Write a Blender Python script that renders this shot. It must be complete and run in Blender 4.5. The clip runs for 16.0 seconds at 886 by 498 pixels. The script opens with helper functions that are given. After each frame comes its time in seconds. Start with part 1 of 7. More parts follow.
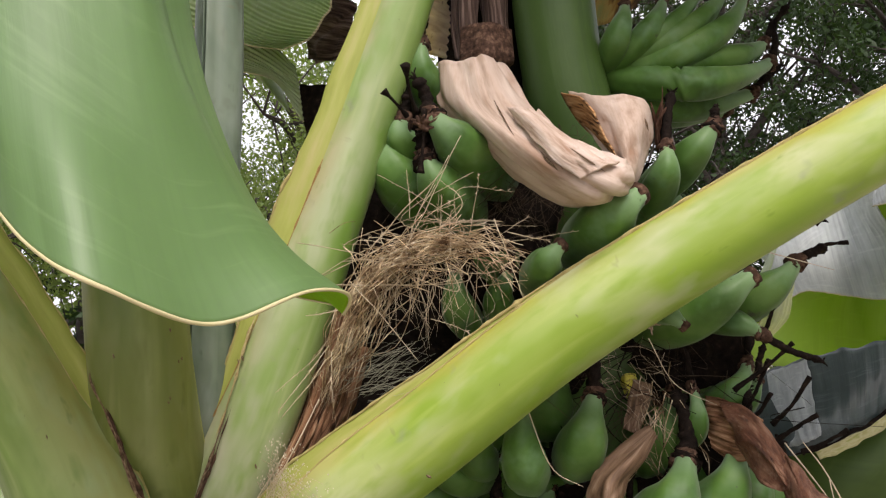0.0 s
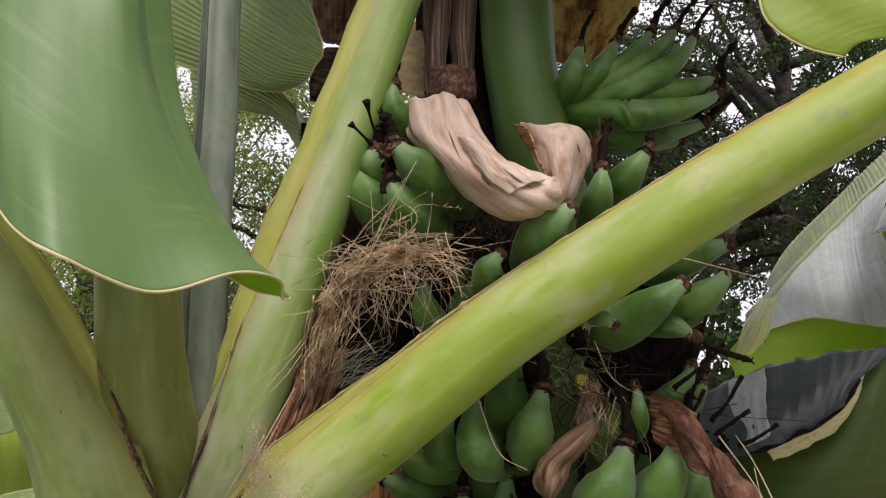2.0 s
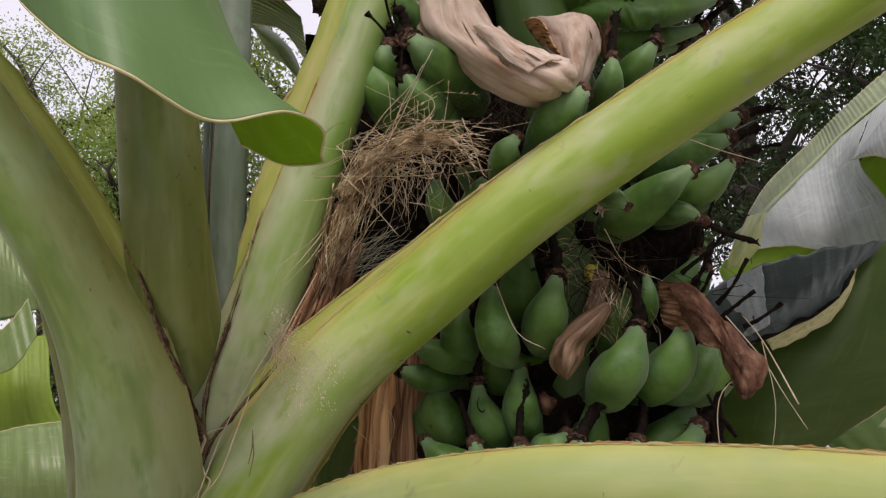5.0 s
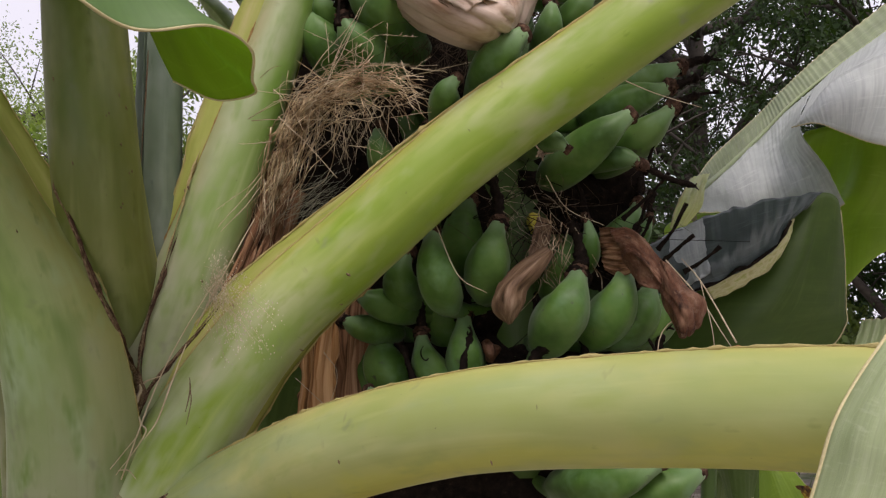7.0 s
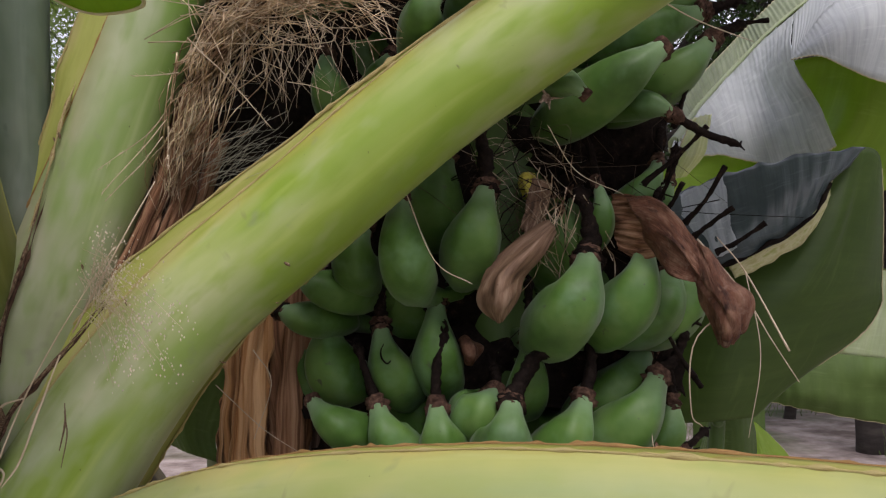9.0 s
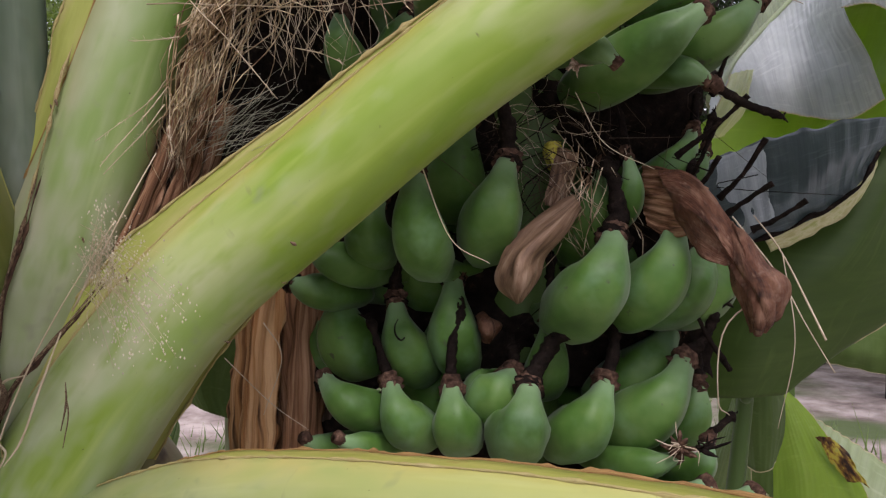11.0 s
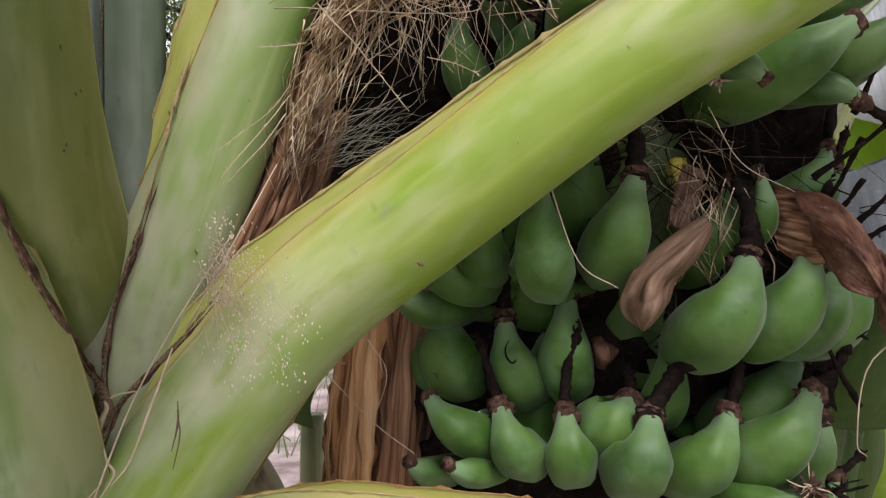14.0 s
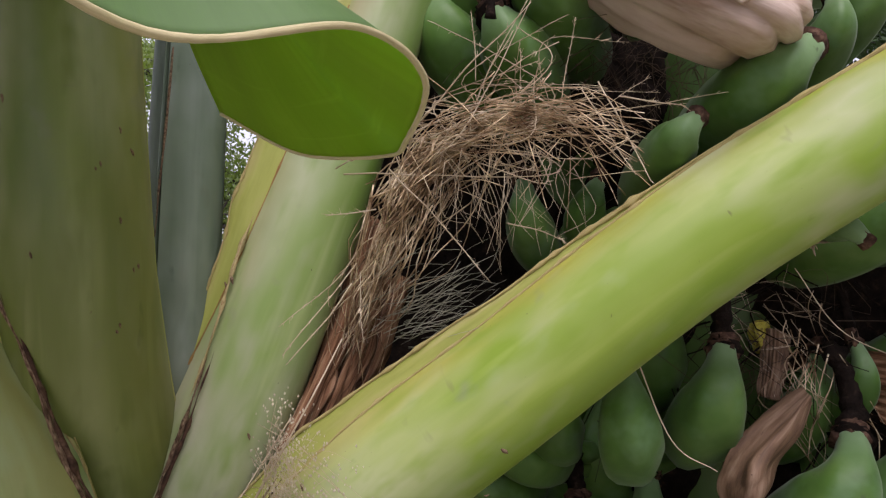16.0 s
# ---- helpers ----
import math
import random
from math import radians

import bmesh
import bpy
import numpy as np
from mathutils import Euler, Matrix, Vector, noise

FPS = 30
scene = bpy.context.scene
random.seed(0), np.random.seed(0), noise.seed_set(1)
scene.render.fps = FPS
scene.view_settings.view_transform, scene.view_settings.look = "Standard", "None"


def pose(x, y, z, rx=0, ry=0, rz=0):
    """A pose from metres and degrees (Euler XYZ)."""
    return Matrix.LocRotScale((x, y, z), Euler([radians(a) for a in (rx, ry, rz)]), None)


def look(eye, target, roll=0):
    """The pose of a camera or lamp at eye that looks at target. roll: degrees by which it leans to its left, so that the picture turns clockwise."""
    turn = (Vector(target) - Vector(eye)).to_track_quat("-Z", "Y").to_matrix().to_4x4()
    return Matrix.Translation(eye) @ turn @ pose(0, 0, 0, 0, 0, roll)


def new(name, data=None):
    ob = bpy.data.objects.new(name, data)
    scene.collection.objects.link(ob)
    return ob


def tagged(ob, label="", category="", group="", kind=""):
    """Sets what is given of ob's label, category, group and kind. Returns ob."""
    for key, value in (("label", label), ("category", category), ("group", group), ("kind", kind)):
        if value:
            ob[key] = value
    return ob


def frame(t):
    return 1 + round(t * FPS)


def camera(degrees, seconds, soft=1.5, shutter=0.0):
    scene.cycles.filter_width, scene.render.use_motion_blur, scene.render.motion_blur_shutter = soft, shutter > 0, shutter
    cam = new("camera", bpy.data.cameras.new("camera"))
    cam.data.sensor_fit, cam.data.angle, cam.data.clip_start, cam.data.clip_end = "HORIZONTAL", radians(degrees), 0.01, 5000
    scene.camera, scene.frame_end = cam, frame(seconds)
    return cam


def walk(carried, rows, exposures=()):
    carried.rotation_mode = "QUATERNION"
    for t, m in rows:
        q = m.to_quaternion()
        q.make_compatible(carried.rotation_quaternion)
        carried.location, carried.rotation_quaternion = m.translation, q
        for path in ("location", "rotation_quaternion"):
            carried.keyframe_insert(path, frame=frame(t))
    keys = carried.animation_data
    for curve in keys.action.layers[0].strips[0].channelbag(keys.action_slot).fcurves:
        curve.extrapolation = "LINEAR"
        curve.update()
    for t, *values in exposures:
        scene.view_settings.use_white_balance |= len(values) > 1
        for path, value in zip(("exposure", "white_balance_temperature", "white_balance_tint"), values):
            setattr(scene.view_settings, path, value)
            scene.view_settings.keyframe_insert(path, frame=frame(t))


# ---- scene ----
# ---------------------------------------------------------------- camera
cam = camera(55.3, 16.0, soft=1.25)
PATH = [
    (0, (0.018, 0.006, 1.77), (-0.038, 1.994, 1.987), 0.9),
    (0.5, (0.079, -0.028, 1.769), (-0.026, 1.949, 2.051), 1.0),
    (1, (0.075, -0.037, 1.759), (-0.115, 1.93, 2.061), 0.9),
    (1.5, (0.087, -0.054, 1.739), (-0.13, 1.908, 2.058), 1.1),
    (2, (0.112, -0.075, 1.731), (-0.109, 1.886, 2.055), 1.3),
    (2.5, (0.126, -0.091, 1.708), (-0.072, 1.871, 2.041), 1.2),
    (3, (0.103, -0.107, 1.688), (-0.068, 1.857, 2.024), 0.9),
    (3.5, (0.087, -0.105, 1.67), (-0.073, 1.863, 1.989), 0.6),
    (4, (0.075, -0.084, 1.663), (-0.08, 1.889, 1.948), 0.2),
    (4.2, (0.069, -0.082, 1.659), (-0.087, 1.891, 1.948), 0.2),
    (6.5, (0.079, -0.085, 1.621), (0.01, 1.896, 1.886), -0.6),
    (7, (0.083, -0.071, 1.606), (0.043, 1.909, 1.879), -0.9),
    (7.5, (0.066, -0.028, 1.631), (0.083, 1.947, 1.945), -1.1),
    (8, (0.051, 0.032, 1.647), (0.119, 2.009, 1.942), -1.0),
    (8.5, (0.049, 0.072, 1.656), (0.142, 2.065, 1.8), -0.6),
    (9, (0.056, 0.104, 1.669), (0.17, 2.099, 1.741), -0.4),
    (9.2, (0.061, 0.116, 1.684), (0.183, 2.112, 1.725), -0.4),
    (11.3, (0.066, 0.132, 1.695), (0.086, 2.129, 1.608), 0.9),
    (11.5, (0.062, 0.13, 1.695), (0.068, 2.128, 1.603), 1.1),
    (12, (0.075, 0.109, 1.692), (0.061, 2.106, 1.587), 1.4),
    (12.5, (0.075, 0.117, 1.693), (0.048, 2.113, 1.565), 1.8),
    (13, (0.059, 0.136, 1.686), (0.014, 2.13, 1.547), 2.1),
    (13.5, (0.043, 0.163, 1.697), (0.006, 2.158, 1.57), 2.1),
    (14, (0.015, 0.159, 1.707), (-0.028, 2.156, 1.614), 2.1),
    (14.5, (-0.005, 0.166, 1.721), (-0.062, 2.165, 1.700), 2.0),
    (14.7, (-0.015, 0.159, 1.729), (-0.072, 2.157, 1.748), 1.8),
    (15, (-0.025, 0.154, 1.750), (-0.074, 2.150, 1.814), 1.8),
    (15.5, (-0.020, 0.187, 1.750), (-0.073, 2.172, 1.890), 1.5),
    (16, (-0.026, 0.196, 1.725), (-0.078, 2.175, 1.956), 1.5),
]
walk(cam, [(t, look(eye, target, roll)) for t, eye, target, roll in PATH], [(0.0, 0.38, 6700, 22), (0.4, 0.22, 6700, 23), (1.0, 0.08, 6750, 23.5), (2.0, 0.07, 6750, 24), (2.5, 0.04, 6750, 24), (3.0, 0.04, 6850, 23), (3.5, -0.12, 6850, 24), (4.0, -0.12, 6750, 24), (6.5, -0.21, 6650, 25), (7.0, -0.15, 6650, 25), (7.5, -0.06, 6500, 26), (8.5, -0.16, 6400, 27), (9.0, -0.14, 6300, 28), (11.5, 0.1, 6200, 29), (13.0, 0.16, 6200, 29), (13.5, 0.28, 6200, 29), (14.2, 0.24, 6250, 29), (15.2, 0.08, 6250, 31), (16.0, 0.02, 6250, 30)])

# ---------------------------------------------------------------- sky and sun (bright overcast)
world = bpy.data.worlds.new("overcast_sky")
scene.world = world
world.use_nodes = True
wn = world.node_tree
sky = wn.nodes.new("ShaderNodeTexSky")
sky.sky_type, sky.sun_disc = "NISHITA", False
sky.sun_elevation, sky.sun_rotation = radians(62), radians(150)
sky.air_density, sky.dust_density, sky.ozone_density = 1.0, 6.0, 1.0
soften = wn.nodes.new("ShaderNodeMix")
soften.data_type = "RGBA"
soften.inputs["Factor"].default_value = 0.75
soften.inputs["B"].default_value = (9.0, 9.4, 9.8, 1)
wn.links.new(sky.outputs["Color"], soften.inputs["A"])
wn.links.new(soften.outputs["Result"], wn.nodes["Background"].inputs["Color"])
wn.nodes["Background"].inputs["Strength"].default_value = 0.13
sun = new("sun", bpy.data.lights.new("sun", "SUN"))
sun.data.energy, sun.data.angle, sun.data.color = 2.4, radians(24), (1.0, 0.97, 0.92)
sun.matrix_world = look((0.8, -2.6, 6.5), (0, 0.6, 1.8))


# ---------------------------------------------------------------- materials
def material(name, stops, scale=(1, 1, 1), detail=6.0, rough=0.5, bump=0.2, bump_scale=(1, 1, 1), spots=None, space="UV",
             translucent=0.0, specular=0.4, end=None, random_tint=0.0, coat=0.0, bump_distance=0.002, distort=0.0, sheen=0.0, across=None):
    """A surface from two scales of noise: colour stops over a broad noise, fine relief, speckled wear, and a second colour towards one end."""
    m = bpy.data.materials.new(name)
    m.use_nodes = True
    nt = m.node_tree
    n, l = nt.nodes, nt.links
    bsdf = n["Principled BSDF"]
    co = n.new("ShaderNodeTexCoord")
    source = co.outputs[space]

    def noise_tex(sc, det, dist=0.0):
        mp = n.new("ShaderNodeMapping")
        mp.inputs["Scale"].default_value = sc
        l.new(source, mp.inputs["Vector"])
        tex = n.new("ShaderNodeTexNoise")
        tex.inputs["Scale"].default_value = 1.0
        tex.inputs["Detail"].default_value = det
        tex.inputs["Roughness"].default_value = 0.6
        tex.inputs["Distortion"].default_value = dist
        l.new(mp.outputs["Vector"], tex.inputs["Vector"])
        return tex.outputs["Fac"]

    ramp = n.new("ShaderNodeValToRGB")
    while len(ramp.color_ramp.elements) < len(stops):
        ramp.color_ramp.elements.new(0.5)
    for e, (p, c) in zip(ramp.color_ramp.elements, stops):
        e.position, e.color = p, (*c, 1)
    l.new(noise_tex(scale, detail, distort), ramp.inputs["Fac"])
    colour = ramp.outputs["Color"]

    def blend(fac, a, b, kind="MIX"):
        mx = n.new("ShaderNodeMix")
        mx.data_type, mx.blend_type = "RGBA", kind
        for sock, val in (("Factor", fac), ("A", a), ("B", b)):
            if hasattr(val, "links"):
                l.new(val, mx.inputs[sock])
            elif sock == "Factor":
                mx.inputs[sock].default_value = val
            else:
                mx.inputs[sock].default_value = (*val, 1)
        return mx.outputs["Result"]

    def limits(val, lo, hi):
        mr = n.new("ShaderNodeMapRange")
        mr.inputs["From Min"].default_value, mr.inputs["From Max"].default_value = lo, hi
        l.new(val, mr.inputs["Value"])
        return mr.outputs["Result"]

    if across:
        uvm = n.new("ShaderNodeUVMap")
        uvm.uv_map = "Across"
        sp = n.new("ShaderNodeSeparateXYZ")
        l.new(uvm.outputs[0], sp.inputs[0])
        wander = n.new("ShaderNodeMath")
        wander.operation = "MULTIPLY_ADD"
        wander.inputs[1].default_value = 0.30
        l.new(noise_tex((5, 9, 1), 3), wander.inputs[0])
        l.new(sp.outputs["Y"], wander.inputs[2])
        zones = n.new("ShaderNodeValToRGB")
        while len(zones.color_ramp.elements) < len(across):
            zones.color_ramp.elements.new(0.5)
        for e, (p, c) in zip(zones.color_ramp.elements, across):
            e.position, e.color = p, (*c, 1)
        l.new(limits(wander.outputs[0], 0.15, 1.15), zones.inputs["Fac"])
        colour = blend(0.64, colour, zones.outputs["Color"])
    if end:
        lo, hi, c = end
        sep = n.new("ShaderNodeSeparateXYZ")
        l.new(co.outputs["UV"], sep.inputs[0])
        wob = n.new("ShaderNodeMath")
        wob.operation = "MULTIPLY_ADD"
        wob.inputs[1].default_value = abs(hi - lo) * 0.7
        l.new(noise_tex(tuple(s * 2.3 for s in scale), 4), wob.inputs[0])
        l.new(sep.outputs["X"], wob.inputs[2])
        colour = blend(limits(wob.outputs[0], lo + abs(hi - lo) * 0.35, hi + abs(hi - lo) * 0.35), colour, c)
    for sc, lo, hi, c in (spots if isinstance(spots, list) else [spots] if spots else []):
        colour = blend(limits(noise_tex((sc,) * 3 if isinstance(sc, (int, float)) else sc, 3), lo, hi), colour, c)
    if random_tint:
        info = n.new("ShaderNodeObjectInfo")
        geo = n.new("ShaderNodeNewGeometry")
        add = n.new("ShaderNodeMath")
        add.operation = "ADD"
        l.new(info.outputs["Random"], add.inputs[0])
        l.new(geo.outputs["Random Per Island"], add.inputs[1])
        hs = n.new("ShaderNodeHueSaturation")
        mr = n.new("ShaderNodeMapRange")
        mr.inputs["From Max"].default_value = 2.0
        mr.inputs["To Min"].default_value, mr.inputs["To Max"].default_value = 1 - random_tint, 1 + random_tint
        l.new(add.outputs[0], mr.inputs["Value"])
        l.new(mr.outputs["Result"], hs.inputs["Value"])
        l.new(colour, hs.inputs["Color"])
        colour = hs.outputs["Color"]
    l.new(colour, bsdf.inputs["Base Color"])
    bsdf.inputs["Roughness"].default_value = rough
    bsdf.inputs["Specular IOR Level"].default_value = specular
    bsdf.inputs["Coat Weight"].default_value = coat
    bsdf.inputs["Coat Roughness"].default_value = 0.35
    bsdf.inputs["Sheen Weight"].default_value = sheen
    bsdf.inputs["Sheen Roughness"].default_value = 0.45
    if bump:
        bp = n.new("ShaderNodeBump")
        bp.inputs["Strength"].default_value, bp.inputs["Distance"].default_value = bump, bump_distance
        l.new(noise_tex(bump_scale, 5), bp.inputs["Height"])
        l.new(bp.outputs["Normal"], bsdf.inputs["Normal"])
    if translucent:
        tr = n.new("ShaderNodeBsdfTranslucent")
        l.new(blend(1.0, colour, (1.5, 1.6, 0.5), "MULTIPLY"), tr.inputs["Color"])
        mix = n.new("ShaderNodeMixShader")
        mix.inputs[0].default_value = translucent
        l.new(bsdf.outputs[0], mix.inputs[1])
        l.new(tr.outputs[0], mix.inputs[2])
        l.new(mix.outputs[0], n["Material Output"].inputs["Surface"])
    return m


def petiole_material(name, dark, mid, pale, base, base_from, base_to, bloom=(0.48, 0.51, 0.30), across=None):
    """Waxy stalk skin: soft green zones, pale bloom rubbed off in places, fine lengthwise streaks, brown flecks, and a dull greyish base."""
    rubbed = tuple(0.65 * c + 0.35 * d for c, d in zip(mid, dark))
    return material(name, [(0.34, dark), (0.48, mid), (0.64, pale)], scale=(7, 13, 1), detail=4.0, rough=0.42, bump=0.16, bump_scale=(14, 120, 1), bump_distance=0.0008,
                    spots=[((9, 20, 1), 0.50, 0.74, bloom), ((6, 19, 2), 0.51, 0.68, rubbed), ((17, 44, 5), 0.54, 0.74, rubbed), ((13, 26, 9), 0.60, 0.95, base), ((3, 180, 1), 0.55, 1.9, tuple(c * 0.72 for c in mid)), ((30, 70, 1), 0.68, 0.86, tuple(c * 0.7 for c in dark)),
                           ((260, 330, 1), 0.73, 0.77, (0.07, 0.045, 0.025)), ((90, 34, 1), 0.74, 0.80, (0.10, 0.07, 0.04)), ((24, 30, 1), 0.63, 0.80, tuple(0.55 * c for c in base)), ((6, 60, 1), 0.58, 0.95, tuple(min(0.8, 1.2 * c) for c in pale)),
                           ((11, 9, 7), 0.60, 0.95, tuple(0.62 * c for c in mid)), ((50, 16, 1), 0.70, 0.84, (0.17, 0.15, 0.09))], end=(base_from, base_to, base), specular=0.42, distort=0.5, across=across)


M_PET_A = petiole_material("waxy_yellow_green_petiole", (0.17, 0.31, 0.02), (0.25, 0.365, 0.045), (0.36, 0.44, 0.12), (0.42, 0.49, 0.30), 0.44, 0.18,
                           across=[(0, (0.46, 0.38, 0.08)), (0.08, (0.44, 0.41, 0.09)), (0.16, (0.40, 0.45, 0.15)), (0.28, (0.37, 0.46, 0.155)), (0.42, (0.25, 0.40, 0.035)), (0.55, (0.16, 0.32, 0.008)), (0.66, (0.21, 0.36, 0.02)), (0.8, (0.38, 0.45, 0.16))])
M_PET_B = petiole_material("waxy_pale_green_petiole", (0.15, 0.27, 0.05), (0.25, 0.36, 0.11), (0.37, 0.44, 0.21), (0.43, 0.435, 0.33), 0.30, 0.06, (0.40, 0.455, 0.27),
                           across=[(0, (0.38, 0.31, 0.16)), (0.1, (0.42, 0.38, 0.23)), (0.22, (0.36, 0.42, 0.22)), (0.36, (0.24, 0.35, 0.12)), (0.52, (0.15, 0.32, 0.035)), (0.66, (0.17, 0.33, 0.04)), (0.8, (0.31, 0.42, 0.17)), (1, (0.34, 0.42, 0.2))])
M_PET_C = petiole_material("olive_petiole", (0.075, 0.115, 0.015), (0.135, 0.165, 0.035), (0.22, 0.25, 0.085), (0.29, 0.31, 0.18), 0.20, 0.03, (0.23, 0.255, 0.11),
                           across=[(0, (0.15, 0.14, 0.04)), (0.2, (0.17, 0.165, 0.04)), (0.34, (0.135, 0.15, 0.025)), (0.46, (0.075, 0.12, 0.012)), (0.56, (0.10, 0.15, 0.02)), (0.66, (0.24, 0.29, 0.11)), (0.76, (0.15, 0.19, 0.04)), (1, (0.19, 0.18, 0.05))])
M_PET_D = petiole_material("bluish_waxy_petiole", (0.075, 0.115, 0.07), (0.125, 0.175, 0.12), (0.185, 0.24, 0.175), (0.17, 0.18, 0.11), 0.2, 0.05, (0.25, 0.305, 0.265))
M_PET_E = petiole_material("grey_green_petiole", (0.075, 0.165, 0.02), (0.165, 0.26, 0.06), (0.28, 0.345, 0.145), (0.29, 0.335, 0.20), 0.20, 0.04, (0.31, 0.43, 0.24),
                           across=[(0, (0.15, 0.26, 0.05)), (0.22, (0.29, 0.385, 0.14)), (0.4, (0.14, 0.27, 0.025)), (0.54, (0.19, 0.33, 0.06)), (0.68, (0.28, 0.37, 0.13)), (0.84, (0.35, 0.36, 0.14)), (1, (0.34, 0.29, 0.09))])
M_PET_F = petiole_material("yellow_petiole", (0.25, 0.33, 0.08), (0.345, 0.405, 0.13), (0.43, 0.47, 0.20), (0.27, 0.345, 0.20), 0.42, 0.16, (0.44, 0.46, 0.17),
                           across=[(0, (0.50, 0.39, 0.1)), (0.08, (0.44, 0.44, 0.13)), (0.2, (0.31, 0.39, 0.17)), (0.4, (0.36, 0.43, 0.16)), (0.56, (0.48, 0.50, 0.08)), (0.72, (0.46, 0.47, 0.04)), (0.9, (0.44, 0.39, 0.06))])
M_RIM = material("yellow_petiole_rim", [(0.36, (0.25, 0.29, 0.05)), (0.52, (0.33, 0.365, 0.08)), (0.66, (0.41, 0.385, 0.14))], scale=(7, 40, 1), rough=0.6, bump=0.2, bump_scale=(20, 120, 1), spots=((40, 30, 1), 0.68, 0.78, (0.20, 0.12, 0.04)))
M_RIM_F = material("olive_petiole_rim", [(0.36, (0.23, 0.25, 0.04)), (0.52, (0.33, 0.33, 0.07)), (0.66, (0.37, 0.32, 0.09))], scale=(7, 40, 1), rough=0.6, bump=0.3, bump_scale=(20, 120, 1), spots=((34, 30, 1), 0.60, 0.72, (0.24, 0.13, 0.04)))
M_DRYEDGE = material("dried_brown_edge", [(0.36, (0.04, 0.025, 0.016)), (0.48, (0.15, 0.095, 0.058)), (0.62, (0.36, 0.27, 0.17))], scale=(60, 8, 1), rough=0.85, bump=0.5, bump_scale=(200, 60, 1), specular=0.1)
M_TANEDGE = material("dried_tan_edge", [(0.3, (0.26, 0.19, 0.07)), (0.5, (0.46, 0.39, 0.15)), (0.8, (0.58, 0.50, 0.24))], scale=(60, 8, 1), rough=0.8, bump=0.5, bump_scale=(200, 60, 1))
M_BANANA = material("green_banana_skin", [(0.36, (0.036, 0.098, 0.009)), (0.50, (0.058, 0.142, 0.018)), (0.64, (0.09, 0.18, 0.034))], scale=(26, 26, 26), detail=3.0, rough=0.52, bump=0.1,
                    bump_scale=(130, 130, 130), space="Object", spots=[((70, 70, 70), 0.68, 0.75, (0.05, 0.065, 0.03)), ((300, 300, 300), 0.72, 0.78, (0.035, 0.035, 0.02)), ((38, 38, 38), 0.5, 0.9, (0.13, 0.245, 0.115))], end=(0.74, 1.0, (0.18, 0.30, 0.14)), random_tint=0.22, specular=0.35, sheen=0.1)
# Black of the flower stubs; the same black stands in for gap shade.
M_BLACK = material("black_flower_ends_and_shade", [(0.3, (0.006, 0.005, 0.004)), (0.6, (0.018, 0.013, 0.010)), (0.82, (0.07, 0.045, 0.03))], scale=(150, 150, 150), space="Object", rough=0.8, bump=0.8, bump_scale=(400, 400, 400), specular=0.05)
M_SCAR = material("brown_banana_end", [(0.3, (0.02, 0.012, 0.008)), (0.52, (0.075, 0.042, 0.027)), (0.75, (0.21, 0.13, 0.085))], scale=(220, 220, 220), space="Object", rough=0.8, bump=0.6, bump_scale=(500, 500, 500), specular=0.12)
M_SPATHE = material("pale_dry_bract", [(0.33, (0.29, 0.185, 0.12)), (0.46, (0.52, 0.40, 0.31)), (0.66, (0.68, 0.575, 0.485))], scale=(2, 3.5, 1), detail=5.0, rough=0.62, bump=0.4, bump_scale=(4, 30, 1), bump_distance=0.0012, spots=[((1.5, 46, 1), 0.52, 1.2, (0.42, 0.29, 0.20)), ((9, 5, 1), 0.70, 0.82, (0.16, 0.09, 0.06)), ((4, 3, 1), 0.52, 0.74, (0.33, 0.20, 0.125))], translucent=0.12, specular=0.3)
M_SPATHE_BROWN = material("brown_stained_bract", [(0.36, (0.08, 0.045, 0.024)), (0.5, (0.20, 0.12, 0.068)), (0.64, (0.34, 0.235, 0.155))], scale=(2, 5, 1), detail=5.0, rough=0.65, bump=0.4, bump_scale=(3, 30, 1), bump_distance=0.0012, spots=((30, 14, 1), 0.66, 0.76, (0.10, 0.05, 0.03)), translucent=0.1)
M_BRACT = material("brown_dry_bract", [(0.32, (0.045, 0.020, 0.012)), (0.48, (0.17, 0.078, 0.045)), (0.66, (0.33, 0.19, 0.12))], scale=(3, 3, 1), detail=6.0, rough=0.6, bump=0.9, bump_scale=(4, 34, 1), bump_distance=0.003, spots=[((1.6, 40, 1), 0.54, 1.1, (0.05, 0.025, 0.02)), ((9, 7, 1), 0.58, 0.8, (0.36, 0.25, 0.18)), ((4, 3, 5), 0.52, 0.7, (0.035, 0.018, 0.013))], translucent=0.15, specular=0.2)
M_PALEDRY = material("pale_corrugated_dry_leaf", [(0.34, (0.50, 0.38, 0.31)), (0.5, (0.64, 0.53, 0.45)), (0.66, (0.74, 0.64, 0.57))], scale=(2, 9, 1), rough=0.65, bump=0.5, bump_scale=(2, 40, 1), spots=((12, 8, 1), 0.66, 0.76, (0.20, 0.11, 0.07)), translucent=0.45)
M_WITHER = material("blotched_withered_leaf", [(0.36, (0.07, 0.032, 0.015)), (0.46, (0.34, 0.19, 0.05)), (0.54, (0.52, 0.40, 0.14)), (0.66, (0.40, 0.42, 0.16))], scale=(2.5, 3.5, 1), detail=5.0, rough=0.7, bump=0.5, bump_scale=(4, 30, 1), spots=((7, 9, 1), 0.58, 0.70, (0.10, 0.045, 0.02)), translucent=0.2)
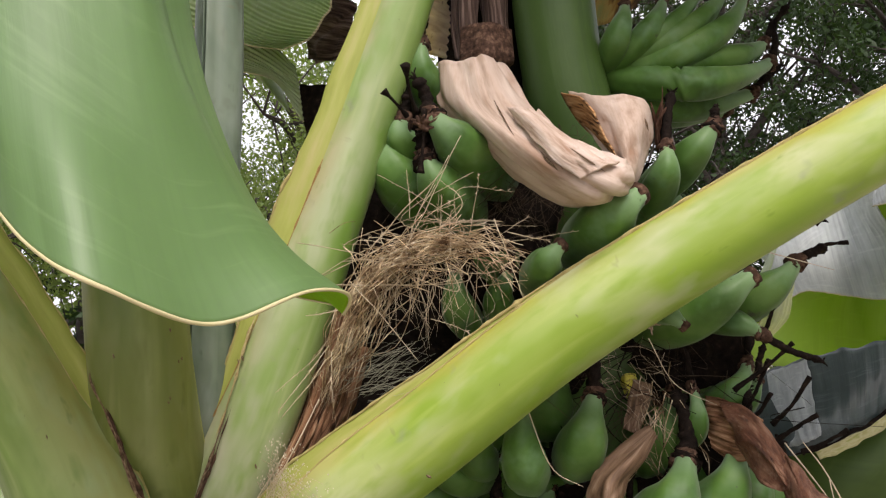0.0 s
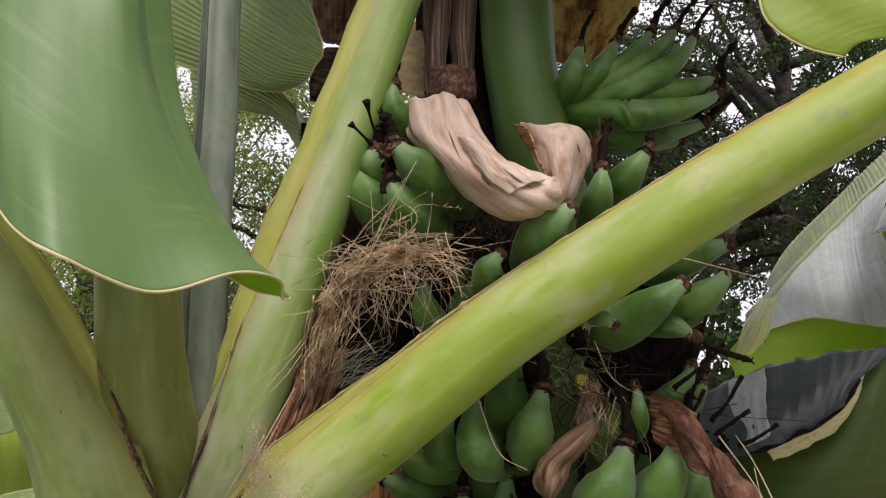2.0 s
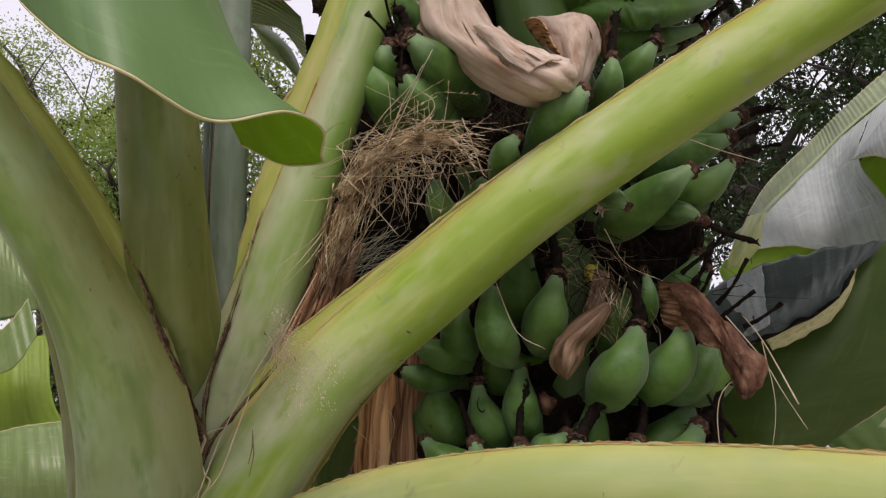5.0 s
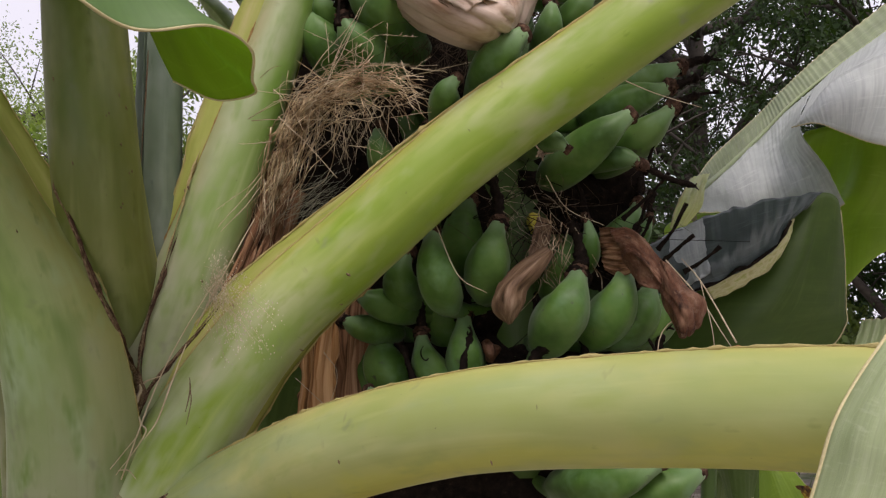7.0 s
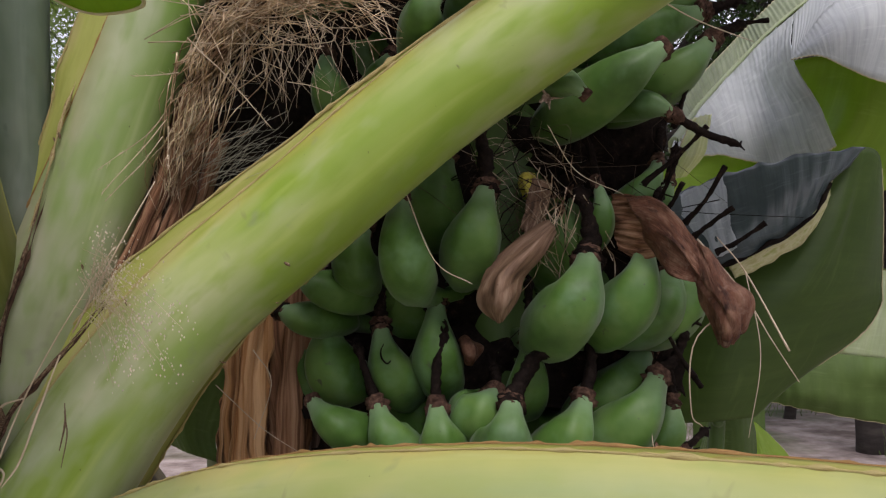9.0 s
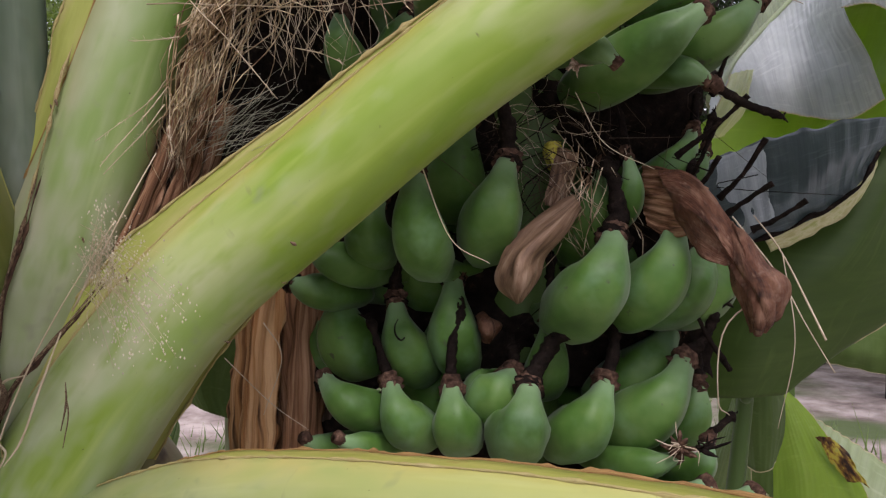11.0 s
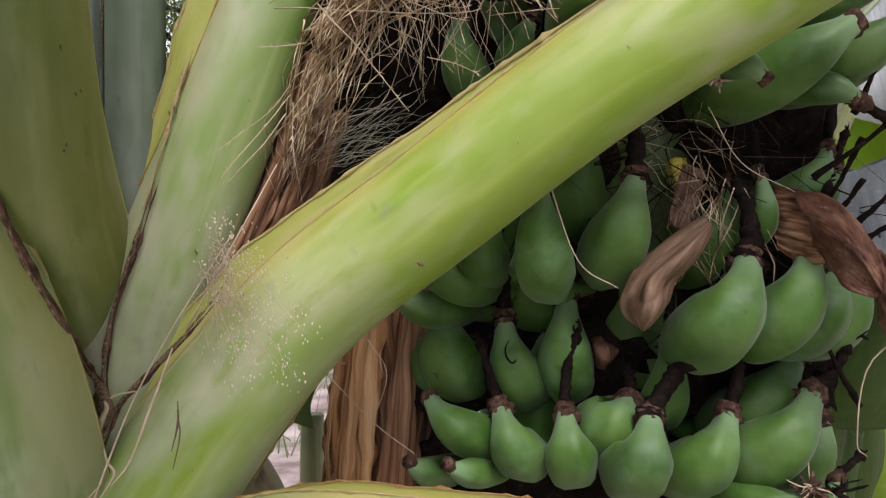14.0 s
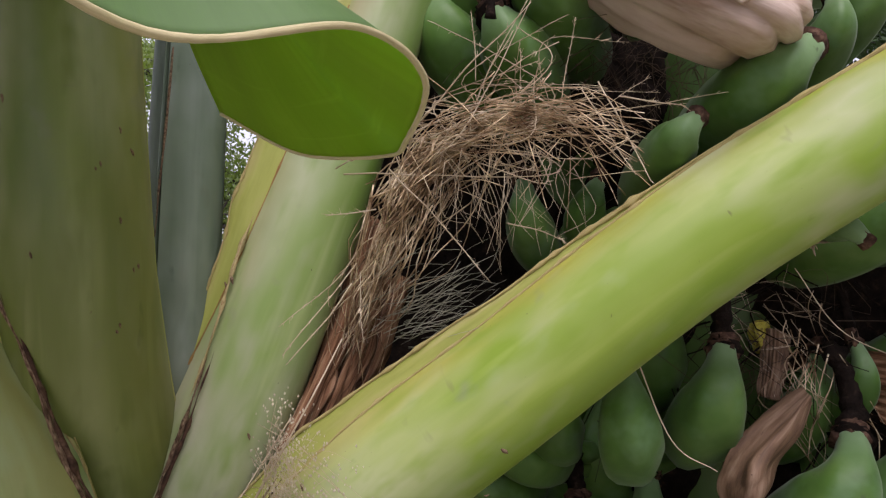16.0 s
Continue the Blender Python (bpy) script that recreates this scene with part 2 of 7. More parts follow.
M_SHEATH = material("dark_dry_sheath", [(0.38, (0.03, 0.018, 0.014)), (0.5, (0.10, 0.066, 0.05)), (0.66, (0.25, 0.18, 0.145))], scale=(1.2, 13, 1), rough=0.75, bump=0.7, bump_scale=(1.5, 60, 1), bump_distance=0.002, specular=0.12)
M_ORANGE = material("orange_fibrous_sheath", [(0.37, (0.06, 0.028, 0.013)), (0.46, (0.46, 0.23, 0.085)), (0.62, (0.72, 0.47, 0.24))], scale=(1.2, 9, 1), rough=0.75, bump=0.9, bump_scale=(3, 70, 1), bump_distance=0.003, specular=0.15, spots=[((2.2, 5.5, 1), 0.54, 0.62, (0.06, 0.026, 0.014)), ((5, 40, 1), 0.6, 0.85, (0.25, 0.10, 0.04))])
M_FIBROUS = material("red_brown_fibrous_sheath", [(0.37, (0.05, 0.024, 0.014)), (0.48, (0.24, 0.12, 0.06)), (0.64, (0.46, 0.28, 0.16))], scale=(1.4, 12, 1), rough=0.75, bump=0.8, bump_scale=(3, 70, 1), bump_distance=0.002, specular=0.15)
M_STRAW = material("dry_straw", [(0.36, (0.12, 0.068, 0.034)), (0.5, (0.43, 0.315, 0.185)), (0.64, (0.84, 0.72, 0.51))], scale=(70, 70, 70), space="Object", rough=0.75, bump=0.0, random_tint=0.6, specular=0.2)
# Straw fibre coloured dark to deepen the shade between the fruit rows.
M_SHADED_FIBRE = material("shade_darkened_fibre", [(0.3, (0.035, 0.025, 0.018)), (0.7, (0.16, 0.12, 0.08))], scale=(60, 60, 60), space="Object", rough=0.8, bump=0.0, random_tint=0.4, specular=0.1)
M_FLECK = material("orange_brown_flecks", [(0.35, (0.20, 0.10, 0.03)), (0.6, (0.36, 0.22, 0.07)), (0.8, (0.42, 0.33, 0.10))], scale=(60, 8, 1), rough=0.8, bump=0.4, bump_scale=(200, 60, 1))
M_TANFLECK = material("tan_fleck_line", [(0.34, (0.26, 0.15, 0.06)), (0.46, (0.46, 0.37, 0.17)), (0.66, (0.50, 0.45, 0.22))], scale=(50, 8, 1), rough=0.8, bump=0.4, bump_scale=(200, 60, 1))
M_STRAWPALE = material("pale_dry_grass_stem", [(0.3, (0.42, 0.33, 0.21)), (0.7, (0.66, 0.56, 0.40))], scale=(40, 40, 40), space="Object", rough=0.7, bump=0.0, random_tint=0.2)
M_PALEFIBRE = material("grey_green_fibre", [(0.3, (0.26, 0.27, 0.19)), (0.7, (0.50, 0.50, 0.38))], scale=(60, 60, 60), space="Object", rough=0.8, bump=0.0, random_tint=0.3, specular=0.1)
M_SEED = material("tiny_pale_seeds", [(0.3, (0.40, 0.35, 0.25)), (0.7, (0.70, 0.65, 0.50))], scale=(90, 90, 90), space="Object", rough=0.7, bump=0.0, random_tint=0.3)


def leaf_material(name, dark, mid, pale, translucent, rough=0.45, vein=0.6, specular=0.4):
    return material(name, [(0.2, dark), (0.52, mid), (0.85, pale)], scale=(2.0, 7.0, 1), detail=4.0, rough=rough, bump=vein * 0.6, bump_scale=(1.5, 60, 1), bump_distance=0.0012,
                    translucent=translucent, specular=specular, spots=[((1.0, 120, 1), 0.48, 0.85, tuple(c * (1 - 0.3 * vein) for c in mid)), ((0.7, 26, 1), 0.50, 0.72, tuple(c * (1 - 0.28 * vein) for c in mid)), ((26, 4, 1), 0.56, 0.9, tuple(min(0.8, c * 1.08) for c in pale))])


M_LEAF = leaf_material("banana_leaf_face", (0.13, 0.21, 0.06), (0.20, 0.29, 0.10), (0.29, 0.37, 0.17), 0.25, rough=0.33)
M_LEAF_FRONT = leaf_material("smooth_front_leaf_face", (0.115, 0.215, 0.072), (0.145, 0.255, 0.095), (0.195, 0.305, 0.14), 0.34, rough=0.46, vein=0.3, specular=0.6)
# Underside colour raised so that it looks lit through the blade.
M_LEAF_GLOW = leaf_material("backlit_leaf_underside", (0.27, 0.40, 0.03), (0.34, 0.47, 0.045), (0.42, 0.54, 0.08), 0.72, vein=0.25, specular=0.25)
M_LEAF_MID = leaf_material("mid_green_ribbed_leaf", (0.19, 0.30, 0.10), (0.28, 0.39, 0.16), (0.38, 0.47, 0.25), 0.4, rough=0.45)
M_LEAF_PALE = leaf_material("pale_waxy_leaf_face", (0.28, 0.36, 0.17), (0.38, 0.46, 0.26), (0.48, 0.54, 0.36), 0.25, rough=0.4)
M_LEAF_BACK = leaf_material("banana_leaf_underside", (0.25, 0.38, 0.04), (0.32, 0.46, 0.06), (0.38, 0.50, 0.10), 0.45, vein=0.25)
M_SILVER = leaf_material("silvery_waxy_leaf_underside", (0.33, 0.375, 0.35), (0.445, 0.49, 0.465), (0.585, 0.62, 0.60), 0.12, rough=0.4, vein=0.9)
M_RIBBED = leaf_material("ribbed_pale_leaf_face", (0.17, 0.22, 0.12), (0.26, 0.32, 0.18), (0.40, 0.45, 0.29), 0.2, rough=0.45, vein=1.0)
# Paler grey that paints the sheen on one end of the torn lip.
M_LIPSHEEN = leaf_material("painted_lip_sheen", (0.22, 0.25, 0.25), (0.36, 0.40, 0.40), (0.52, 0.56, 0.56), 0.1, rough=0.4)
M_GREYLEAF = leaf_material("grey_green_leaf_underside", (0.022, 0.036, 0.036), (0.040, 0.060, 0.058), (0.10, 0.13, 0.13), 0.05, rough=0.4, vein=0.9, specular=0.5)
M_DARKLEAF = leaf_material("deep_green_leaf_face", (0.045, 0.09, 0.013), (0.068, 0.122, 0.021), (0.098, 0.16, 0.036), 0.22, rough=0.5, vein=0.25)
M_YOUNG = leaf_material("young_leaf_face", (0.06, 0.11, 0.022), (0.09, 0.15, 0.035), (0.13, 0.20, 0.065), 0.15, rough=0.6, vein=0.2, specular=0.2)
M_BASECREAM = leaf_material("cream_leaf_base", (0.46, 0.50, 0.27), (0.60, 0.62, 0.44), (0.70, 0.71, 0.57), 0.4, rough=0.45, vein=0.5)
M_FARLEAF = leaf_material("bright_banana_leaf", (0.07, 0.15, 0.025), (0.115, 0.215, 0.045), (0.19, 0.285, 0.095), 0.28)
M_CREAM = material("yellowing_leaf_edge", [(0.38, (0.42, 0.42, 0.18)), (0.5, (0.56, 0.56, 0.32)), (0.62, (0.36, 0.41, 0.13))], scale=(8, 3, 1), rough=0.6, bump=0.2, bump_scale=(60, 30, 1), spots=((9, 4, 1), 0.68, 0.72, (0.04, 0.03, 0.02)))
M_YELLOW = material("yellow_petal_skin", [(0.36, (0.42, 0.36, 0.03)), (0.5, (0.68, 0.62, 0.10)), (0.64, (0.30, 0.24, 0.05))], scale=(4, 4, 1), rough=0.6, bump=0.2, bump_scale=(20, 20, 1), translucent=0.25)
M_SCORCH = material("scorched_leaf_tip", [(0.40, (0.03, 0.015, 0.008)), (0.48, (0.20, 0.10, 0.02)), (0.54, (0.55, 0.45, 0.05)), (0.64, (0.40, 0.44, 0.10))], scale=(2.4, 2.2, 1), rough=0.7, bump=0.3, bump_scale=(20, 20, 1), translucent=0.2)
M_MARGIN = material("pale_leaf_margin", [(0.3, (0.46, 0.42, 0.20)), (0.7, (0.62, 0.55, 0.32))], scale=(60, 6, 1), rough=0.6, bump=0.2, bump_scale=(90, 30, 1))
M_TREELEAF = material("tree_foliage", [(0.3, (0.016, 0.035, 0.012)), (0.55, (0.03, 0.058, 0.02)), (0.8, (0.075, 0.11, 0.042))], scale=(0.9, 0.9, 0.9), space="Object", rough=0.5, bump=0.0, random_tint=0.5, translucent=0.28, specular=0.2)
# Foliage colour lightened to yellow-green to stand for sunlit leaves.
M_TREELEAF_SUNLIT = material("painted_sunlit_foliage", [(0.3, (0.09, 0.15, 0.04)), (0.55, (0.16, 0.23, 0.065)), (0.8, (0.28, 0.34, 0.13))], scale=(0.9, 0.9, 0.9), space="Object", rough=0.5, bump=0.0, random_tint=0.4, translucent=0.4)
M_BARK = material("grey_brown_bark", [(0.3, (0.022, 0.018, 0.014)), (0.7, (0.07, 0.06, 0.048))], scale=(3, 3, 14), space="Object", rough=0.9, bump=0.8, bump_scale=(20, 20, 6), bump_distance=0.02)
M_SOIL = material("bare_brown_soil", [(0.36, (0.19, 0.15, 0.125)), (0.5, (0.36, 0.30, 0.262)), (0.64, (0.54, 0.47, 0.42))], scale=(2.6, 2.6, 2.6), space="Object", rough=0.95, bump=0.8, bump_scale=(14, 14, 14), bump_distance=0.03, spots=((0.45, 0.45, 0.45), 0.52, 0.62, (0.10, 0.14, 0.05)))
M_GRASS = material("grass_blades", [(0.3, (0.06, 0.11, 0.025)), (0.7, (0.14, 0.21, 0.06))], scale=(2, 2, 2), space="Object", rough=0.6, bump=0.0, random_tint=0.4, translucent=0.2)
M_STEM = material("pseudostem_sheaths", [(0.3, (0.14, 0.18, 0.06)), (0.5, (0.25, 0.27, 0.12)), (0.75, (0.30, 0.22, 0.15))], scale=(6, 3, 1), rough=0.5, bump=0.4, bump_scale=(6, 60, 1), spots=((10, 8, 1), 0.6, 0.72, (0.06, 0.04, 0.03)))
M_PEDUNCLE = material("green_fruit_stalk", [(0.3, (0.04, 0.085, 0.016)), (0.55, (0.058, 0.115, 0.022)), (0.8, (0.085, 0.15, 0.035))], scale=(4, 3, 1), rough=0.45, bump=0.2, bump_scale=(10, 60, 1))


# ---------------------------------------------------------------- mesh helpers
def smooth_line(points, n):
    """n + 1 points on a smooth line through the given ones, in even steps of the line's parameter."""
    p = np.array(points, float)
    p = np.vstack([2 * p[0] - p[1], p, 2 * p[-1] - p[-2]])
    k = len(p) - 3
    out = []
    for s in np.linspace(0, k, n + 1):
        i = min(int(s), k - 1)
        f = s - i
        a, b, c, d = p[i:i + 4]
        out.append(0.5 * (2 * b + (c - a) * f + (2 * a - 5 * b + 4 * c - d) * f * f + (3 * b - a - 3 * c + d) * f ** 3))
    return np.array(out)


def unit(v):
    return v / (np.linalg.norm(v) + 1e-12)


def frames_along(line, side):
    """Tangent, first and second normal at each point; the first normal leans towards side."""
    tang = np.gradient(line, axis=0)
    res = []
    for t in tang:
        t = unit(t)
        b = unit(np.array(side, float) - t * np.dot(side, t))
        res.append((t, b, np.cross(t, b)))
    return res


def mesh_object(name, verts, faces, mats, parent=None, label="", uvs=None, slots=None, smooth=True):
    """One mesh object; uvs: one pair a vertex; slots: one material number a face."""
    me = bpy.data.meshes.new(name)
    me.from_pydata([tuple(v) for v in verts], [], faces)
    for m in (mats if isinstance(mats, (list, tuple)) else [mats]):
        me.materials.append(m)
    if slots is not None:
        me.polygons.foreach_set("material_index", slots)
    if smooth:
        me.polygons.foreach_set("use_smooth", [True] * len(me.polygons))
    if uvs is not None:
        lay = me.uv_layers.new(name="UVMap")
        idx = np.empty(len(me.loops), int)
        me.loops.foreach_get("vertex_index", idx)
        lay.data.foreach_set("uv", np.array(uvs, float)[idx].ravel())
    me.update()
    ob = new(name, me)
    if parent:
        ob.parent = parent
    if label:
        ob["label"] = label
    return ob


def thing(name, at, label, category, group="", kind=""):
    ob = new(name)
    ob.empty_display_size = 0.05
    ob.location = at
    ob["label"] = label
    tagged(ob, label, category, group, kind)
    return ob


def under(ob, parent):
    """Parents a part that was built in world places to its thing."""
    ob.parent = parent
    ob.matrix_parent_inverse = Matrix.Translation(parent.matrix_basis.translation).inverted() if parent.parent is None else Matrix()
    return ob


def tube_data(line, radii, seg=8, wobble=0.0, lobes=0, lobe=0.0, flat=1.0, side=(0.31, -0.9, 0.2), start=0, phase=0.0, grain=60.0):
    verts, faces, uvs = [], [], []
    fr = frames_along(line, side)
    length = 0.0
    for i, (p, (t, b, n)) in enumerate(zip(line, fr)):
        if i:
            length += np.linalg.norm(p - line[i - 1])
        for k in range(seg):
            a = 2 * math.pi * k / seg
            r = radii[i] * (1 + lobe * math.cos(lobes * a + phase))
            if wobble:
                r *= 1 + wobble * noise.noise(Vector(p * grain) + Vector((k * 3.1, 0, 0)))
            verts.append(p + r * (math.cos(a) * b * flat + math.sin(a) * n))
            uvs.append((i / (len(line) - 1), k / seg))
    for i in range(len(line) - 1):
        for k in range(seg):
            a, b2 = i * seg + k, i * seg + (k + 1) % seg
            faces.append((start + a, start + b2, start + b2 + seg, start + a + seg))
    faces.append(tuple(start + k for k in reversed(range(seg))))
    faces.append(tuple(start + (len(line) - 1) * seg + k for k in range(seg)))
    return verts, faces, uvs


def tube(name, points, radii, mat, parent=None, label="", seg=8, n=16, **kw):
    line = smooth_line(points, n)
    rad = np.interp(np.linspace(0, 1, n + 1), np.linspace(0, 1, len(radii)), radii)
    v, f, u = tube_data(line, rad, seg, **kw)
    ob = mesh_object(name, v, f, mat, None, label, u)
    return under(ob, parent) if parent else ob


def petiole(name, points, radii, belly, mat, parent, label, arc=95, wing=0.4, flare=25, n=56, edge_noise=0.04, edges=(0.0, 0.45), grow=(-1.0, 0.0), rim=None, edge_mats=None, edge_size=1.0, edge_base=0.0002, fade=None):
    """A channelled leaf stalk: a thick U in section, its round belly towards the given side, with a yellow wing along each margin and dry edges."""
    line = smooth_line(points, n)
    rad = np.interp(np.linspace(0, 1, n + 1), np.linspace(0, 1, len(radii)), radii)
    seg = 20
    top, turn = radians(arc), radians(arc + 90 - flare)
    ang = np.linspace(-top, top, seg + 1)
    verts, uvs, over = [], [], []
    length = 0.0
    tips, roots = [[], []], [[], []]
    ring = 2 * (seg + 1) + 6
    for i, (p, (t, b, nn)) in enumerate(zip(line, frames_along(line, belly))):
        if i:
            length += np.linalg.norm(p - line[i - 1])
        # the given radius is half the breadth with the wing; the round part keeps to the belly side
        c = unit(np.array((0, -1, 0.0)) + t * t[1])
        q = unit(np.cross(t, c))
        q = q if np.dot(q, b) < 0 else -q
        phi = math.atan2(-np.dot(b, q), np.dot(b, c))
        along = min(1.0, max(0.02, (i / n - grow[0]) / (grow[1] - grow[0])))
        if fade:
            along *= min(1.0, max(0.06, (fade - i / n) / 0.32))
        reach = max(1.0 if top - phi >= math.pi / 2 else math.sin(top - phi), math.sin(top - phi) + wing * (along if fade else 1.0) * math.sin(turn - phi)) if abs(phi) < 1.6 else 1.0
        r = rad[i] * 2 / (1 + reach)
        p = p + q * (r - rad[i])

        def at(m, a, off=0.0, o=0.0):
            return p + m * r * (math.cos(a) * b + math.sin(a) * nn) + off * r * (math.cos(o) * b + math.sin(o) * nn)

        jag = [1 + edge_noise * (noise.noise(Vector((length * 160, s * 9.0, 3.3))) + noise.noise(Vector((length * 45, s * 9.0, 7.3)))) for s in (0, 1)]
        row = []
        for s, sg in ((0, -1), (1, 1)):
            w = wing * (1 + 3.0 * (jag[s] - 1)) * along
            e, d = sg * top, sg * turn
            tip, tip_in = at(1, e, w, d), at(1, e, w, d) + 0.07 * r * (math.cos(d + sg * 1.57) * b + math.sin(d + sg * 1.57) * nn)
            root_in = at(0.72, e)
            mid = at(1, e, w * 0.5, d) - 0.02 * r * b
            row.append((tip, tip_in, root_in, mid))
            tips[s].append(tip)
            roots[s].append(at(1.005, e))
        out = [at(1 + 0.012 * noise.noise(Vector((length * 9, a * 1.5, rad[0] * 90))), a) for a in ang]
        verts += [row[0][0], row[0][3], *out, row[1][3], row[1][0], row[1][1], *[at(0.72, a) for a in ang[::-1]], row[0][1]]
        uvs += [(length, -top * r - 0.02), (length, -top * r - 0.01), *[(length, a * r) for a in ang], (length, top * r + 0.01), (length, top * r + 0.02), (length, top * r + 0.03),
                *[(length, a * r * 0.7 + 0.3) for a in ang[::-1]], (length, -top * r - 0.03)]
        spread = [(a / top + 1) / 2 for a in ang]
        over += [0.0, 0.0, *spread, 1.0, 1.0, 1.0, *spread[::-1], 0.0]
    faces, slots = [], []
    for i in range(n):
        for k in range(ring):
            a, c = i * ring + k, i * ring + (k + 1) % ring
            faces.append((a, c, c + ring, a + ring))
            slots.append(0 if 2 <= k < seg + 2 else 1)
    faces += [tuple(range(ring - 1, -1, -1)), tuple(n * ring + k for k in range(ring))]
    slots += [1, 1]
    ob = under(mesh_object(name, verts, faces, [mat, rim or M_RIM], None, label, uvs, slots), parent)
    second = ob.data.uv_layers.new(name="Across")
    idx = np.empty(len(ob.data.loops), int)
    ob.data.loops.foreach_get("vertex_index", idx)
    second.data.foreach_set("uv", np.stack([np.zeros(len(idx)), np.array(over)[idx]], 1).ravel())
    ob.data.uv_layers.active_index = 0
    lo, hi = int(edges[0] * n), int(edges[1] * n)
    m_tip, m_root = edge_mats or (M_DRYEDGE, M_TANEDGE)
    for pts, m, k in ((tips[0], m_tip, edge_size), (tips[1], m_tip, edge_size), (roots[0], m_root, 0.8 * edge_size), (roots[1], m_root, 0.8 * edge_size)):
        dense = smooth_line(pts[lo:hi + 1], (hi - lo) * 4)
        rr = [k * (edge_base + 0.0016 * max(0.0, noise.noise(Vector(q * 150)) + 0.05)) for q in dense]
        v, f, u = tube_data(dense, rr, 5, 0.5)
        mesh_object("dry_edge", v, f, m, ob, "thin ragged dried edge", u)
    return ob


def surface(rows, nu, nv):
    """A smooth sheet of (nu + 1) x (nv + 1) points through rows of points."""
    lines = [smooth_line(r, nu) for r in rows]
    return np.array([smooth_line([ln[i] for ln in lines], nv) for i in range(nu + 1)])


def sheet(name, rows, mats, parent=None, label="", nu=24, nv=40, thick=0.0008, ripple=0.0, ribs=40, rough_edge=0.0, crumple=0.0, margin=False, seed=0, along="v", folds=None, crisp=False):
    """A thin sheet of real thickness (leaf blade, bract) through rows of points, with ribs, crumples and a frayed edge."""
    g = surface(rows, nu, nv)
    du, dv = np.gradient(g, axis=0), np.gradient(g, axis=1)
    nrm = np.cross(du, dv)
    nrm /= np.linalg.norm(nrm, axis=2, keepdims=True) + 1e-9
    size = np.linalg.norm(g[0, 0] - g[-1, -1])
    for i in range(nu + 1):
        for j in range(nv + 1):
            q = Vector(g[i, j] * (14 if crumple else 1)) + Vector((seed * 7.7, 0, 0))
            d = 0.0
            if ripple:
                ph = (j / nv if along == "v" else i / nu) * ribs
                d += ripple * math.sin(2 * math.pi * ph) * (0.6 + 0.4 * noise.noise(Vector((ph * 0.4, i * 0.07, seed))))
            if crumple:
                d += crumple * (noise.noise(q) + 0.5 * noise.noise(q * 2.7) + 0.3 * noise.noise(q * 6.1))
            if folds:
                amp, fa, fl = folds
                a, b = (i / nu, j / nv) if along == "u" else (j / nv, i / nu)
                q2 = Vector((a * fa + 0.5 * math.sin(b * 3 + seed), b * fl, seed * 3.3))
                d += amp * (0.8 * noise.noise(q2 * 0.8) + 1.1 * (0.3 - min(0.6, 2.4 * abs(noise.noise(q2 + Vector((0, 0, 9.1)))))) + 0.06 * noise.noise(Vector((a * fa * 9, b * fl * 1.5, seed))))
            g[i, j] += nrm[i, j] * d
            if rough_edge and (i in (0, nu) or j in (0, nv)):
                g[i, j] += np.array(noise.noise_vector(Vector(g[i, j] * 70))) * rough_edge
    w = nv + 1
    cnt = (nu + 1) * w
    verts = [*(g + nrm * thick / 2).reshape(-1, 3), *(g - nrm * thick / 2).reshape(-1, 3)]
    uvs = [(i / nu, j / nv) for i in range(nu + 1) for j in range(nv + 1)] * 2
    if along == "u":
        uvs = [(b, a) for a, b in uvs]
    faces, slots = [], []
    for i in range(nu):
        for j in range(nv):
            a = i * w + j
            faces.append((a, a + w, a + w + 1, a + 1))
            faces.append((a + cnt, a + 1 + cnt, a + w + 1 + cnt, a + w + cnt))
            slots += [0, 1 if isinstance(mats, (list, tuple)) and len(mats) > 1 else 0]
    border = [j for j in range(nv)] + [i * w + nv for i in range(nu)] + [nu * w + j for j in range(nv, 0, -1)] + [i * w for i in range(nu, 0, -1)]
    for a, b in zip(border, border[1:] + border[:1]):
        faces.append((a, b, b + cnt, a + cnt))
        slots.append(0)
    ob = mesh_object(name, verts, faces, mats, None, label, uvs, slots, smooth=not crisp)
    if parent:
        under(ob, parent)
    if margin:
        for edge in margin:
            pts = {"u0": g[0], "u1": g[-1], "v0": g[:, 0], "v1": g[:, -1]}[edge]
            v, f, u = tube_data(pts, [0.0009] * len(pts), 5, 0.3)
            mesh_object("leaf_margin", v, f, M_MARGIN, ob, "thin pale leaf margin", u)
    return ob


# ---------------------------------------------------------------- ground
gx = np.array([-400, -120, -40, -15, -6, -3, -1.5, 0, 1.5, 3, 6, 9, 15, 40, 120, 400.0])
gy = np.array([-400, -120, -40, -15, -6, -2, 0, 2, 4, 6, 8, 10, 13, 17, 25, 60, 150, 400.0])
gv = [(x, y, 0.05 * noise.noise(Vector((x * 0.5, y * 0.5, 0))) if abs(x) < 16 and abs(y) < 26 else 0.0) for x in gx for y in gy]
gf = [(i * len(gy) + j, (i + 1) * len(gy) + j, (i + 1) * len(gy) + j + 1, i * len(gy) + j + 1) for i in range(len(gx) - 1) for j in range(len(gy) - 1)]
tagged(mesh_object("ground", gv, gf, M_SOIL), "bare brown soil with weedy patches", "ground", kind="structure")

# ---------------------------------------------------------------- the banana plant: stem, leaf stalks, blades
plant = thing("banana_plant", (-0.2, 0.72, 0.0), "banana plant with thick waxy yellow-green leaf stalks", "banana plant")
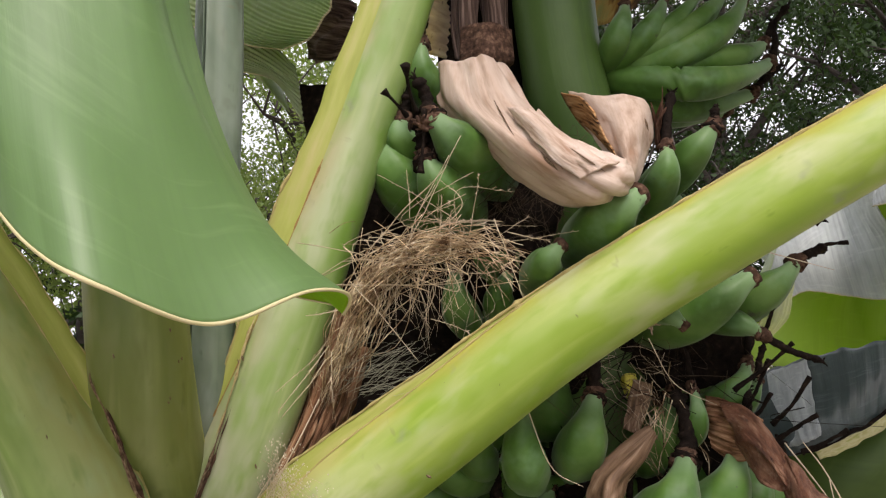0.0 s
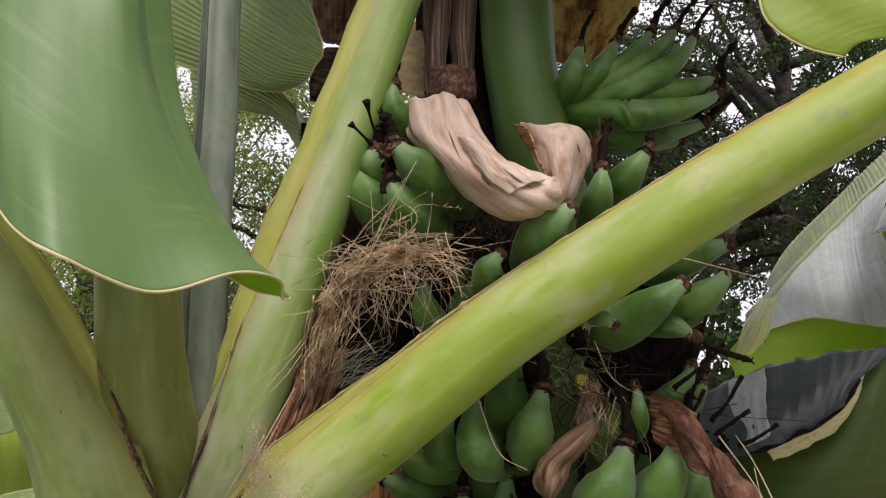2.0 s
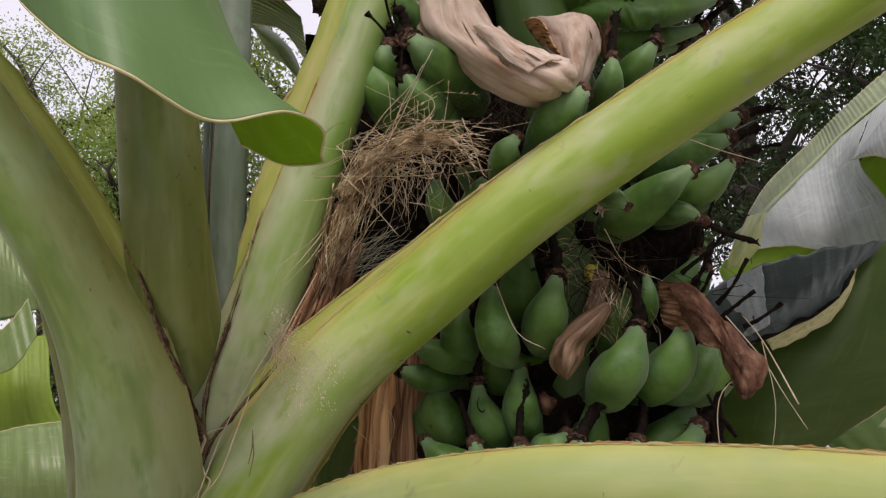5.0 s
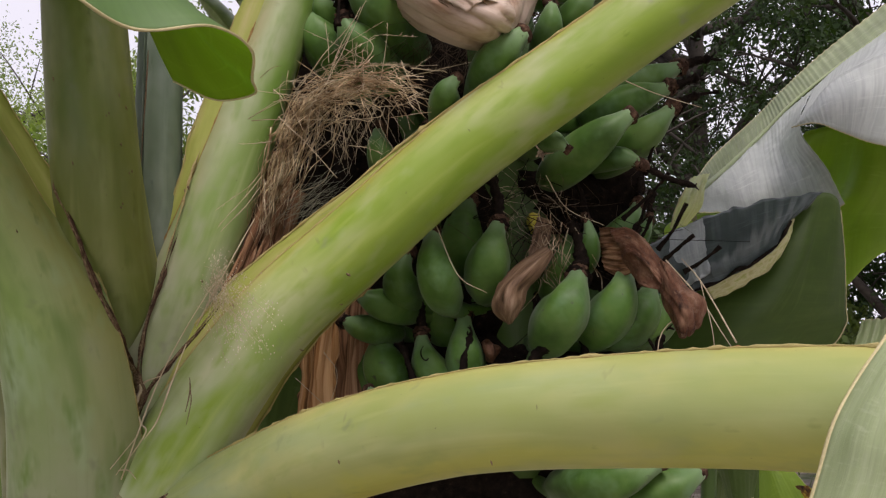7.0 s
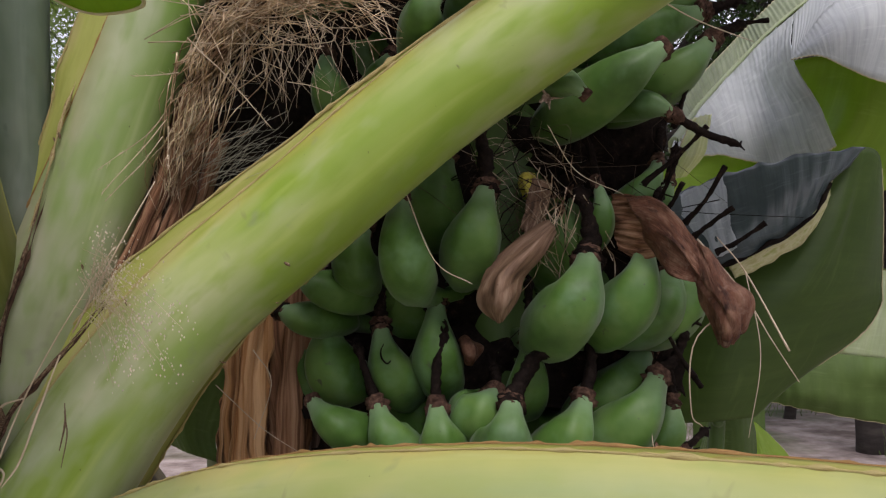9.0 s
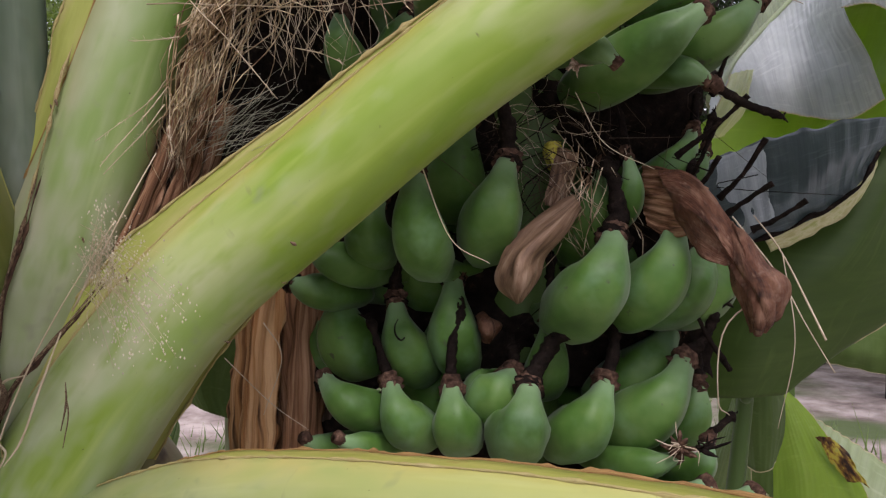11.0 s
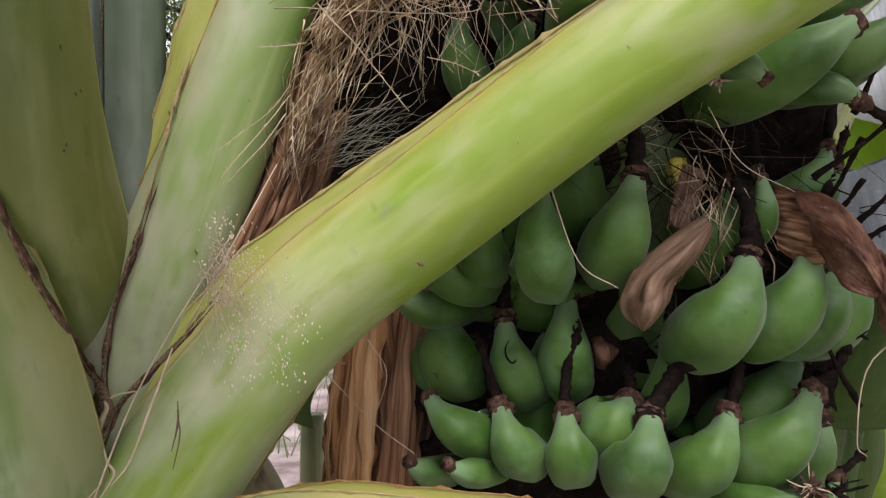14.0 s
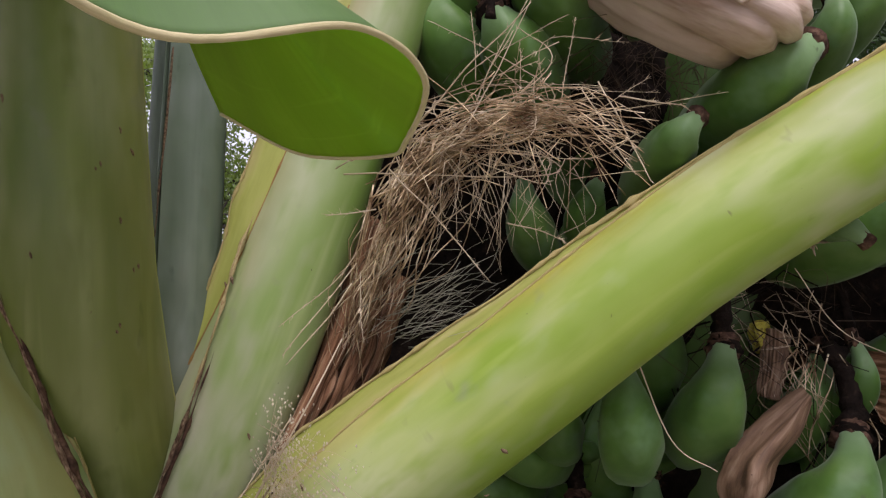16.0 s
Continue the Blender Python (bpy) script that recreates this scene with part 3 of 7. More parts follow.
under(tube("pseudostem", [(-0.2, 0.74, -0.02), (-0.2, 0.735, 0.5), (-0.195, 0.725, 1.0), (-0.19, 0.715, 1.35), (-0.185, 0.70, 1.5), (-0.185, 0.69, 1.56)],
           [0.15, 0.135, 0.125, 0.115, 0.095, 0.05], M_STEM, None, "trunk of overlapping leaf sheaths", seg=32, n=40), plant)

petiole("leaf_stalk", [(-0.262, 0.668, 1.345), (-0.2214, 0.6604, 1.4299), (-0.1529, 0.6487, 1.5532), (-0.0825, 0.6414, 1.6460), (0.0012, 0.6247, 1.7146), (0.0790, 0.6083, 1.7752), (0.157, 0.593, 1.8268), (0.2469, 0.5706, 1.8830), (0.3252, 0.5521, 1.9284), (0.4514, 0.52, 1.9973)],
        [0.063, 0.0560, 0.0470, 0.0408, 0.0362, 0.0328, 0.0309, 0.0289, 0.0274, 0.026], (0.27, -0.87, -0.41), M_PET_A, plant, "broad yellow-green leaf stalk slanting across the bunch", arc=98, wing=0.42, flare=58, fade=0.62, edges=(0.0, 0.9), edge_mats=(M_TANEDGE, M_TANEDGE), edge_base=0.0006, edge_size=1.25, edge_noise=0.06)
petiole("leaf_stalk", [(-0.220, 0.690, 1.535), (-0.182, 0.665, 1.633), (-0.134, 0.648, 1.745), (-0.097, 0.648, 1.851), (-0.069, 0.650, 1.936), (-0.025, 0.660, 2.084), (0.018, 0.680, 2.234), (0.03, 0.74, 2.5)],
        [0.062, 0.046, 0.0365, 0.031, 0.0275, 0.025, 0.0225, 0.02], (0.72, -0.64, -0.27), M_PET_B, plant, "pale green upright leaf stalk with a yellow winged margin", arc=80, wing=0.68, flare=34, edge_mats=(M_TANEDGE, M_FLECK), edge_base=0.0004, edges=(0.0, 0.52), grow=(0.2, 0.42))
petiole("leaf_stalk", [(-0.229, 0.740, 1.519), (-0.216, 0.680, 1.614), (-0.207, 0.625, 1.679), (-0.197, 0.565, 1.752), (-0.206, 0.560, 1.842), (-0.217, 0.565, 1.929), (-0.237, 0.580, 2.084), (-0.28, 0.62, 2.5)],
        [0.055, 0.046, 0.038, 0.033, 0.032, 0.031, 0.028, 0.025], (-0.1, -0.95, 0.0), M_PET_C, plant, "olive green upright leaf stalk", arc=115, wing=0.05, flare=0, edges=(0.0, 0.3))
petiole("leaf_stalk", [(-0.201, 0.680, 1.587), (-0.177, 0.640, 1.699), (-0.169, 0.615, 1.834), (-0.168, 0.612, 1.965), (-0.173, 0.618, 2.080), (-0.177, 0.630, 2.218), (-0.15, 0.70, 2.5)],
        [0.025, 0.0205, 0.019, 0.018, 0.017, 0.016, 0.014], (0.35, 1.0, 0.0), M_PET_D, plant, "slender bluish green leaf stalk with a groove", arc=175, wing=0.02, flare=0, edges=(0.0, 0.1), rim=M_PET_D)
petiole("leaf_stalk", [(-0.242, 0.680, 1.476), (-0.231, 0.622, 1.587), (-0.245, 0.585, 1.682), (-0.269, 0.548, 1.754), (-0.311, 0.520, 1.827), (-0.375, 0.500, 1.915), (-0.450, 0.460, 2.016), (-0.72, 0.42, 2.3)],
        [0.064, 0.054, 0.046, 0.042, 0.039, 0.037, 0.034, 0.03], (-0.28, -0.94, -0.19), M_PET_E, plant, "thick pale green leaf stalk leaning outward", arc=90, wing=0.42, flare=55, edges=(0.0, 0.9), grow=(0.26, 0.38), fade=1.5, edge_mats=(M_TANEDGE, M_TANFLECK), edge_base=0.0003, edge_size=0.8)
petiole("leaf_stalk", [(-0.30, 0.69, 1.372), (-0.145, 0.645, 1.474), (-0.06, 0.60, 1.520), (0.0, 0.535, 1.548), (0.08, 0.455, 1.571), (0.16, 0.39, 1.5805), (0.24, 0.32, 1.584), (0.34, 0.23, 1.578)],
        [0.055, 0.044, 0.0405, 0.0355, 0.031, 0.0295, 0.028, 0.026], (-0.35, -0.75, -0.45), M_PET_F, plant, "yellow leaf stalk bending outward with a ragged rim", arc=96, wing=0.45, flare=-25, edges=(0.0, 0.97), edge_noise=0.05, edge_mats=(M_FLECK, M_TANEDGE), edge_base=0.0004, edge_size=1.5, grow=(0.14, 0.34), rim=M_RIM_F)
petiole("leaf_stalk", [(-0.306, 0.740, 1.449), (-0.322, 0.730, 1.546), (-0.334, 0.720, 1.623), (-0.350, 0.710, 1.690), (-0.374, 0.700, 1.768), (-0.432, 0.700, 1.867)], [0.036, 0.027, 0.023, 0.021, 0.02, 0.018], (-0.3, -0.9, 0.0), M_PET_C, plant, "dull olive older leaf stalk behind", arc=110, wing=0.05, flare=0, edges=(0.0, 0.1))
# dried seams where the sheaths of the stalks overlap
for size, pts in ((1.5, [(-0.2200, 0.5415, 1.7480), (-0.2181, 0.5420, 1.7391), (-0.2068, 0.5480, 1.7142), (-0.1985, 0.5680, 1.6735), (-0.1866, 0.5850, 1.6394), (-0.1860, 0.6130, 1.6120), (-0.1828, 0.6228, 1.6018), (-0.1814, 0.6249, 1.5903)]),
            (1.2, [(-0.1507, 0.6130, 1.7214), (-0.1569, 0.6136, 1.7004), (-0.1628, 0.6149, 1.6819), (-0.1736, 0.6177, 1.6498), (-0.1794, 0.6202, 1.6270), (-0.1818, 0.6219, 1.6086), (-0.1814, 0.6249, 1.5903)]),
            (1.3, [(-0.1106, 0.6212, 1.6676), (-0.1225, 0.6153, 1.6488), (-0.1401, 0.6141, 1.6262), (-0.1595, 0.6183, 1.6060), (-0.1738, 0.6233, 1.5902), (-0.1810, 0.6172, 1.5703), (-0.1889, 0.6102, 1.5509), (-0.1977, 0.6056, 1.5340), (-0.2085, 0.6067, 1.5132)]),
            (1.5, [(-0.0333, 0.5386, 1.5661), (-0.0602, 0.5661, 1.5543), (-0.0810, 0.5852, 1.5453), (-0.1004, 0.5967, 1.5355), (-0.1385, 0.6119, 1.5150), (-0.1666, 0.6050, 1.4995)])):
    dense = smooth_line(pts, 150)
    v, f, u = tube_data(dense, [size * (0.0009 + 0.0007 * max(0.0, noise.noise(Vector(q * 75)) + 0.2)) * min(1.0, 0.05 + k / 60) for k, q in enumerate(dense)], 6, 0.9, flat=0.5)
    under(mesh_object("dry_seam", v, f, M_DRYEDGE, None, "dark dried seam between two sheaths", u), plant)
    side = np.array([q + np.array(noise.noise_vector(Vector(q * 30))) * 0.0015 + np.array((0.0022, -0.0006, 0.0)) for q in dense])
    v, f, u = tube_data(side, [(0.0006 + 0.0015 * max(0.0, noise.noise(Vector(q * 110)) + 0.15)) * min(1.0, 0.04 + k / 50, (152 - k) / 30) for k, q in enumerate(side)], 6, 1.2, flat=0.5)
    under(mesh_object("dry_flake", v, f, M_SCAR, None, "grey-brown flaking edge beside the seam", u), plant)
for pts, w in (([(-0.1889, 0.5946, 1.5992), (-0.1910, 0.6232, 1.5905), (-0.1824, 0.6255, 1.5857)], 0.008), ([(-0.1840, 0.6220, 1.6064), (-0.1814, 0.6249, 1.5903), (-0.1837, 0.6216, 1.5723)], 0.011), ([(-0.1880, 0.6243, 1.5859), (-0.1849, 0.6092, 1.5766), (-0.1881, 0.6031, 1.5712)], 0.009)):
    under(tube("knot", pts, [w * 0.15, w * 0.45, w * 0.2], M_DRYEDGE, None, "dark crusted knot where the sheaths meet", seg=10, n=40, wobble=1.8), plant)
for pts, w in (([(-0.2133, 0.5745, 1.5816), (-0.2110, 0.5827, 1.5621), (-0.2068, 0.5928, 1.5441), (-0.2050, 0.6027, 1.5258)], 0.0009), ([(-0.2074, 0.5818, 1.5697), (-0.2057, 0.5869, 1.5595), (-0.2056, 0.5917, 1.5485)], 0.0022), ([(-0.2027, 0.5890, 1.5593), (-0.2022, 0.5964, 1.5437), (-0.2045, 0.6009, 1.5303)], 0.0007),
               ([(-0.1328, 0.6010, 1.5955), (-0.1309, 0.6004, 1.5815), (-0.1344, 0.6015, 1.5631)], 0.0005), ([(-0.2249, 0.5537, 1.6470), (-0.2199, 0.5572, 1.6408), (-0.2172, 0.5588, 1.6387)], 0.0003),
               ([(-0.1328, 0.6017, 1.6001), (-0.1322, 0.6006, 1.5883), (-0.1351, 0.6007, 1.5730)], 0.0007), ([(-0.1707, 0.5483, 1.8063), (-0.1702, 0.5492, 1.8051), (-0.1696, 0.5500, 1.8035)], 0.0012), ([(-0.0072, 0.5925, 1.6795), (-0.0055, 0.5935, 1.6782), (-0.0043, 0.5945, 1.6774)], 0.0010),
               ([(-0.0063, 0.5930, 1.6787), (-0.0052, 0.5939, 1.6779), (-0.0041, 0.5946, 1.6773)], 0.0006), ([(-0.0488, 0.6183, 1.6210), (-0.0476, 0.6216, 1.6199), (-0.0461, 0.6235, 1.6200)], 0.0005), ([(-0.0144, 0.6070, 1.6561), (-0.0133, 0.6082, 1.6557), (-0.0119, 0.6086, 1.6564)], 0.0005),
               ([(-0.1725, 0.5515, 1.7288), (-0.1724, 0.5520, 1.7281), (-0.1723, 0.5526, 1.7274)], 0.0006), ([(-0.1667, 0.5509, 1.7554), (-0.1667, 0.5511, 1.7545), (-0.1666, 0.5517, 1.7535)], 0.0006), ([(-0.1789, 0.5339, 1.7951), (-0.1787, 0.5341, 1.7944), (-0.1784, 0.5342, 1.7937)], 0.0005)):
    under(tube("scratch", pts, [w * 0.4, w, w * 0.4], M_DRYEDGE, None, "small dark scratch in the green skin", seg=5, n=14, wobble=0.8), plant)

for pts, r in (([(-0.1331, 0.6154, 1.7885), (-0.1408, 0.6142, 1.7643), (-0.1473, 0.6132, 1.7372), (-0.1541, 0.6133, 1.7130), (-0.1595, 0.6140, 1.6977)], 0.0011),):
    dense = smooth_line(pts, 120)
    v, f, u = tube_data(dense, [r * (0.35 + 1.3 * max(0.0, noise.noise(Vector(q * 90)) + 0.2)) * min(1.0, k / 15, (120 - k) / 15) + 0.0001 for k, q in enumerate(dense)], 6, 1.2)
    under(mesh_object("dry_edge", v, f, M_TANFLECK, None, "thin tan dried edge", u), plant)
under(tube("groove", [(-0.1713, 0.5932, 1.868), (-0.1725, 0.5947, 1.8441), (-0.1741, 0.5969, 1.8219), (-0.1765, 0.6010, 1.8004), (-0.1784, 0.6040, 1.7754)], [0.0004, 0.0007, 0.0005, 0.0007, 0.0004], M_DRYEDGE, None, "dark line along the groove", seg=5, n=60, wobble=0.8), plant)
for x, y, z, w in ((-0.1737, 0.5439, 1.8134, 0.0007), (-0.1703, 0.5424, 1.7744, 0.0006), (-0.1774, 0.5356, 1.7968, 0.0005), (-0.1656, 0.5534, 1.7566, 0.0006), (-0.1713, 0.5519, 1.7311, 0.0006), (-0.2182, 0.5309, 1.8223, 0.0008), (-0.1418, 0.6136, 1.756, 0.0010), (-0.1447, 0.6141, 1.7531, 0.0007), (-0.2001, 0.5294, 1.7577, 0.0006),
                   (-0.1014, 0.610, 1.6569, 0.0008), (-0.1319, 0.6251, 1.6782, 0.0007), (-0.239, 0.5298, 1.7075, 0.0006), (-0.2235, 0.5559, 1.6387, 0.0007), (0.0029, 0.4835, 1.5457, 0.0006), (0.0981, 0.4022, 1.5529, 0.0006)):
    under(tube("scratch", [(x - w, y, z + 2.4 * w), (x, y, z), (x + 0.6 * w, y, z - 2.4 * w)], [w * 0.4, w, w * 0.3], M_DRYEDGE, None, "small dark fleck on the skin", seg=6, n=8, wobble=0.9), plant)
# a pale curled shred in the fork, and threads stuck to the broad stalk
for pts, r in (([(-0.1826, 0.6214, 1.5743), (-0.1812, 0.6199, 1.5824), (-0.1783, 0.6193, 1.5900), (-0.1782, 0.6163, 1.5948)], 0.0022), ([(-0.1792, 0.6211, 1.5906), (-0.1749, 0.6213, 1.5968), (-0.1605, 0.6153, 1.6013)], 0.0009),
               ([(-0.1788, 0.6157, 1.5723), (-0.1724, 0.6074, 1.5639), (-0.1673, 0.6039, 1.5578), (-0.1781, 0.6047, 1.5407), (-0.2009, 0.6093, 1.5131)], 0.0007), ([(-0.1402, 0.6136, 1.6263), (-0.1478, 0.6052, 1.5980), (-0.1576, 0.6025, 1.5673), (-0.1684, 0.6034, 1.5520)], 0.0008),
               ([(-0.1891, 0.6071, 1.5283), (-0.1802, 0.6039, 1.5284), (-0.1727, 0.6019, 1.5215)], 0.0006)):
    under(tube("dry_shred", pts, [r * 0.5, r, r * 0.7, r * 0.3], M_STRAWPALE, None, "pale dried shred", n=40, seg=6, wobble=0.7), plant)

# broad blade hanging in front: a hood whose near side comes down to a pale rim, turns round the tip and runs back on the far side
under(sheet("leaf_blade", [
    [(-0.3, 0.41, 1.94), (-0.219, 0.365, 1.872), (-0.187, 0.335, 1.843), (-0.157, 0.31, 1.818), (-0.13, 0.293, 1.798), (-0.105, 0.29, 1.786), (-0.079, 0.328, 1.775), (-0.049, 0.363, 1.79), (-0.037, 0.4, 1.791), (-0.043, 0.428, 1.783), (-0.054, 0.476, 1.789), (-0.09, 0.51, 1.797), (-0.122, 0.514, 1.813)],
    [(-0.318, 0.418, 1.978), (-0.237, 0.3776, 1.9117), (-0.204, 0.3474, 1.8848), (-0.174, 0.3238, 1.8606), (-0.149, 0.3101, 1.8419), (-0.121, 0.3061, 1.8254), (-0.093, 0.333, 1.807), (-0.075, 0.37, 1.815), (-0.068, 0.407, 1.814), (-0.072, 0.428, 1.808), (-0.079, 0.467, 1.816), (-0.105, 0.498, 1.822), (-0.132, 0.501, 1.838)],
    [(-0.343, 0.427, 2.038), (-0.262, 0.3913, 1.9684), (-0.229, 0.3664, 1.9409), (-0.198, 0.3461, 1.916), (-0.1726, 0.3355, 1.8966), (-0.1414, 0.3344, 1.8743), (-0.112, 0.35, 1.855), (-0.1, 0.38, 1.857), (-0.099, 0.412, 1.854), (-0.102, 0.426, 1.849), (-0.1062, 0.459, 1.858), (-0.1236, 0.484, 1.864), (-0.146, 0.485, 1.88)],
    [(-0.373, 0.445, 2.128), (-0.293, 0.4141, 2.0576), (-0.262, 0.3966, 2.0319), (-0.23, 0.3804, 2.0057), (-0.2068, 0.3718, 1.9868), (-0.1722, 0.3668, 1.9582), (-0.138, 0.375, 1.929), (-0.131, 0.394, 1.929), (-0.135, 0.421, 1.925), (-0.134, 0.43, 1.92), (-0.1336, 0.457, 1.93), (-0.1478, 0.475, 1.935), (-0.165, 0.473, 1.95)],
    [(-0.403, 0.465, 2.218), (-0.322, 0.4401, 2.1473), (-0.29, 0.4284, 2.1221), (-0.255, 0.4162, 2.0955), (-0.2306, 0.4087, 2.0774), (-0.1954, 0.4003, 2.0516), (-0.158, 0.396, 2.024), (-0.151, 0.408, 2.023), (-0.157, 0.431, 2.02), (-0.155, 0.437, 2.016), (-0.1502, 0.46, 2.026), (-0.1626, 0.476, 2.032), (-0.177, 0.474, 2.048)],
    [(-0.418, 0.495, 2.298), (-0.342, 0.4717, 2.2384), (-0.313, 0.4611, 2.2199), (-0.278, 0.4481, 2.1988), (-0.2554, 0.4401, 2.1853), (-0.2226, 0.4296, 2.165), (-0.185, 0.42, 2.139), (-0.177, 0.426, 2.142), (-0.183, 0.446, 2.14), (-0.18, 0.45, 2.136), (-0.1708, 0.471, 2.146), (-0.1774, 0.485, 2.151), (-0.189, 0.481, 2.165)]],
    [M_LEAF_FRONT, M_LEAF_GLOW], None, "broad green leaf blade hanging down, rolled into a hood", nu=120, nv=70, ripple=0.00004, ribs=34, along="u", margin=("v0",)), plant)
# blade where the broad stalk ends
under(sheet("leaf_blade", [
    [(0.280, 0.560, 2.050), (0.292, 0.560, 2.080), (0.338, 0.560, 2.118), (0.428, 0.560, 2.164)],
    [(0.283, 0.550, 2.012), (0.309, 0.550, 2.025), (0.349, 0.540, 2.038), (0.448, 0.530, 2.047)],
    [(0.306, 0.545, 1.988), (0.331, 0.540, 1.999), (0.361, 0.530, 2.005), (0.435, 0.510, 2.002)],
    [(0.334, 0.540, 1.976), (0.345, 0.535, 1.985), (0.368, 0.530, 1.986), (0.434, 0.510, 1.980)]],
    [M_LEAF, M_LEAF_BACK], None, "green blade starting at the end of the stalk", nu=20, nv=24, ripple=0.0006, ribs=14, margin=("u0",)), plant)
under(sheet("leaf_blade", [
    [(0.360, 0.500, 1.969), (0.362, 0.490, 1.945), (0.369, 0.480, 1.919), (0.386, 0.470, 1.884)],
    [(0.363, 0.485, 1.966), (0.367, 0.475, 1.943), (0.376, 0.465, 1.921), (0.394, 0.455, 1.890)],
    [(0.385, 0.470, 1.971), (0.386, 0.460, 1.946), (0.394, 0.450, 1.926), (0.407, 0.440, 1.900)]],
    [M_FARLEAF, M_LEAF_BACK], None, "pale half of the blade beside the stalk", nu=14, nv=14, margin=("u0",)), plant)
under(sheet("leaf_blade", [
    [(0.247, 0.260, 1.615), (0.233, 0.255, 1.600), (0.220, 0.250, 1.583), (0.213, 0.250, 1.565), (0.205, 0.250, 1.544)],
    [(0.252, 0.250, 1.609), (0.238, 0.240, 1.595), (0.228, 0.235, 1.579), (0.223, 0.235, 1.563), (0.215, 0.235, 1.546)],
    [(0.272, 0.240, 1.607), (0.260, 0.230, 1.589), (0.252, 0.225, 1.572), (0.246, 0.225, 1.557), (0.241, 0.225, 1.542)]],
    [M_LEAF_PALE, M_LEAF_PALE], None, "pale green blade at the end of the bending stalk", nu=16, nv=16, ripple=0.0004, ribs=10, margin=("v0",)), plant)



def arching_blade(points, width, droop, label, n=26):
    """An unseen blade added to the plant's crown for shade: two ribbed halves on an arching midrib."""
    line = smooth_line(points, n)
    fr = frames_along(line, (0.0, 0.0, 1.0))
    for s in (-1, 1):
        rows = []
        for k in range(5):
            rows.append([p + s * nn * width * (k / 4) * max(0.05, math.sin(math.pi * min(1, i / n * 0.94 + 0.06)) ** 0.5) + b * width * (0.2 * k / 4 - droop * (k / 4) ** 2)
                         for i, (p, (t, b, nn)) in enumerate(zip(line, fr))])
        under(sheet("leaf_blade", rows, [M_LEAF, M_LEAF_BACK], None, label, nu=n, nv=8, ripple=0.003, ribs=n // 2, along="u"), plant)


# unseen crown blades, added above the view to keep sky light off the bunch
arching_blade([(0.02, 0.74, 2.5), (0.15, 0.95, 2.95), (0.45, 1.25, 3.1), (0.85, 1.6, 2.8)], 0.28, 0.35, "unseen green blade added overhead to shade the bunch")
arching_blade([(-0.15, 0.70, 2.5), (-0.2, 0.95, 3.0), (-0.45, 1.4, 3.2), (-0.8, 1.9, 2.9)], 0.26, 0.35, "unseen green blade added overhead to shade the bunch")
arching_blade([(-0.02, 0.72, 2.46), (0.15, 0.78, 2.66), (0.48, 0.84, 2.70), (1.0, 0.9, 2.45)], 0.36, 0.3, "unseen green blade added overhead to shade the bunch")
arching_blade([(0.03, 0.74, 2.5), (0.2, 1.0, 2.78), (0.5, 1.25, 2.95), (0.9, 1.45, 2.95)], 0.42, 0.2, "unseen green blade added overhead to shade the bunch")
arching_blade([(0.45, 0.52, 2.0), (0.75, 0.42, 2.2), (1.15, 0.3, 2.25), (1.6, 0.15, 1.95)], 0.26, 0.35, "unseen green blade added to the slanting stalk")
arching_blade([(-0.72, 0.42, 2.3), (-1.0, 0.3, 2.5), (-1.4, 0.15, 2.5), (-1.8, 0.0, 2.2)], 0.26, 0.35, "unseen green blade added to the leaning stalk")

# ---------------------------------------------------------------- the bunch of bananas
AXIS = np.array((0.14, 0.775, 0.0))
bunch = thing("banana_bunch", (0.14, 0.775, 1.45), "bunch of unripe green bananas with blackened flower ends", "banana bunch")
under(tube("fruit_stalk", [(0.085, 0.750, 2.278), (0.090, 0.735, 2.117), (0.100, 0.735, 2.017), (0.13, 0.76, 1.88), (0.14, 0.775, 1.72), (0.14, 0.775, 1.50)],
           [0.038, 0.037, 0.036, 0.042, 0.045, 0.03], M_PEDUNCLE, None, "thick green stalk of the bunch", seg=24, n=40, lobes=3, lobe=0.02), bunch)
serial = [0]


def shag_data(base, out, length, spread, count, rnd, r=0.0012, start=0):
    """Ragged shrivelled spikes that stand out from one point."""
    v, f, u = [], [], []
    for _ in range(count):
        d = unit(np.array(out) + spread * np.array([rnd.gauss(0, 1) for _ in range(3)]))
        e = unit(d + 0.7 * np.array([rnd.gauss(0, 1) for _ in range(3)]))
        ln = length * rnd.uniform(0.4, 1.1)
        k = r * rnd.uniform(0.5, 1.3)
        vv, ff, uu = tube_data(smooth_line([base, base + d * ln * 0.5, base + d * ln * 0.6 + e * ln * 0.4], 6), np.array([1, 1.1, 0.8, 0.7, 0.6, 0.5, 0.2]) * k, 5, 0.9, start=start + len(v), flat=0.6, grain=260.0)
        v, f, u = v + vv, f + ff, u + uu
    return v, f, u


def shag(name, base, out, length, spread, count, mat, label, seed, r=0.0012):
    v, f, u = shag_data(np.array(base), out, length, spread, count, random.Random(seed), r)
    return under(mesh_object(name, v, f, mat, None, label, u), bunch)


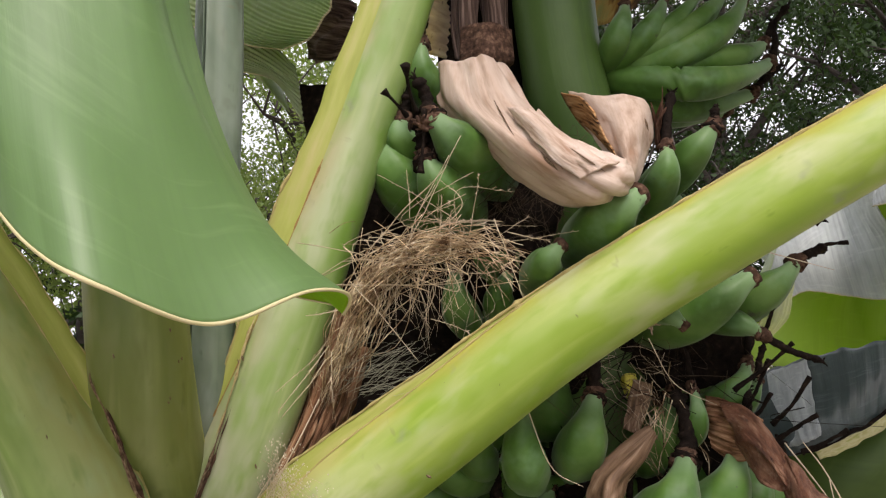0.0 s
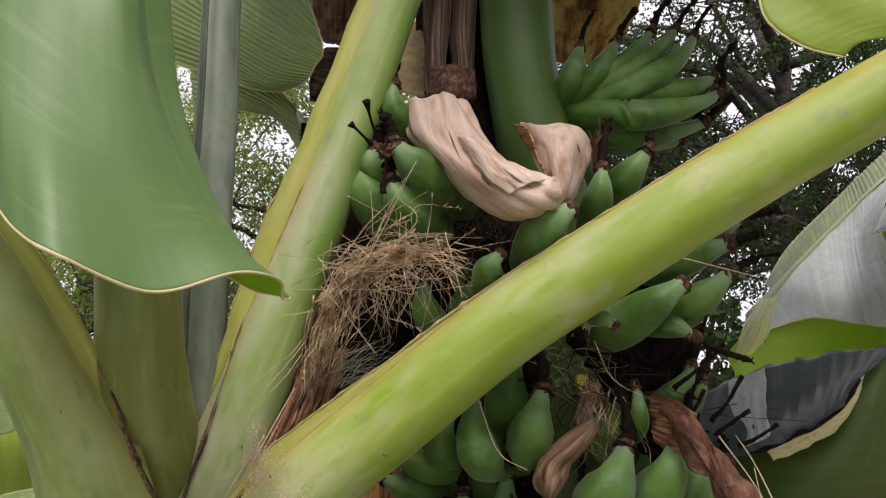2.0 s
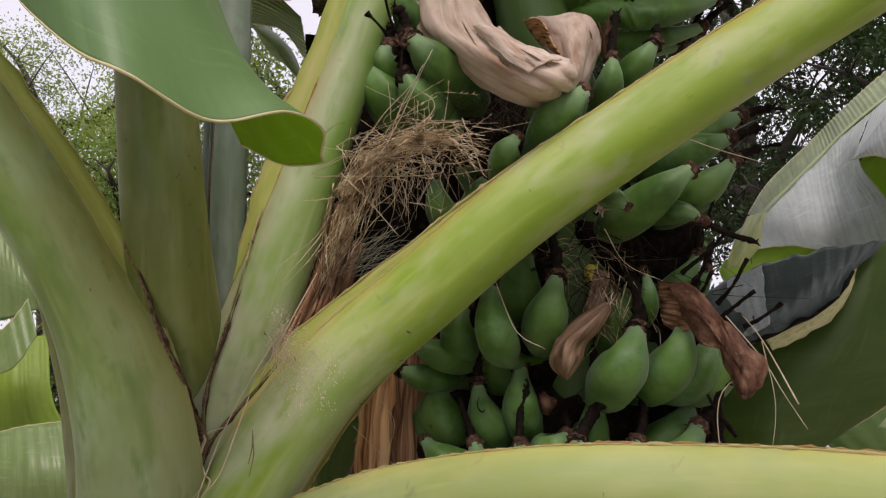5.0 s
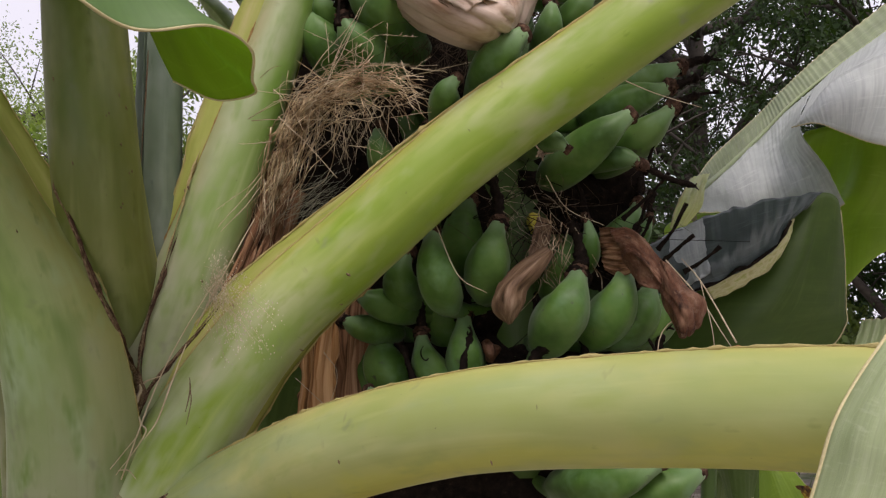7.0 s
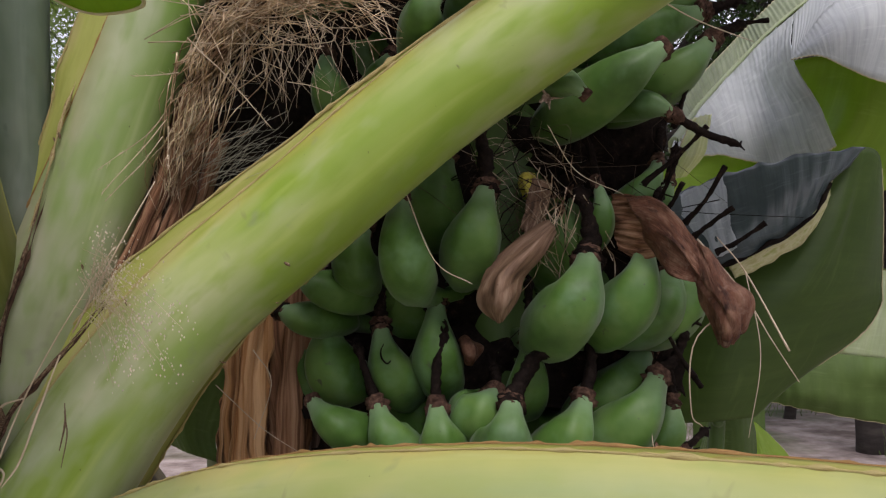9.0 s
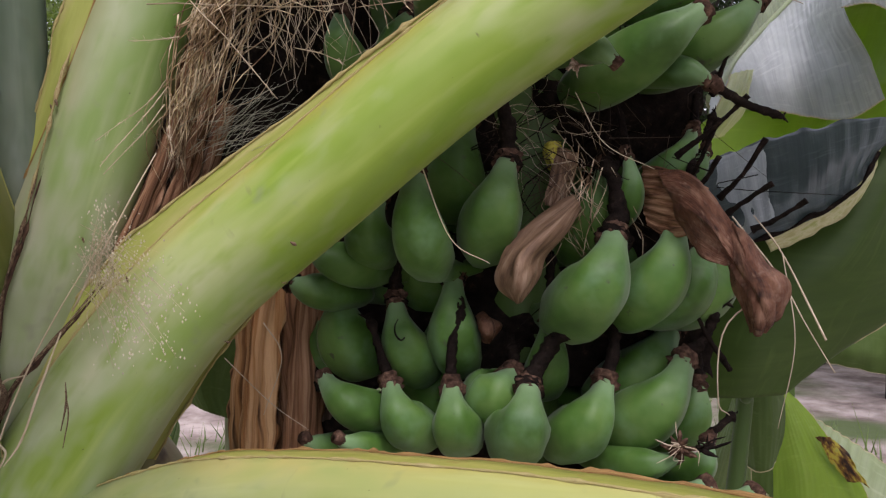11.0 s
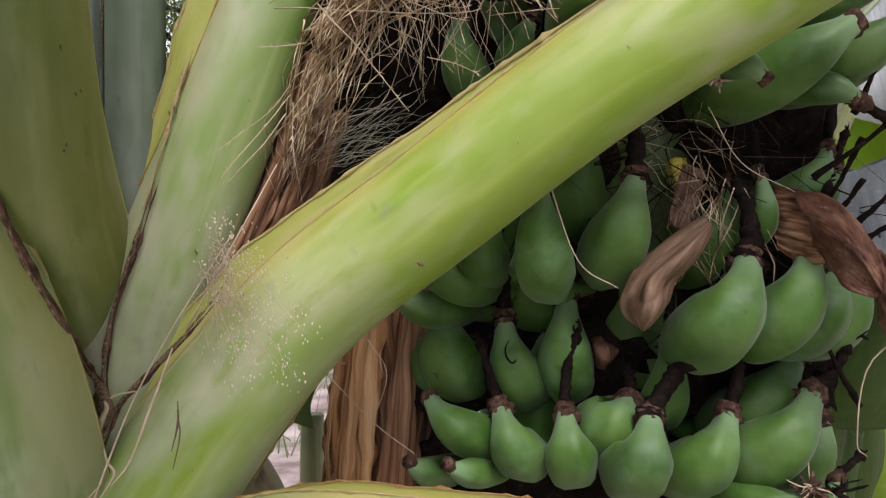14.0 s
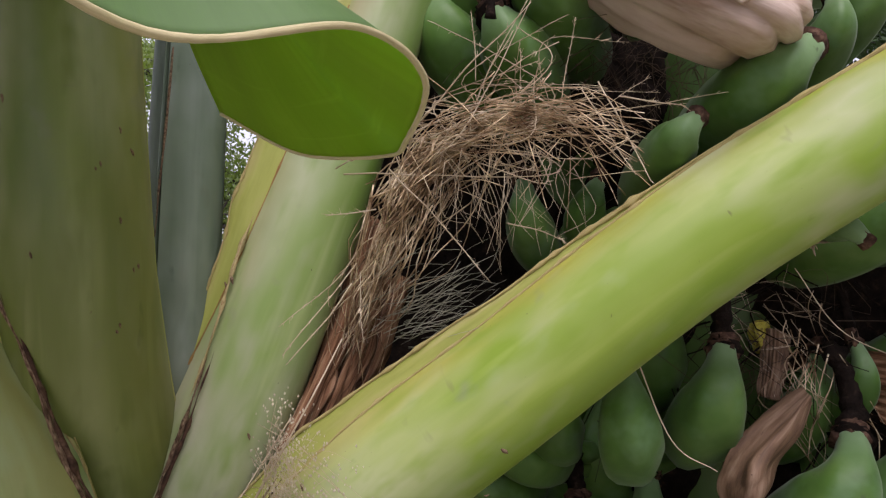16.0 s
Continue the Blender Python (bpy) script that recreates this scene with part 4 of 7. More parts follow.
def fruit(tip, mid, r, attach=None, ending="stub", stub=0.035, lean=(0.0, 0.0, 1.0)):
    """A banana from its foot on the stalk through its belly to its tip, with a blackened flower stub or a brown round scar at the tip."""
    serial[0] += 1
    rnd = random.Random(serial[0])
    tip, mid = np.array(tip), np.array(mid)
    if attach is None:
        attach = mid + (mid - tip) * 0.70 + (AXIS - mid) * np.array((0.12, 0.40, 0.0)) + np.array((0.0, 0.010, 0.0))
    attach = np.array(attach)
    n, seg = 26, 20
    ctrl = 2 * mid - (tip + attach) / 2
    ts = np.linspace(0, 1, n + 1)
    line = np.array([(1 - u) ** 2 * attach + 2 * u * (1 - u) * ctrl + u * u * tip for u in ts])
    rad = r * np.interp(ts, [0, 0.05, 0.12, 0.24, 0.38, 0.50, 0.62, 0.74, 0.85, 0.93, 1.0], [0.60, 0.74, 0.88, 0.98, 1.0, 0.95, 0.85, 0.69, 0.50, 0.39, 0.36])
    kern = np.array([0.25, 0.5, 0.25])
    rad[1:-1] = np.convolve(rad, kern, "valid")
    foot = np.array((AXIS[0], AXIS[1], attach[2] - 0.004))
    ped = [attach + (foot - attach) * k + np.array((0.0, 0.0, z)) for k, z in ((0.8, 0.004), (0.5, 0.002), (0.26, -0.002), (0.10, -0.0025))]
    line = np.vstack([ped, line])
    rad = np.concatenate([[r * 0.34, r * 0.32, r * 0.36, r * 0.48], rad])
    inward = (foot - attach) * (1, 1, 0) + np.array((1e-4, 2e-4, 0.0))
    v, f, u = tube_data(line, rad, seg, 0.0, 5, 0.055, phase=rnd.random() * 6, side=(-inward[1], inward[0], 0.0))
    body = under(mesh_object("banana", v, f, M_BANANA, None, "", u), bunch)
    d = unit(line[-1] - line[-3])
    rt = rad[-1]
    if ending == "stub":
        up = unit(0.4 * d + np.array(lean) + 0.2 * np.array([rnd.uniform(-1, 1) for _ in range(3)]))
        bend = unit(up + 0.5 * np.array([rnd.uniform(-1, 1), rnd.uniform(-0.5, 0.5), rnd.uniform(-0.2, 0.6)]))
        pts = [tip - d * 0.003, tip + d * 0.004, tip + d * 0.004 + up * stub * 0.5, tip + d * 0.004 + up * stub * 0.55 + bend * stub * 0.45]
        ln = smooth_line(pts, 26)
        rr = np.interp(np.linspace(0, 1, 27), [0, 0.12, 0.3, 0.6, 0.85, 0.93, 1], [rt * 1.02, rt * 1.0, rt * 0.85, rt * 0.58, rt * 0.5, rt * rnd.uniform(0.6, 0.95), rt * 0.36])
        rr = rr * np.array([1 + rnd.uniform(-0.09, 0.09) for _ in rr])
        rr *= rnd.uniform(0.85, 1.35)
        v, f, u = tube_data(ln, rr, 9, 0.55, grain=330.0)
        for at, cnt in ((ln[-1], 5), (ln[3], 4)):
            vv, ff, uu = shag_data(at, up, rt * rnd.uniform(0.8, 1.8), 0.8, cnt, rnd, rt * 0.22, len(v))
            v, f, u = v + vv, f + ff, u + uu
        mesh_object("flower_stub", v, f, M_BLACK, body, "shrivelled black flower remnant", u)
        v, f, u = tube_data(smooth_line([tip - d * 0.005, tip + d * 0.002, tip + d * 0.003 + up * 0.007], 8), [rt * 1.02, rt * 1.1, rt * 1.16, rt * 1.2, rt * 1.18, rt * 1.12, rt * 1.02, rt * 0.95, rt * 0.8], 14, 0.7, grain=300.0)
        mesh_object("collar", v, f, M_SCAR, body, "brown corky collar", u)
    else:
        ln = np.array([tip + d * k for k in (-0.003, 0.0005, 0.003, 0.0042, 0.0045, 0.004, 0.003, 0.002)])
        v, f, u = tube_data(ln, [rt * 1.02, rt * 1.1, rt * 1.14, rt * 1.08, rt * 0.96, rt * 0.82, rt * 0.66, rt * 0.5], 14, 0.3)
        scar = mesh_object("scar", v, f, M_SCAR, body, "brown round scar at the tip", u)
        ln = np.array([tip + d * k for k in (0.001, 0.0025, 0.0032, 0.0028)])
        v, f, u = tube_data(ln, [rt * 0.7, rt * 0.66, rt * 0.45, rt * 0.1], 10, 0.5)
        mesh_object("scar_heart", v, f, M_BLACK, scar, "dark sunken middle of the scar", u)
    return body


# lowest row
fruit((0.044, 0.690, 1.581), (0.054, 0.682, 1.559), 0.0167, stub=0.045, lean=(-0.5, 0, 1))
fruit((0.084, 0.685, 1.581), (0.087, 0.677, 1.558), 0.0174, stub=0.05, lean=(-0.15, 0, 1))
fruit((0.133, 0.668, 1.585), (0.127, 0.660, 1.560), 0.0207, stub=0.045, lean=(0.5, -0.2, 0.8))
fruit((0.187, 0.692, 1.583), (0.171, 0.680, 1.557), 0.0196, stub=0.055, lean=(0.3, 0, 1))
fruit((-0.001, 0.700, 1.584), (0.021, 0.690, 1.567), 0.0155, ending="scar")
fruit((0.013, 0.665, 1.552), (0.032, 0.690, 1.541), 0.0109, ending="scar")
fruit((-0.012, 0.690, 1.545), (0.002, 0.710, 1.534), 0.0113, ending="scar")
fruit((0.242, 0.700, 1.597), (0.218, 0.690, 1.565), 0.0218, stub=0.04, lean=(0.6, 0, 0.6))
fruit((0.244, 0.735, 1.616), (0.218, 0.725, 1.584), 0.0215, stub=0.03)
fruit((0.229, 0.672, 1.539), (0.204, 0.680, 1.532), 0.0127, ending="scar")
fruit((0.256, 0.690, 1.543), (0.248, 0.690, 1.526), 0.0130, stub=0.03, lean=(0.8, 0, 0.3))
fruit((0.124, 0.695, 1.588), (0.113, 0.685, 1.576), 0.0204, stub=0.02)
fruit((0.262, 0.730, 1.573), (0.255, 0.730, 1.549), 0.0179, stub=0.03)
fruit((0.246, 0.660, 1.523), (0.204, 0.665, 1.507), 0.021, ending="scar")
fruit((0.284, 0.680, 1.512), (0.249, 0.680, 1.497), 0.021, ending="scar")
# second row from below
fruit((0.046, 0.722, 1.633), (0.053, 0.712, 1.603), 0.0176, stub=0.03)
fruit((0.086, 0.717, 1.650), (0.086, 0.707, 1.614), 0.0188, stub=0.03)
fruit((0.151, 0.705, 1.626), (0.150, 0.700, 1.594), 0.0155, stub=0.04)
fruit((0.007, 0.745, 1.636), (0.010, 0.735, 1.607), 0.0220, stub=0.02)
fruit((-0.014, 0.765, 1.632), (-0.009, 0.755, 1.599), 0.0165, stub=0.02)
# third row
fruit((0.059, 0.660, 1.721), (0.062, 0.650, 1.685), 0.0175, stub=0.03)
fruit((0.117, 0.668, 1.728), (0.108, 0.660, 1.695), 0.0200, stub=0.045)
fruit((0.092, 0.710, 1.758), (0.085, 0.700, 1.724), 0.0211, stub=0.02)
fruit((0.035, 0.690, 1.706), (0.028, 0.690, 1.682), 0.0170, stub=0.02)
fruit((-0.009, 0.700, 1.671), (0.010, 0.700, 1.662), 0.0151, stub=0.01)
fruit((-0.025, 0.710, 1.648), (-0.006, 0.715, 1.642), 0.0134, stub=0.01)
fruit((0.186, 0.668, 1.682), (0.171, 0.655, 1.649), 0.0229, stub=0.055)
fruit((0.231, 0.690, 1.688), (0.218, 0.680, 1.653), 0.0211, stub=0.05, lean=(0.5, 0, 0.6))
fruit((0.257, 0.712, 1.673), (0.242, 0.700, 1.647), 0.0211, stub=0.02)
fruit((0.279, 0.725, 1.670), (0.262, 0.715, 1.645), 0.0213, stub=0.02)
fruit((0.199, 0.690, 1.733), (0.199, 0.685, 1.706), 0.0106, stub=0.05)
fruit((0.189, 0.715, 1.728), (0.179, 0.710, 1.693), 0.0165, stub=0.04)
fruit((0.251, 0.720, 1.753), (0.236, 0.715, 1.730), 0.0135, stub=0.03)
fruit((0.265, 0.735, 1.740), (0.249, 0.730, 1.720), 0.0119, stub=0.03)
# fourth row
fruit((0.234, 0.655, 1.822), (0.199, 0.665, 1.797), 0.0199, ending="scar")
fruit((0.277, 0.680, 1.834), (0.249, 0.685, 1.809), 0.0175, stub=0.03, lean=(0.8, 0, 0.3))
fruit((0.174, 0.622, 1.785), (0.159, 0.645, 1.797), 0.0116, ending="scar")
fruit((0.242, 0.660, 1.780), (0.223, 0.675, 1.789), 0.0116, stub=0.05, lean=(1.0, 0, -0.3))
fruit((0.285, 0.720, 1.867), (0.247, 0.720, 1.854), 0.0188, stub=0.03, lean=(0.8, 0, 0.3))
fruit((0.302, 0.740, 1.895), (0.263, 0.740, 1.879), 0.0193, stub=0.03, lean=(0.8, 0, 0.3))
fruit((0.082, 0.592, 1.836), (0.072, 0.610, 1.822), 0.0142, ending="scar")
fruit((0.137, 0.592, 1.873), (0.116, 0.610, 1.854), 0.0209, ending="scar")
fruit((0.166, 0.630, 1.914), (0.163, 0.635, 1.890), 0.0139, stub=0.045)
fruit((0.206, 0.650, 1.936), (0.186, 0.660, 1.911), 0.0164, stub=0.015)
# row behind the upright stalk
fruit((-0.008, 0.620, 1.934), (0.017, 0.635, 1.913), 0.0210, stub=0.03)
fruit((-0.013, 0.630, 1.903), (-0.000, 0.645, 1.885), 0.0213, stub=0.02)
fruit((-0.050, 0.660, 1.926), (-0.034, 0.660, 1.893), 0.0219, stub=0.02)
fruit((-0.020, 0.660, 2.004), (-0.017, 0.665, 1.976), 0.0148, stub=0.02)
fruit((-0.034, 0.650, 1.939), (-0.033, 0.660, 1.921), 0.0167, stub=0.02)
fruit((0.009, 0.700, 1.826), (0.012, 0.695, 1.797), 0.0150, stub=0.02)
fruit((0.053, 0.700, 1.826), (0.045, 0.690, 1.804), 0.0132, stub=0.02)
# top row, fanned out beside the stalk
FAN = np.array((0.135, 0.750, 2.010))
for tip, mid, w in (((0.153, 0.720, 2.062), (0.145, 0.710, 2.032), 52), ((0.188, 0.730, 2.071), (0.168, 0.715, 2.034), 50), ((0.224, 0.740, 2.085), (0.182, 0.720, 2.036), 48),
                    ((0.248, 0.750, 2.090), (0.202, 0.720, 2.038), 52), ((0.268, 0.760, 2.086), (0.217, 0.720, 2.029), 60), ((0.285, 0.760, 2.043), (0.230, 0.735, 2.018), 60),
                    ((0.288, 0.755, 2.024), (0.213, 0.715, 1.992), 66), ((0.276, 0.770, 2.000), (0.201, 0.745, 1.982), 70), ((0.258, 0.790, 1.989), (0.183, 0.770, 1.984), 70)):
    fruit(tip, mid, w / 2 * 0.70 / 1500, attach=FAN, stub=0.044, lean=(0.35, 0.0, 1.0))

# fruit on the far side of the bunch
for z, reach, lo, hi, cnt in ((1.545, 0.09, -10, 190, 8), (1.595, 0.06, -30, 210, 7), (1.64, 0.085, -5, 185, 8), (1.69, 0.06, -30, 210, 7), (1.735, 0.08, 0, 180, 7), (1.80, 0.085, -10, 190, 8), (1.885, 0.085, 10, 200, 7), (1.97, 0.07, 60, 200, 4)):
    for k in range(cnt):
        a = radians(lo + (hi - lo) * (k + 0.5) / cnt + random.uniform(-6, 6))
        d = np.array((math.cos(a), math.sin(a), 0))
        fruit(AXIS + d * reach + (0, 0, z + 0.03), AXIS + d * (reach + 0.012) + (0, 0, z - 0.025), random.uniform(0.021, 0.025), stub=0.025)

# stiff black flower remains of fruit turned away
for a, b, c in (((0.231, 0.690, 1.735), (0.252, 0.680, 1.753), (0.271, 0.670, 1.773)), ((0.237, 0.690, 1.704), (0.247, 0.680, 1.719), (0.253, 0.670, 1.734)),
                ((0.264, 0.700, 1.708), (0.276, 0.690, 1.724), (0.287, 0.680, 1.747)), ((0.267, 0.700, 1.696), (0.279, 0.690, 1.707), (0.292, 0.680, 1.718)),
                ((0.287, 0.700, 1.687), (0.300, 0.690, 1.695), (0.315, 0.680, 1.707)), ((0.254, 0.690, 1.776), (0.256, 0.680, 1.789), (0.261, 0.680, 1.804)),
                ((0.287, 0.720, 1.834), (0.304, 0.700, 1.851), (0.327, 0.695, 1.855)), ((0.278, 0.710, 1.590), (0.258, 0.700, 1.615), (0.250, 0.700, 1.631)),
                ((0.241, 0.700, 1.716), (0.246, 0.690, 1.730), (0.256, 0.680, 1.760))):
    under(tube("flower_stub", [a, b, c], [0.0025, 0.0021, 0.0016, 0.0014, 0.0015, 0.0020], M_BLACK, None, "stiff black flower remnant", n=44, seg=10, wobble=0.6, grain=180.0), bunch)
for a, b, c in (((-0.020, 0.600, 1.934), (-0.024, 0.585, 1.946), (-0.026, 0.570, 1.959)), ((-0.026, 0.600, 1.931), (-0.034, 0.590, 1.938), (-0.042, 0.587, 1.946)), ((-0.014, 0.600, 1.936), (-0.014, 0.600, 1.915), (-0.016, 0.605, 1.890))):
    under(tube("flower_stub", [a, b, c], [0.0026, 0.0013, 0.0011, 0.0012, 0.0034], M_BLACK, None, "stiff black flower remnant", n=22, wobble=0.5), bunch)

under(tube("scar_mark", [(0.0480, 0.7048, 1.6237), (0.0458, 0.7008, 1.6190), (0.0468, 0.6970, 1.6140), (0.0505, 0.6960, 1.6108), (0.0540, 0.6992, 1.6139)], [0.0005, 0.0007, 0.0005], M_BLACK, None, "curved black scar on a banana", n=20, seg=5), bunch)

shag("dried_flower", (0.162, 0.638, 1.919), (0.0, -0.1, 1.0), 0.042, 0.10, 10, M_BRACT, "withered brown flower", 9, 0.0022)
shag("dried_flower", (0.155, 0.640, 1.785), (-0.2, -0.6, 0.2), 0.010, 0.9, 14, M_SPATHE, "withered pale flower", 10, 0.0016)
shag("dried_flower", (0.229, 0.662, 1.548), (0.1, -0.6, 0.0), 0.013, 0.9, 22, M_SCAR, "withered brown flower", 5, 0.0026)
shag("dried_flower", (0.243, 0.664, 1.547), (0.8, -0.3, 0.1), 0.020, 0.7, 9, M_BLACK, "withered black flower", 6, 0.0018)
shag("flower_thread", (0.230, 0.660, 1.550), (-0.6, -0.5, -0.1), 0.026, 0.6, 12, M_STRAWPALE, "pale flower threads", 7, 0.0005)
under(tube("dried_flower", [(0.105, 0.710, 1.625), (0.109, 0.700, 1.619), (0.109, 0.705, 1.609)], [0.004, 0.0075, 0.003], M_BRACT, None, "shrunken brown flower", n=24, seg=10, wobble=0.7), bunch)
shag("dried_flower", (-0.015, 0.600, 1.925), (0.0, -0.4, 0.2), 0.013, 0.9, 18, M_SCAR, "withered dark flower", 8, 0.0026)

# ---------------------------------------------------------------- dry bracts and sheaths
spathe = thing("dry_spathe", (0.063, 0.600, 1.906), "pale twisted dry bract hanging on the bunch", "dry bract")
sheet("folded_sheet", [
    [(-0.007, 0.668, 1.991), (0.010, 0.650, 1.990), (0.029, 0.648, 1.991), (0.048, 0.665, 1.991)],
    [(-0.006, 0.660, 1.959), (0.017, 0.628, 1.950), (0.040, 0.615, 1.946), (0.066, 0.640, 1.952)],
    [(0.019, 0.645, 1.931), (0.041, 0.600, 1.917), (0.064, 0.585, 1.913), (0.087, 0.610, 1.921)],
    [(0.053, 0.620, 1.892), (0.070, 0.575, 1.887), (0.088, 0.556, 1.888), (0.110, 0.575, 1.903)],
    [(0.083, 0.600, 1.869), (0.098, 0.563, 1.868), (0.113, 0.553, 1.876), (0.123, 0.566, 1.893)],
    [(0.109, 0.620, 1.872), (0.120, 0.590, 1.873), (0.129, 0.575, 1.878), (0.128, 0.580, 1.899)]],
    M_SPATHE, spathe, "", nu=70, nv=70, thick=0.0012, crumple=0.001, folds=(0.0055, 3.4, 0.7), rough_edge=0.0015, seed=3, along="u")
sheet("fold", [
    [(0.046, 0.605, 1.938), (0.057, 0.594, 1.934), (0.068, 0.605, 1.935)], [(0.060, 0.583, 1.915), (0.073, 0.571, 1.913), (0.085, 0.582, 1.914)], [(0.074, 0.560, 1.892), (0.089, 0.550, 1.893), (0.104, 0.560, 1.898)], [(0.091, 0.549, 1.877), (0.105, 0.544, 1.884), (0.118, 0.554, 1.891)]],
    M_SPATHE, spathe, "", nu=40, nv=50, thick=0.0012, crumple=0.001, folds=(0.0046, 2.6, 0.6), rough_edge=0.0015, seed=4, along="u")
sheet("folded_lobe", [
    [(0.098, 0.655, 1.966), (0.117, 0.620, 1.952), (0.140, 0.615, 1.948), (0.158, 0.645, 1.943)],
    [(0.102, 0.640, 1.941), (0.121, 0.592, 1.923), (0.139, 0.595, 1.922), (0.153, 0.630, 1.919)],
    [(0.116, 0.600, 1.903), (0.126, 0.578, 1.894), (0.136, 0.590, 1.894), (0.144, 0.620, 1.894)],
    [(0.115, 0.605, 1.876), (0.124, 0.590, 1.872), (0.130, 0.595, 1.875), (0.136, 0.615, 1.882)]],
    M_SPATHE, spathe, "", nu=50, nv=44, thick=0.0012, crumple=0.0012, folds=(0.005, 2.6, 0.8), rough_edge=0.0015, seed=5, along="u")
sheet("orange_fold", [
    [(0.091, 0.660, 1.967), (0.101, 0.625, 1.953), (0.107, 0.600, 1.936)],
    [(0.102, 0.650, 1.943), (0.107, 0.615, 1.929), (0.112, 0.585, 1.915)],
    [(0.116, 0.610, 1.912), (0.118, 0.590, 1.904), (0.119, 0.575, 1.897)]],
    M_ORANGE, spathe, "orange inner fold", nu=14, nv=18, thick=0.0012, crumple=0.0015, seed=8)

# thin dark strands laid on the surface as the shade in its creases
for pts, r in (([(0.0614, 0.5827, 1.9271), (0.0666, 0.5722, 1.9142), (0.0734, 0.5616, 1.8976), (0.0817, 0.5583, 1.8830)], 0.0008), ([(0.0676, 0.5707, 1.8989), (0.0724, 0.5637, 1.8906), (0.0799, 0.5591, 1.8818)], 0.0012), ([(0.0854, 0.5564, 1.8985), (0.0967, 0.5471, 1.8876), (0.1080, 0.5516, 1.8814)], 0.0005),
               ([(0.0346, 0.6194, 1.9530), (0.0436, 0.5996, 1.9296), (0.0529, 0.5814, 1.9067)], 0.0005), ([(0.1414, 0.5999, 1.9329), (0.1446, 0.5993, 1.9276), (0.1465, 0.6001, 1.9217)], 0.0007)):
    tube("crease", pts, [r * 0.2, r, r * 0.9, r * 0.2], M_DRYEDGE, spathe, "thin dark strand standing in for the shade in a crease", n=30, seg=6, wobble=0.8)
sheath = thing("dry_sheath", (0.025, 0.700, 2.017), "dark dried sheath strips hanging beside the fruit stalk", "dry leaf sheath")
sheet("strip", [[(-0.001, 0.720, 2.184), (0.015, 0.700, 2.172), (0.030, 0.710, 2.177)], [(0.000, 0.710, 2.096), (0.014, 0.690, 2.086), (0.025, 0.700, 2.090)], [(0.003, 0.700, 2.040), (0.015, 0.680, 2.032), (0.023, 0.690, 2.036)], [(0.008, 0.690, 2.004), (0.018, 0.675, 1.998), (0.026, 0.685, 2.007)]],
      M_SHEATH, sheath, "", nu=24, nv=40, thick=0.0015, crumple=0.001, folds=(0.004, 3, 0.6), along="u", seed=11)
sheet("strip", [[(0.024, 0.720, 2.183), (0.039, 0.700, 2.171), (0.054, 0.720, 2.182)], [(0.023, 0.710, 2.095), (0.038, 0.695, 2.088), (0.051, 0.710, 2.094)], [(0.027, 0.700, 2.045), (0.041, 0.685, 2.039), (0.051, 0.700, 2.039)], [(0.031, 0.690, 2.008), (0.043, 0.680, 2.000), (0.055, 0.690, 2.013)]],
      M_SHEATH, sheath, "", nu=24, nv=40, thick=0.0015, crumple=0.001, folds=(0.004, 3, 0.6), along="u", seed=12)
# black sheet standing in for the shade behind the strips
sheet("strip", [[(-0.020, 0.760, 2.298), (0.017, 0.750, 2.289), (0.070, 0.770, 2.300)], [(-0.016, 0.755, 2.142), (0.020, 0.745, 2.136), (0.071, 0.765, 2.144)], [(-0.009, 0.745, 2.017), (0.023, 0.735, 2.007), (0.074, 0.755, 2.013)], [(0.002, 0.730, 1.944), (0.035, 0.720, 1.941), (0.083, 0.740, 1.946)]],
      M_BLACK, sheath, "black backing sheet standing in for shade behind the strips", nu=24, nv=30, thick=0.0015, crumple=0.002, folds=(0.004, 3, 0.6), along="u", seed=10)
sheet("collar", [[(0.011, 0.680, 2.027), (0.032, 0.670, 2.028), (0.053, 0.685, 2.028)], [(0.011, 0.675, 1.999), (0.033, 0.665, 1.997), (0.055, 0.680, 2.001)], [(0.014, 0.685, 1.996), (0.032, 0.680, 1.993), (0.052, 0.690, 1.997)]],
      M_SCAR, sheath, "", nu=24, nv=16, thick=0.0012, crumple=0.0008, folds=(0.002, 2, 1), along="u", seed=13)
# black sheet as shade behind the nest; its left edge is dead sheath
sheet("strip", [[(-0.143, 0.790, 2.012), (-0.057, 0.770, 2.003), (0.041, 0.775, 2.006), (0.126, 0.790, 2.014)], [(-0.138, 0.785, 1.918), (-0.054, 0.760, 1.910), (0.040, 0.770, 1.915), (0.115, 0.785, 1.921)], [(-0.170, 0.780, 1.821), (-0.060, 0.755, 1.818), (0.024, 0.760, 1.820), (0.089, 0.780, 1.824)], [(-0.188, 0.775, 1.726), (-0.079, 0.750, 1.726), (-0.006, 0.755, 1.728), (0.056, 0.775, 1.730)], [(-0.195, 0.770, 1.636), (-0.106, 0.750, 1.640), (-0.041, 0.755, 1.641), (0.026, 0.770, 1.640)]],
      M_BLACK, sheath, "broad black sheet for the shade behind the nest, dead sheath at its left edge", nu=40, nv=40, thick=0.0015, crumple=0.006, ripple=0.003, ribs=8, along="u", rough_edge=0.004, seed=14)
pale = thing("dry_leaf", (-0.015, 0.740, 2.051), "pale dried leaf scrap behind the upright stalk", "dry leaf")
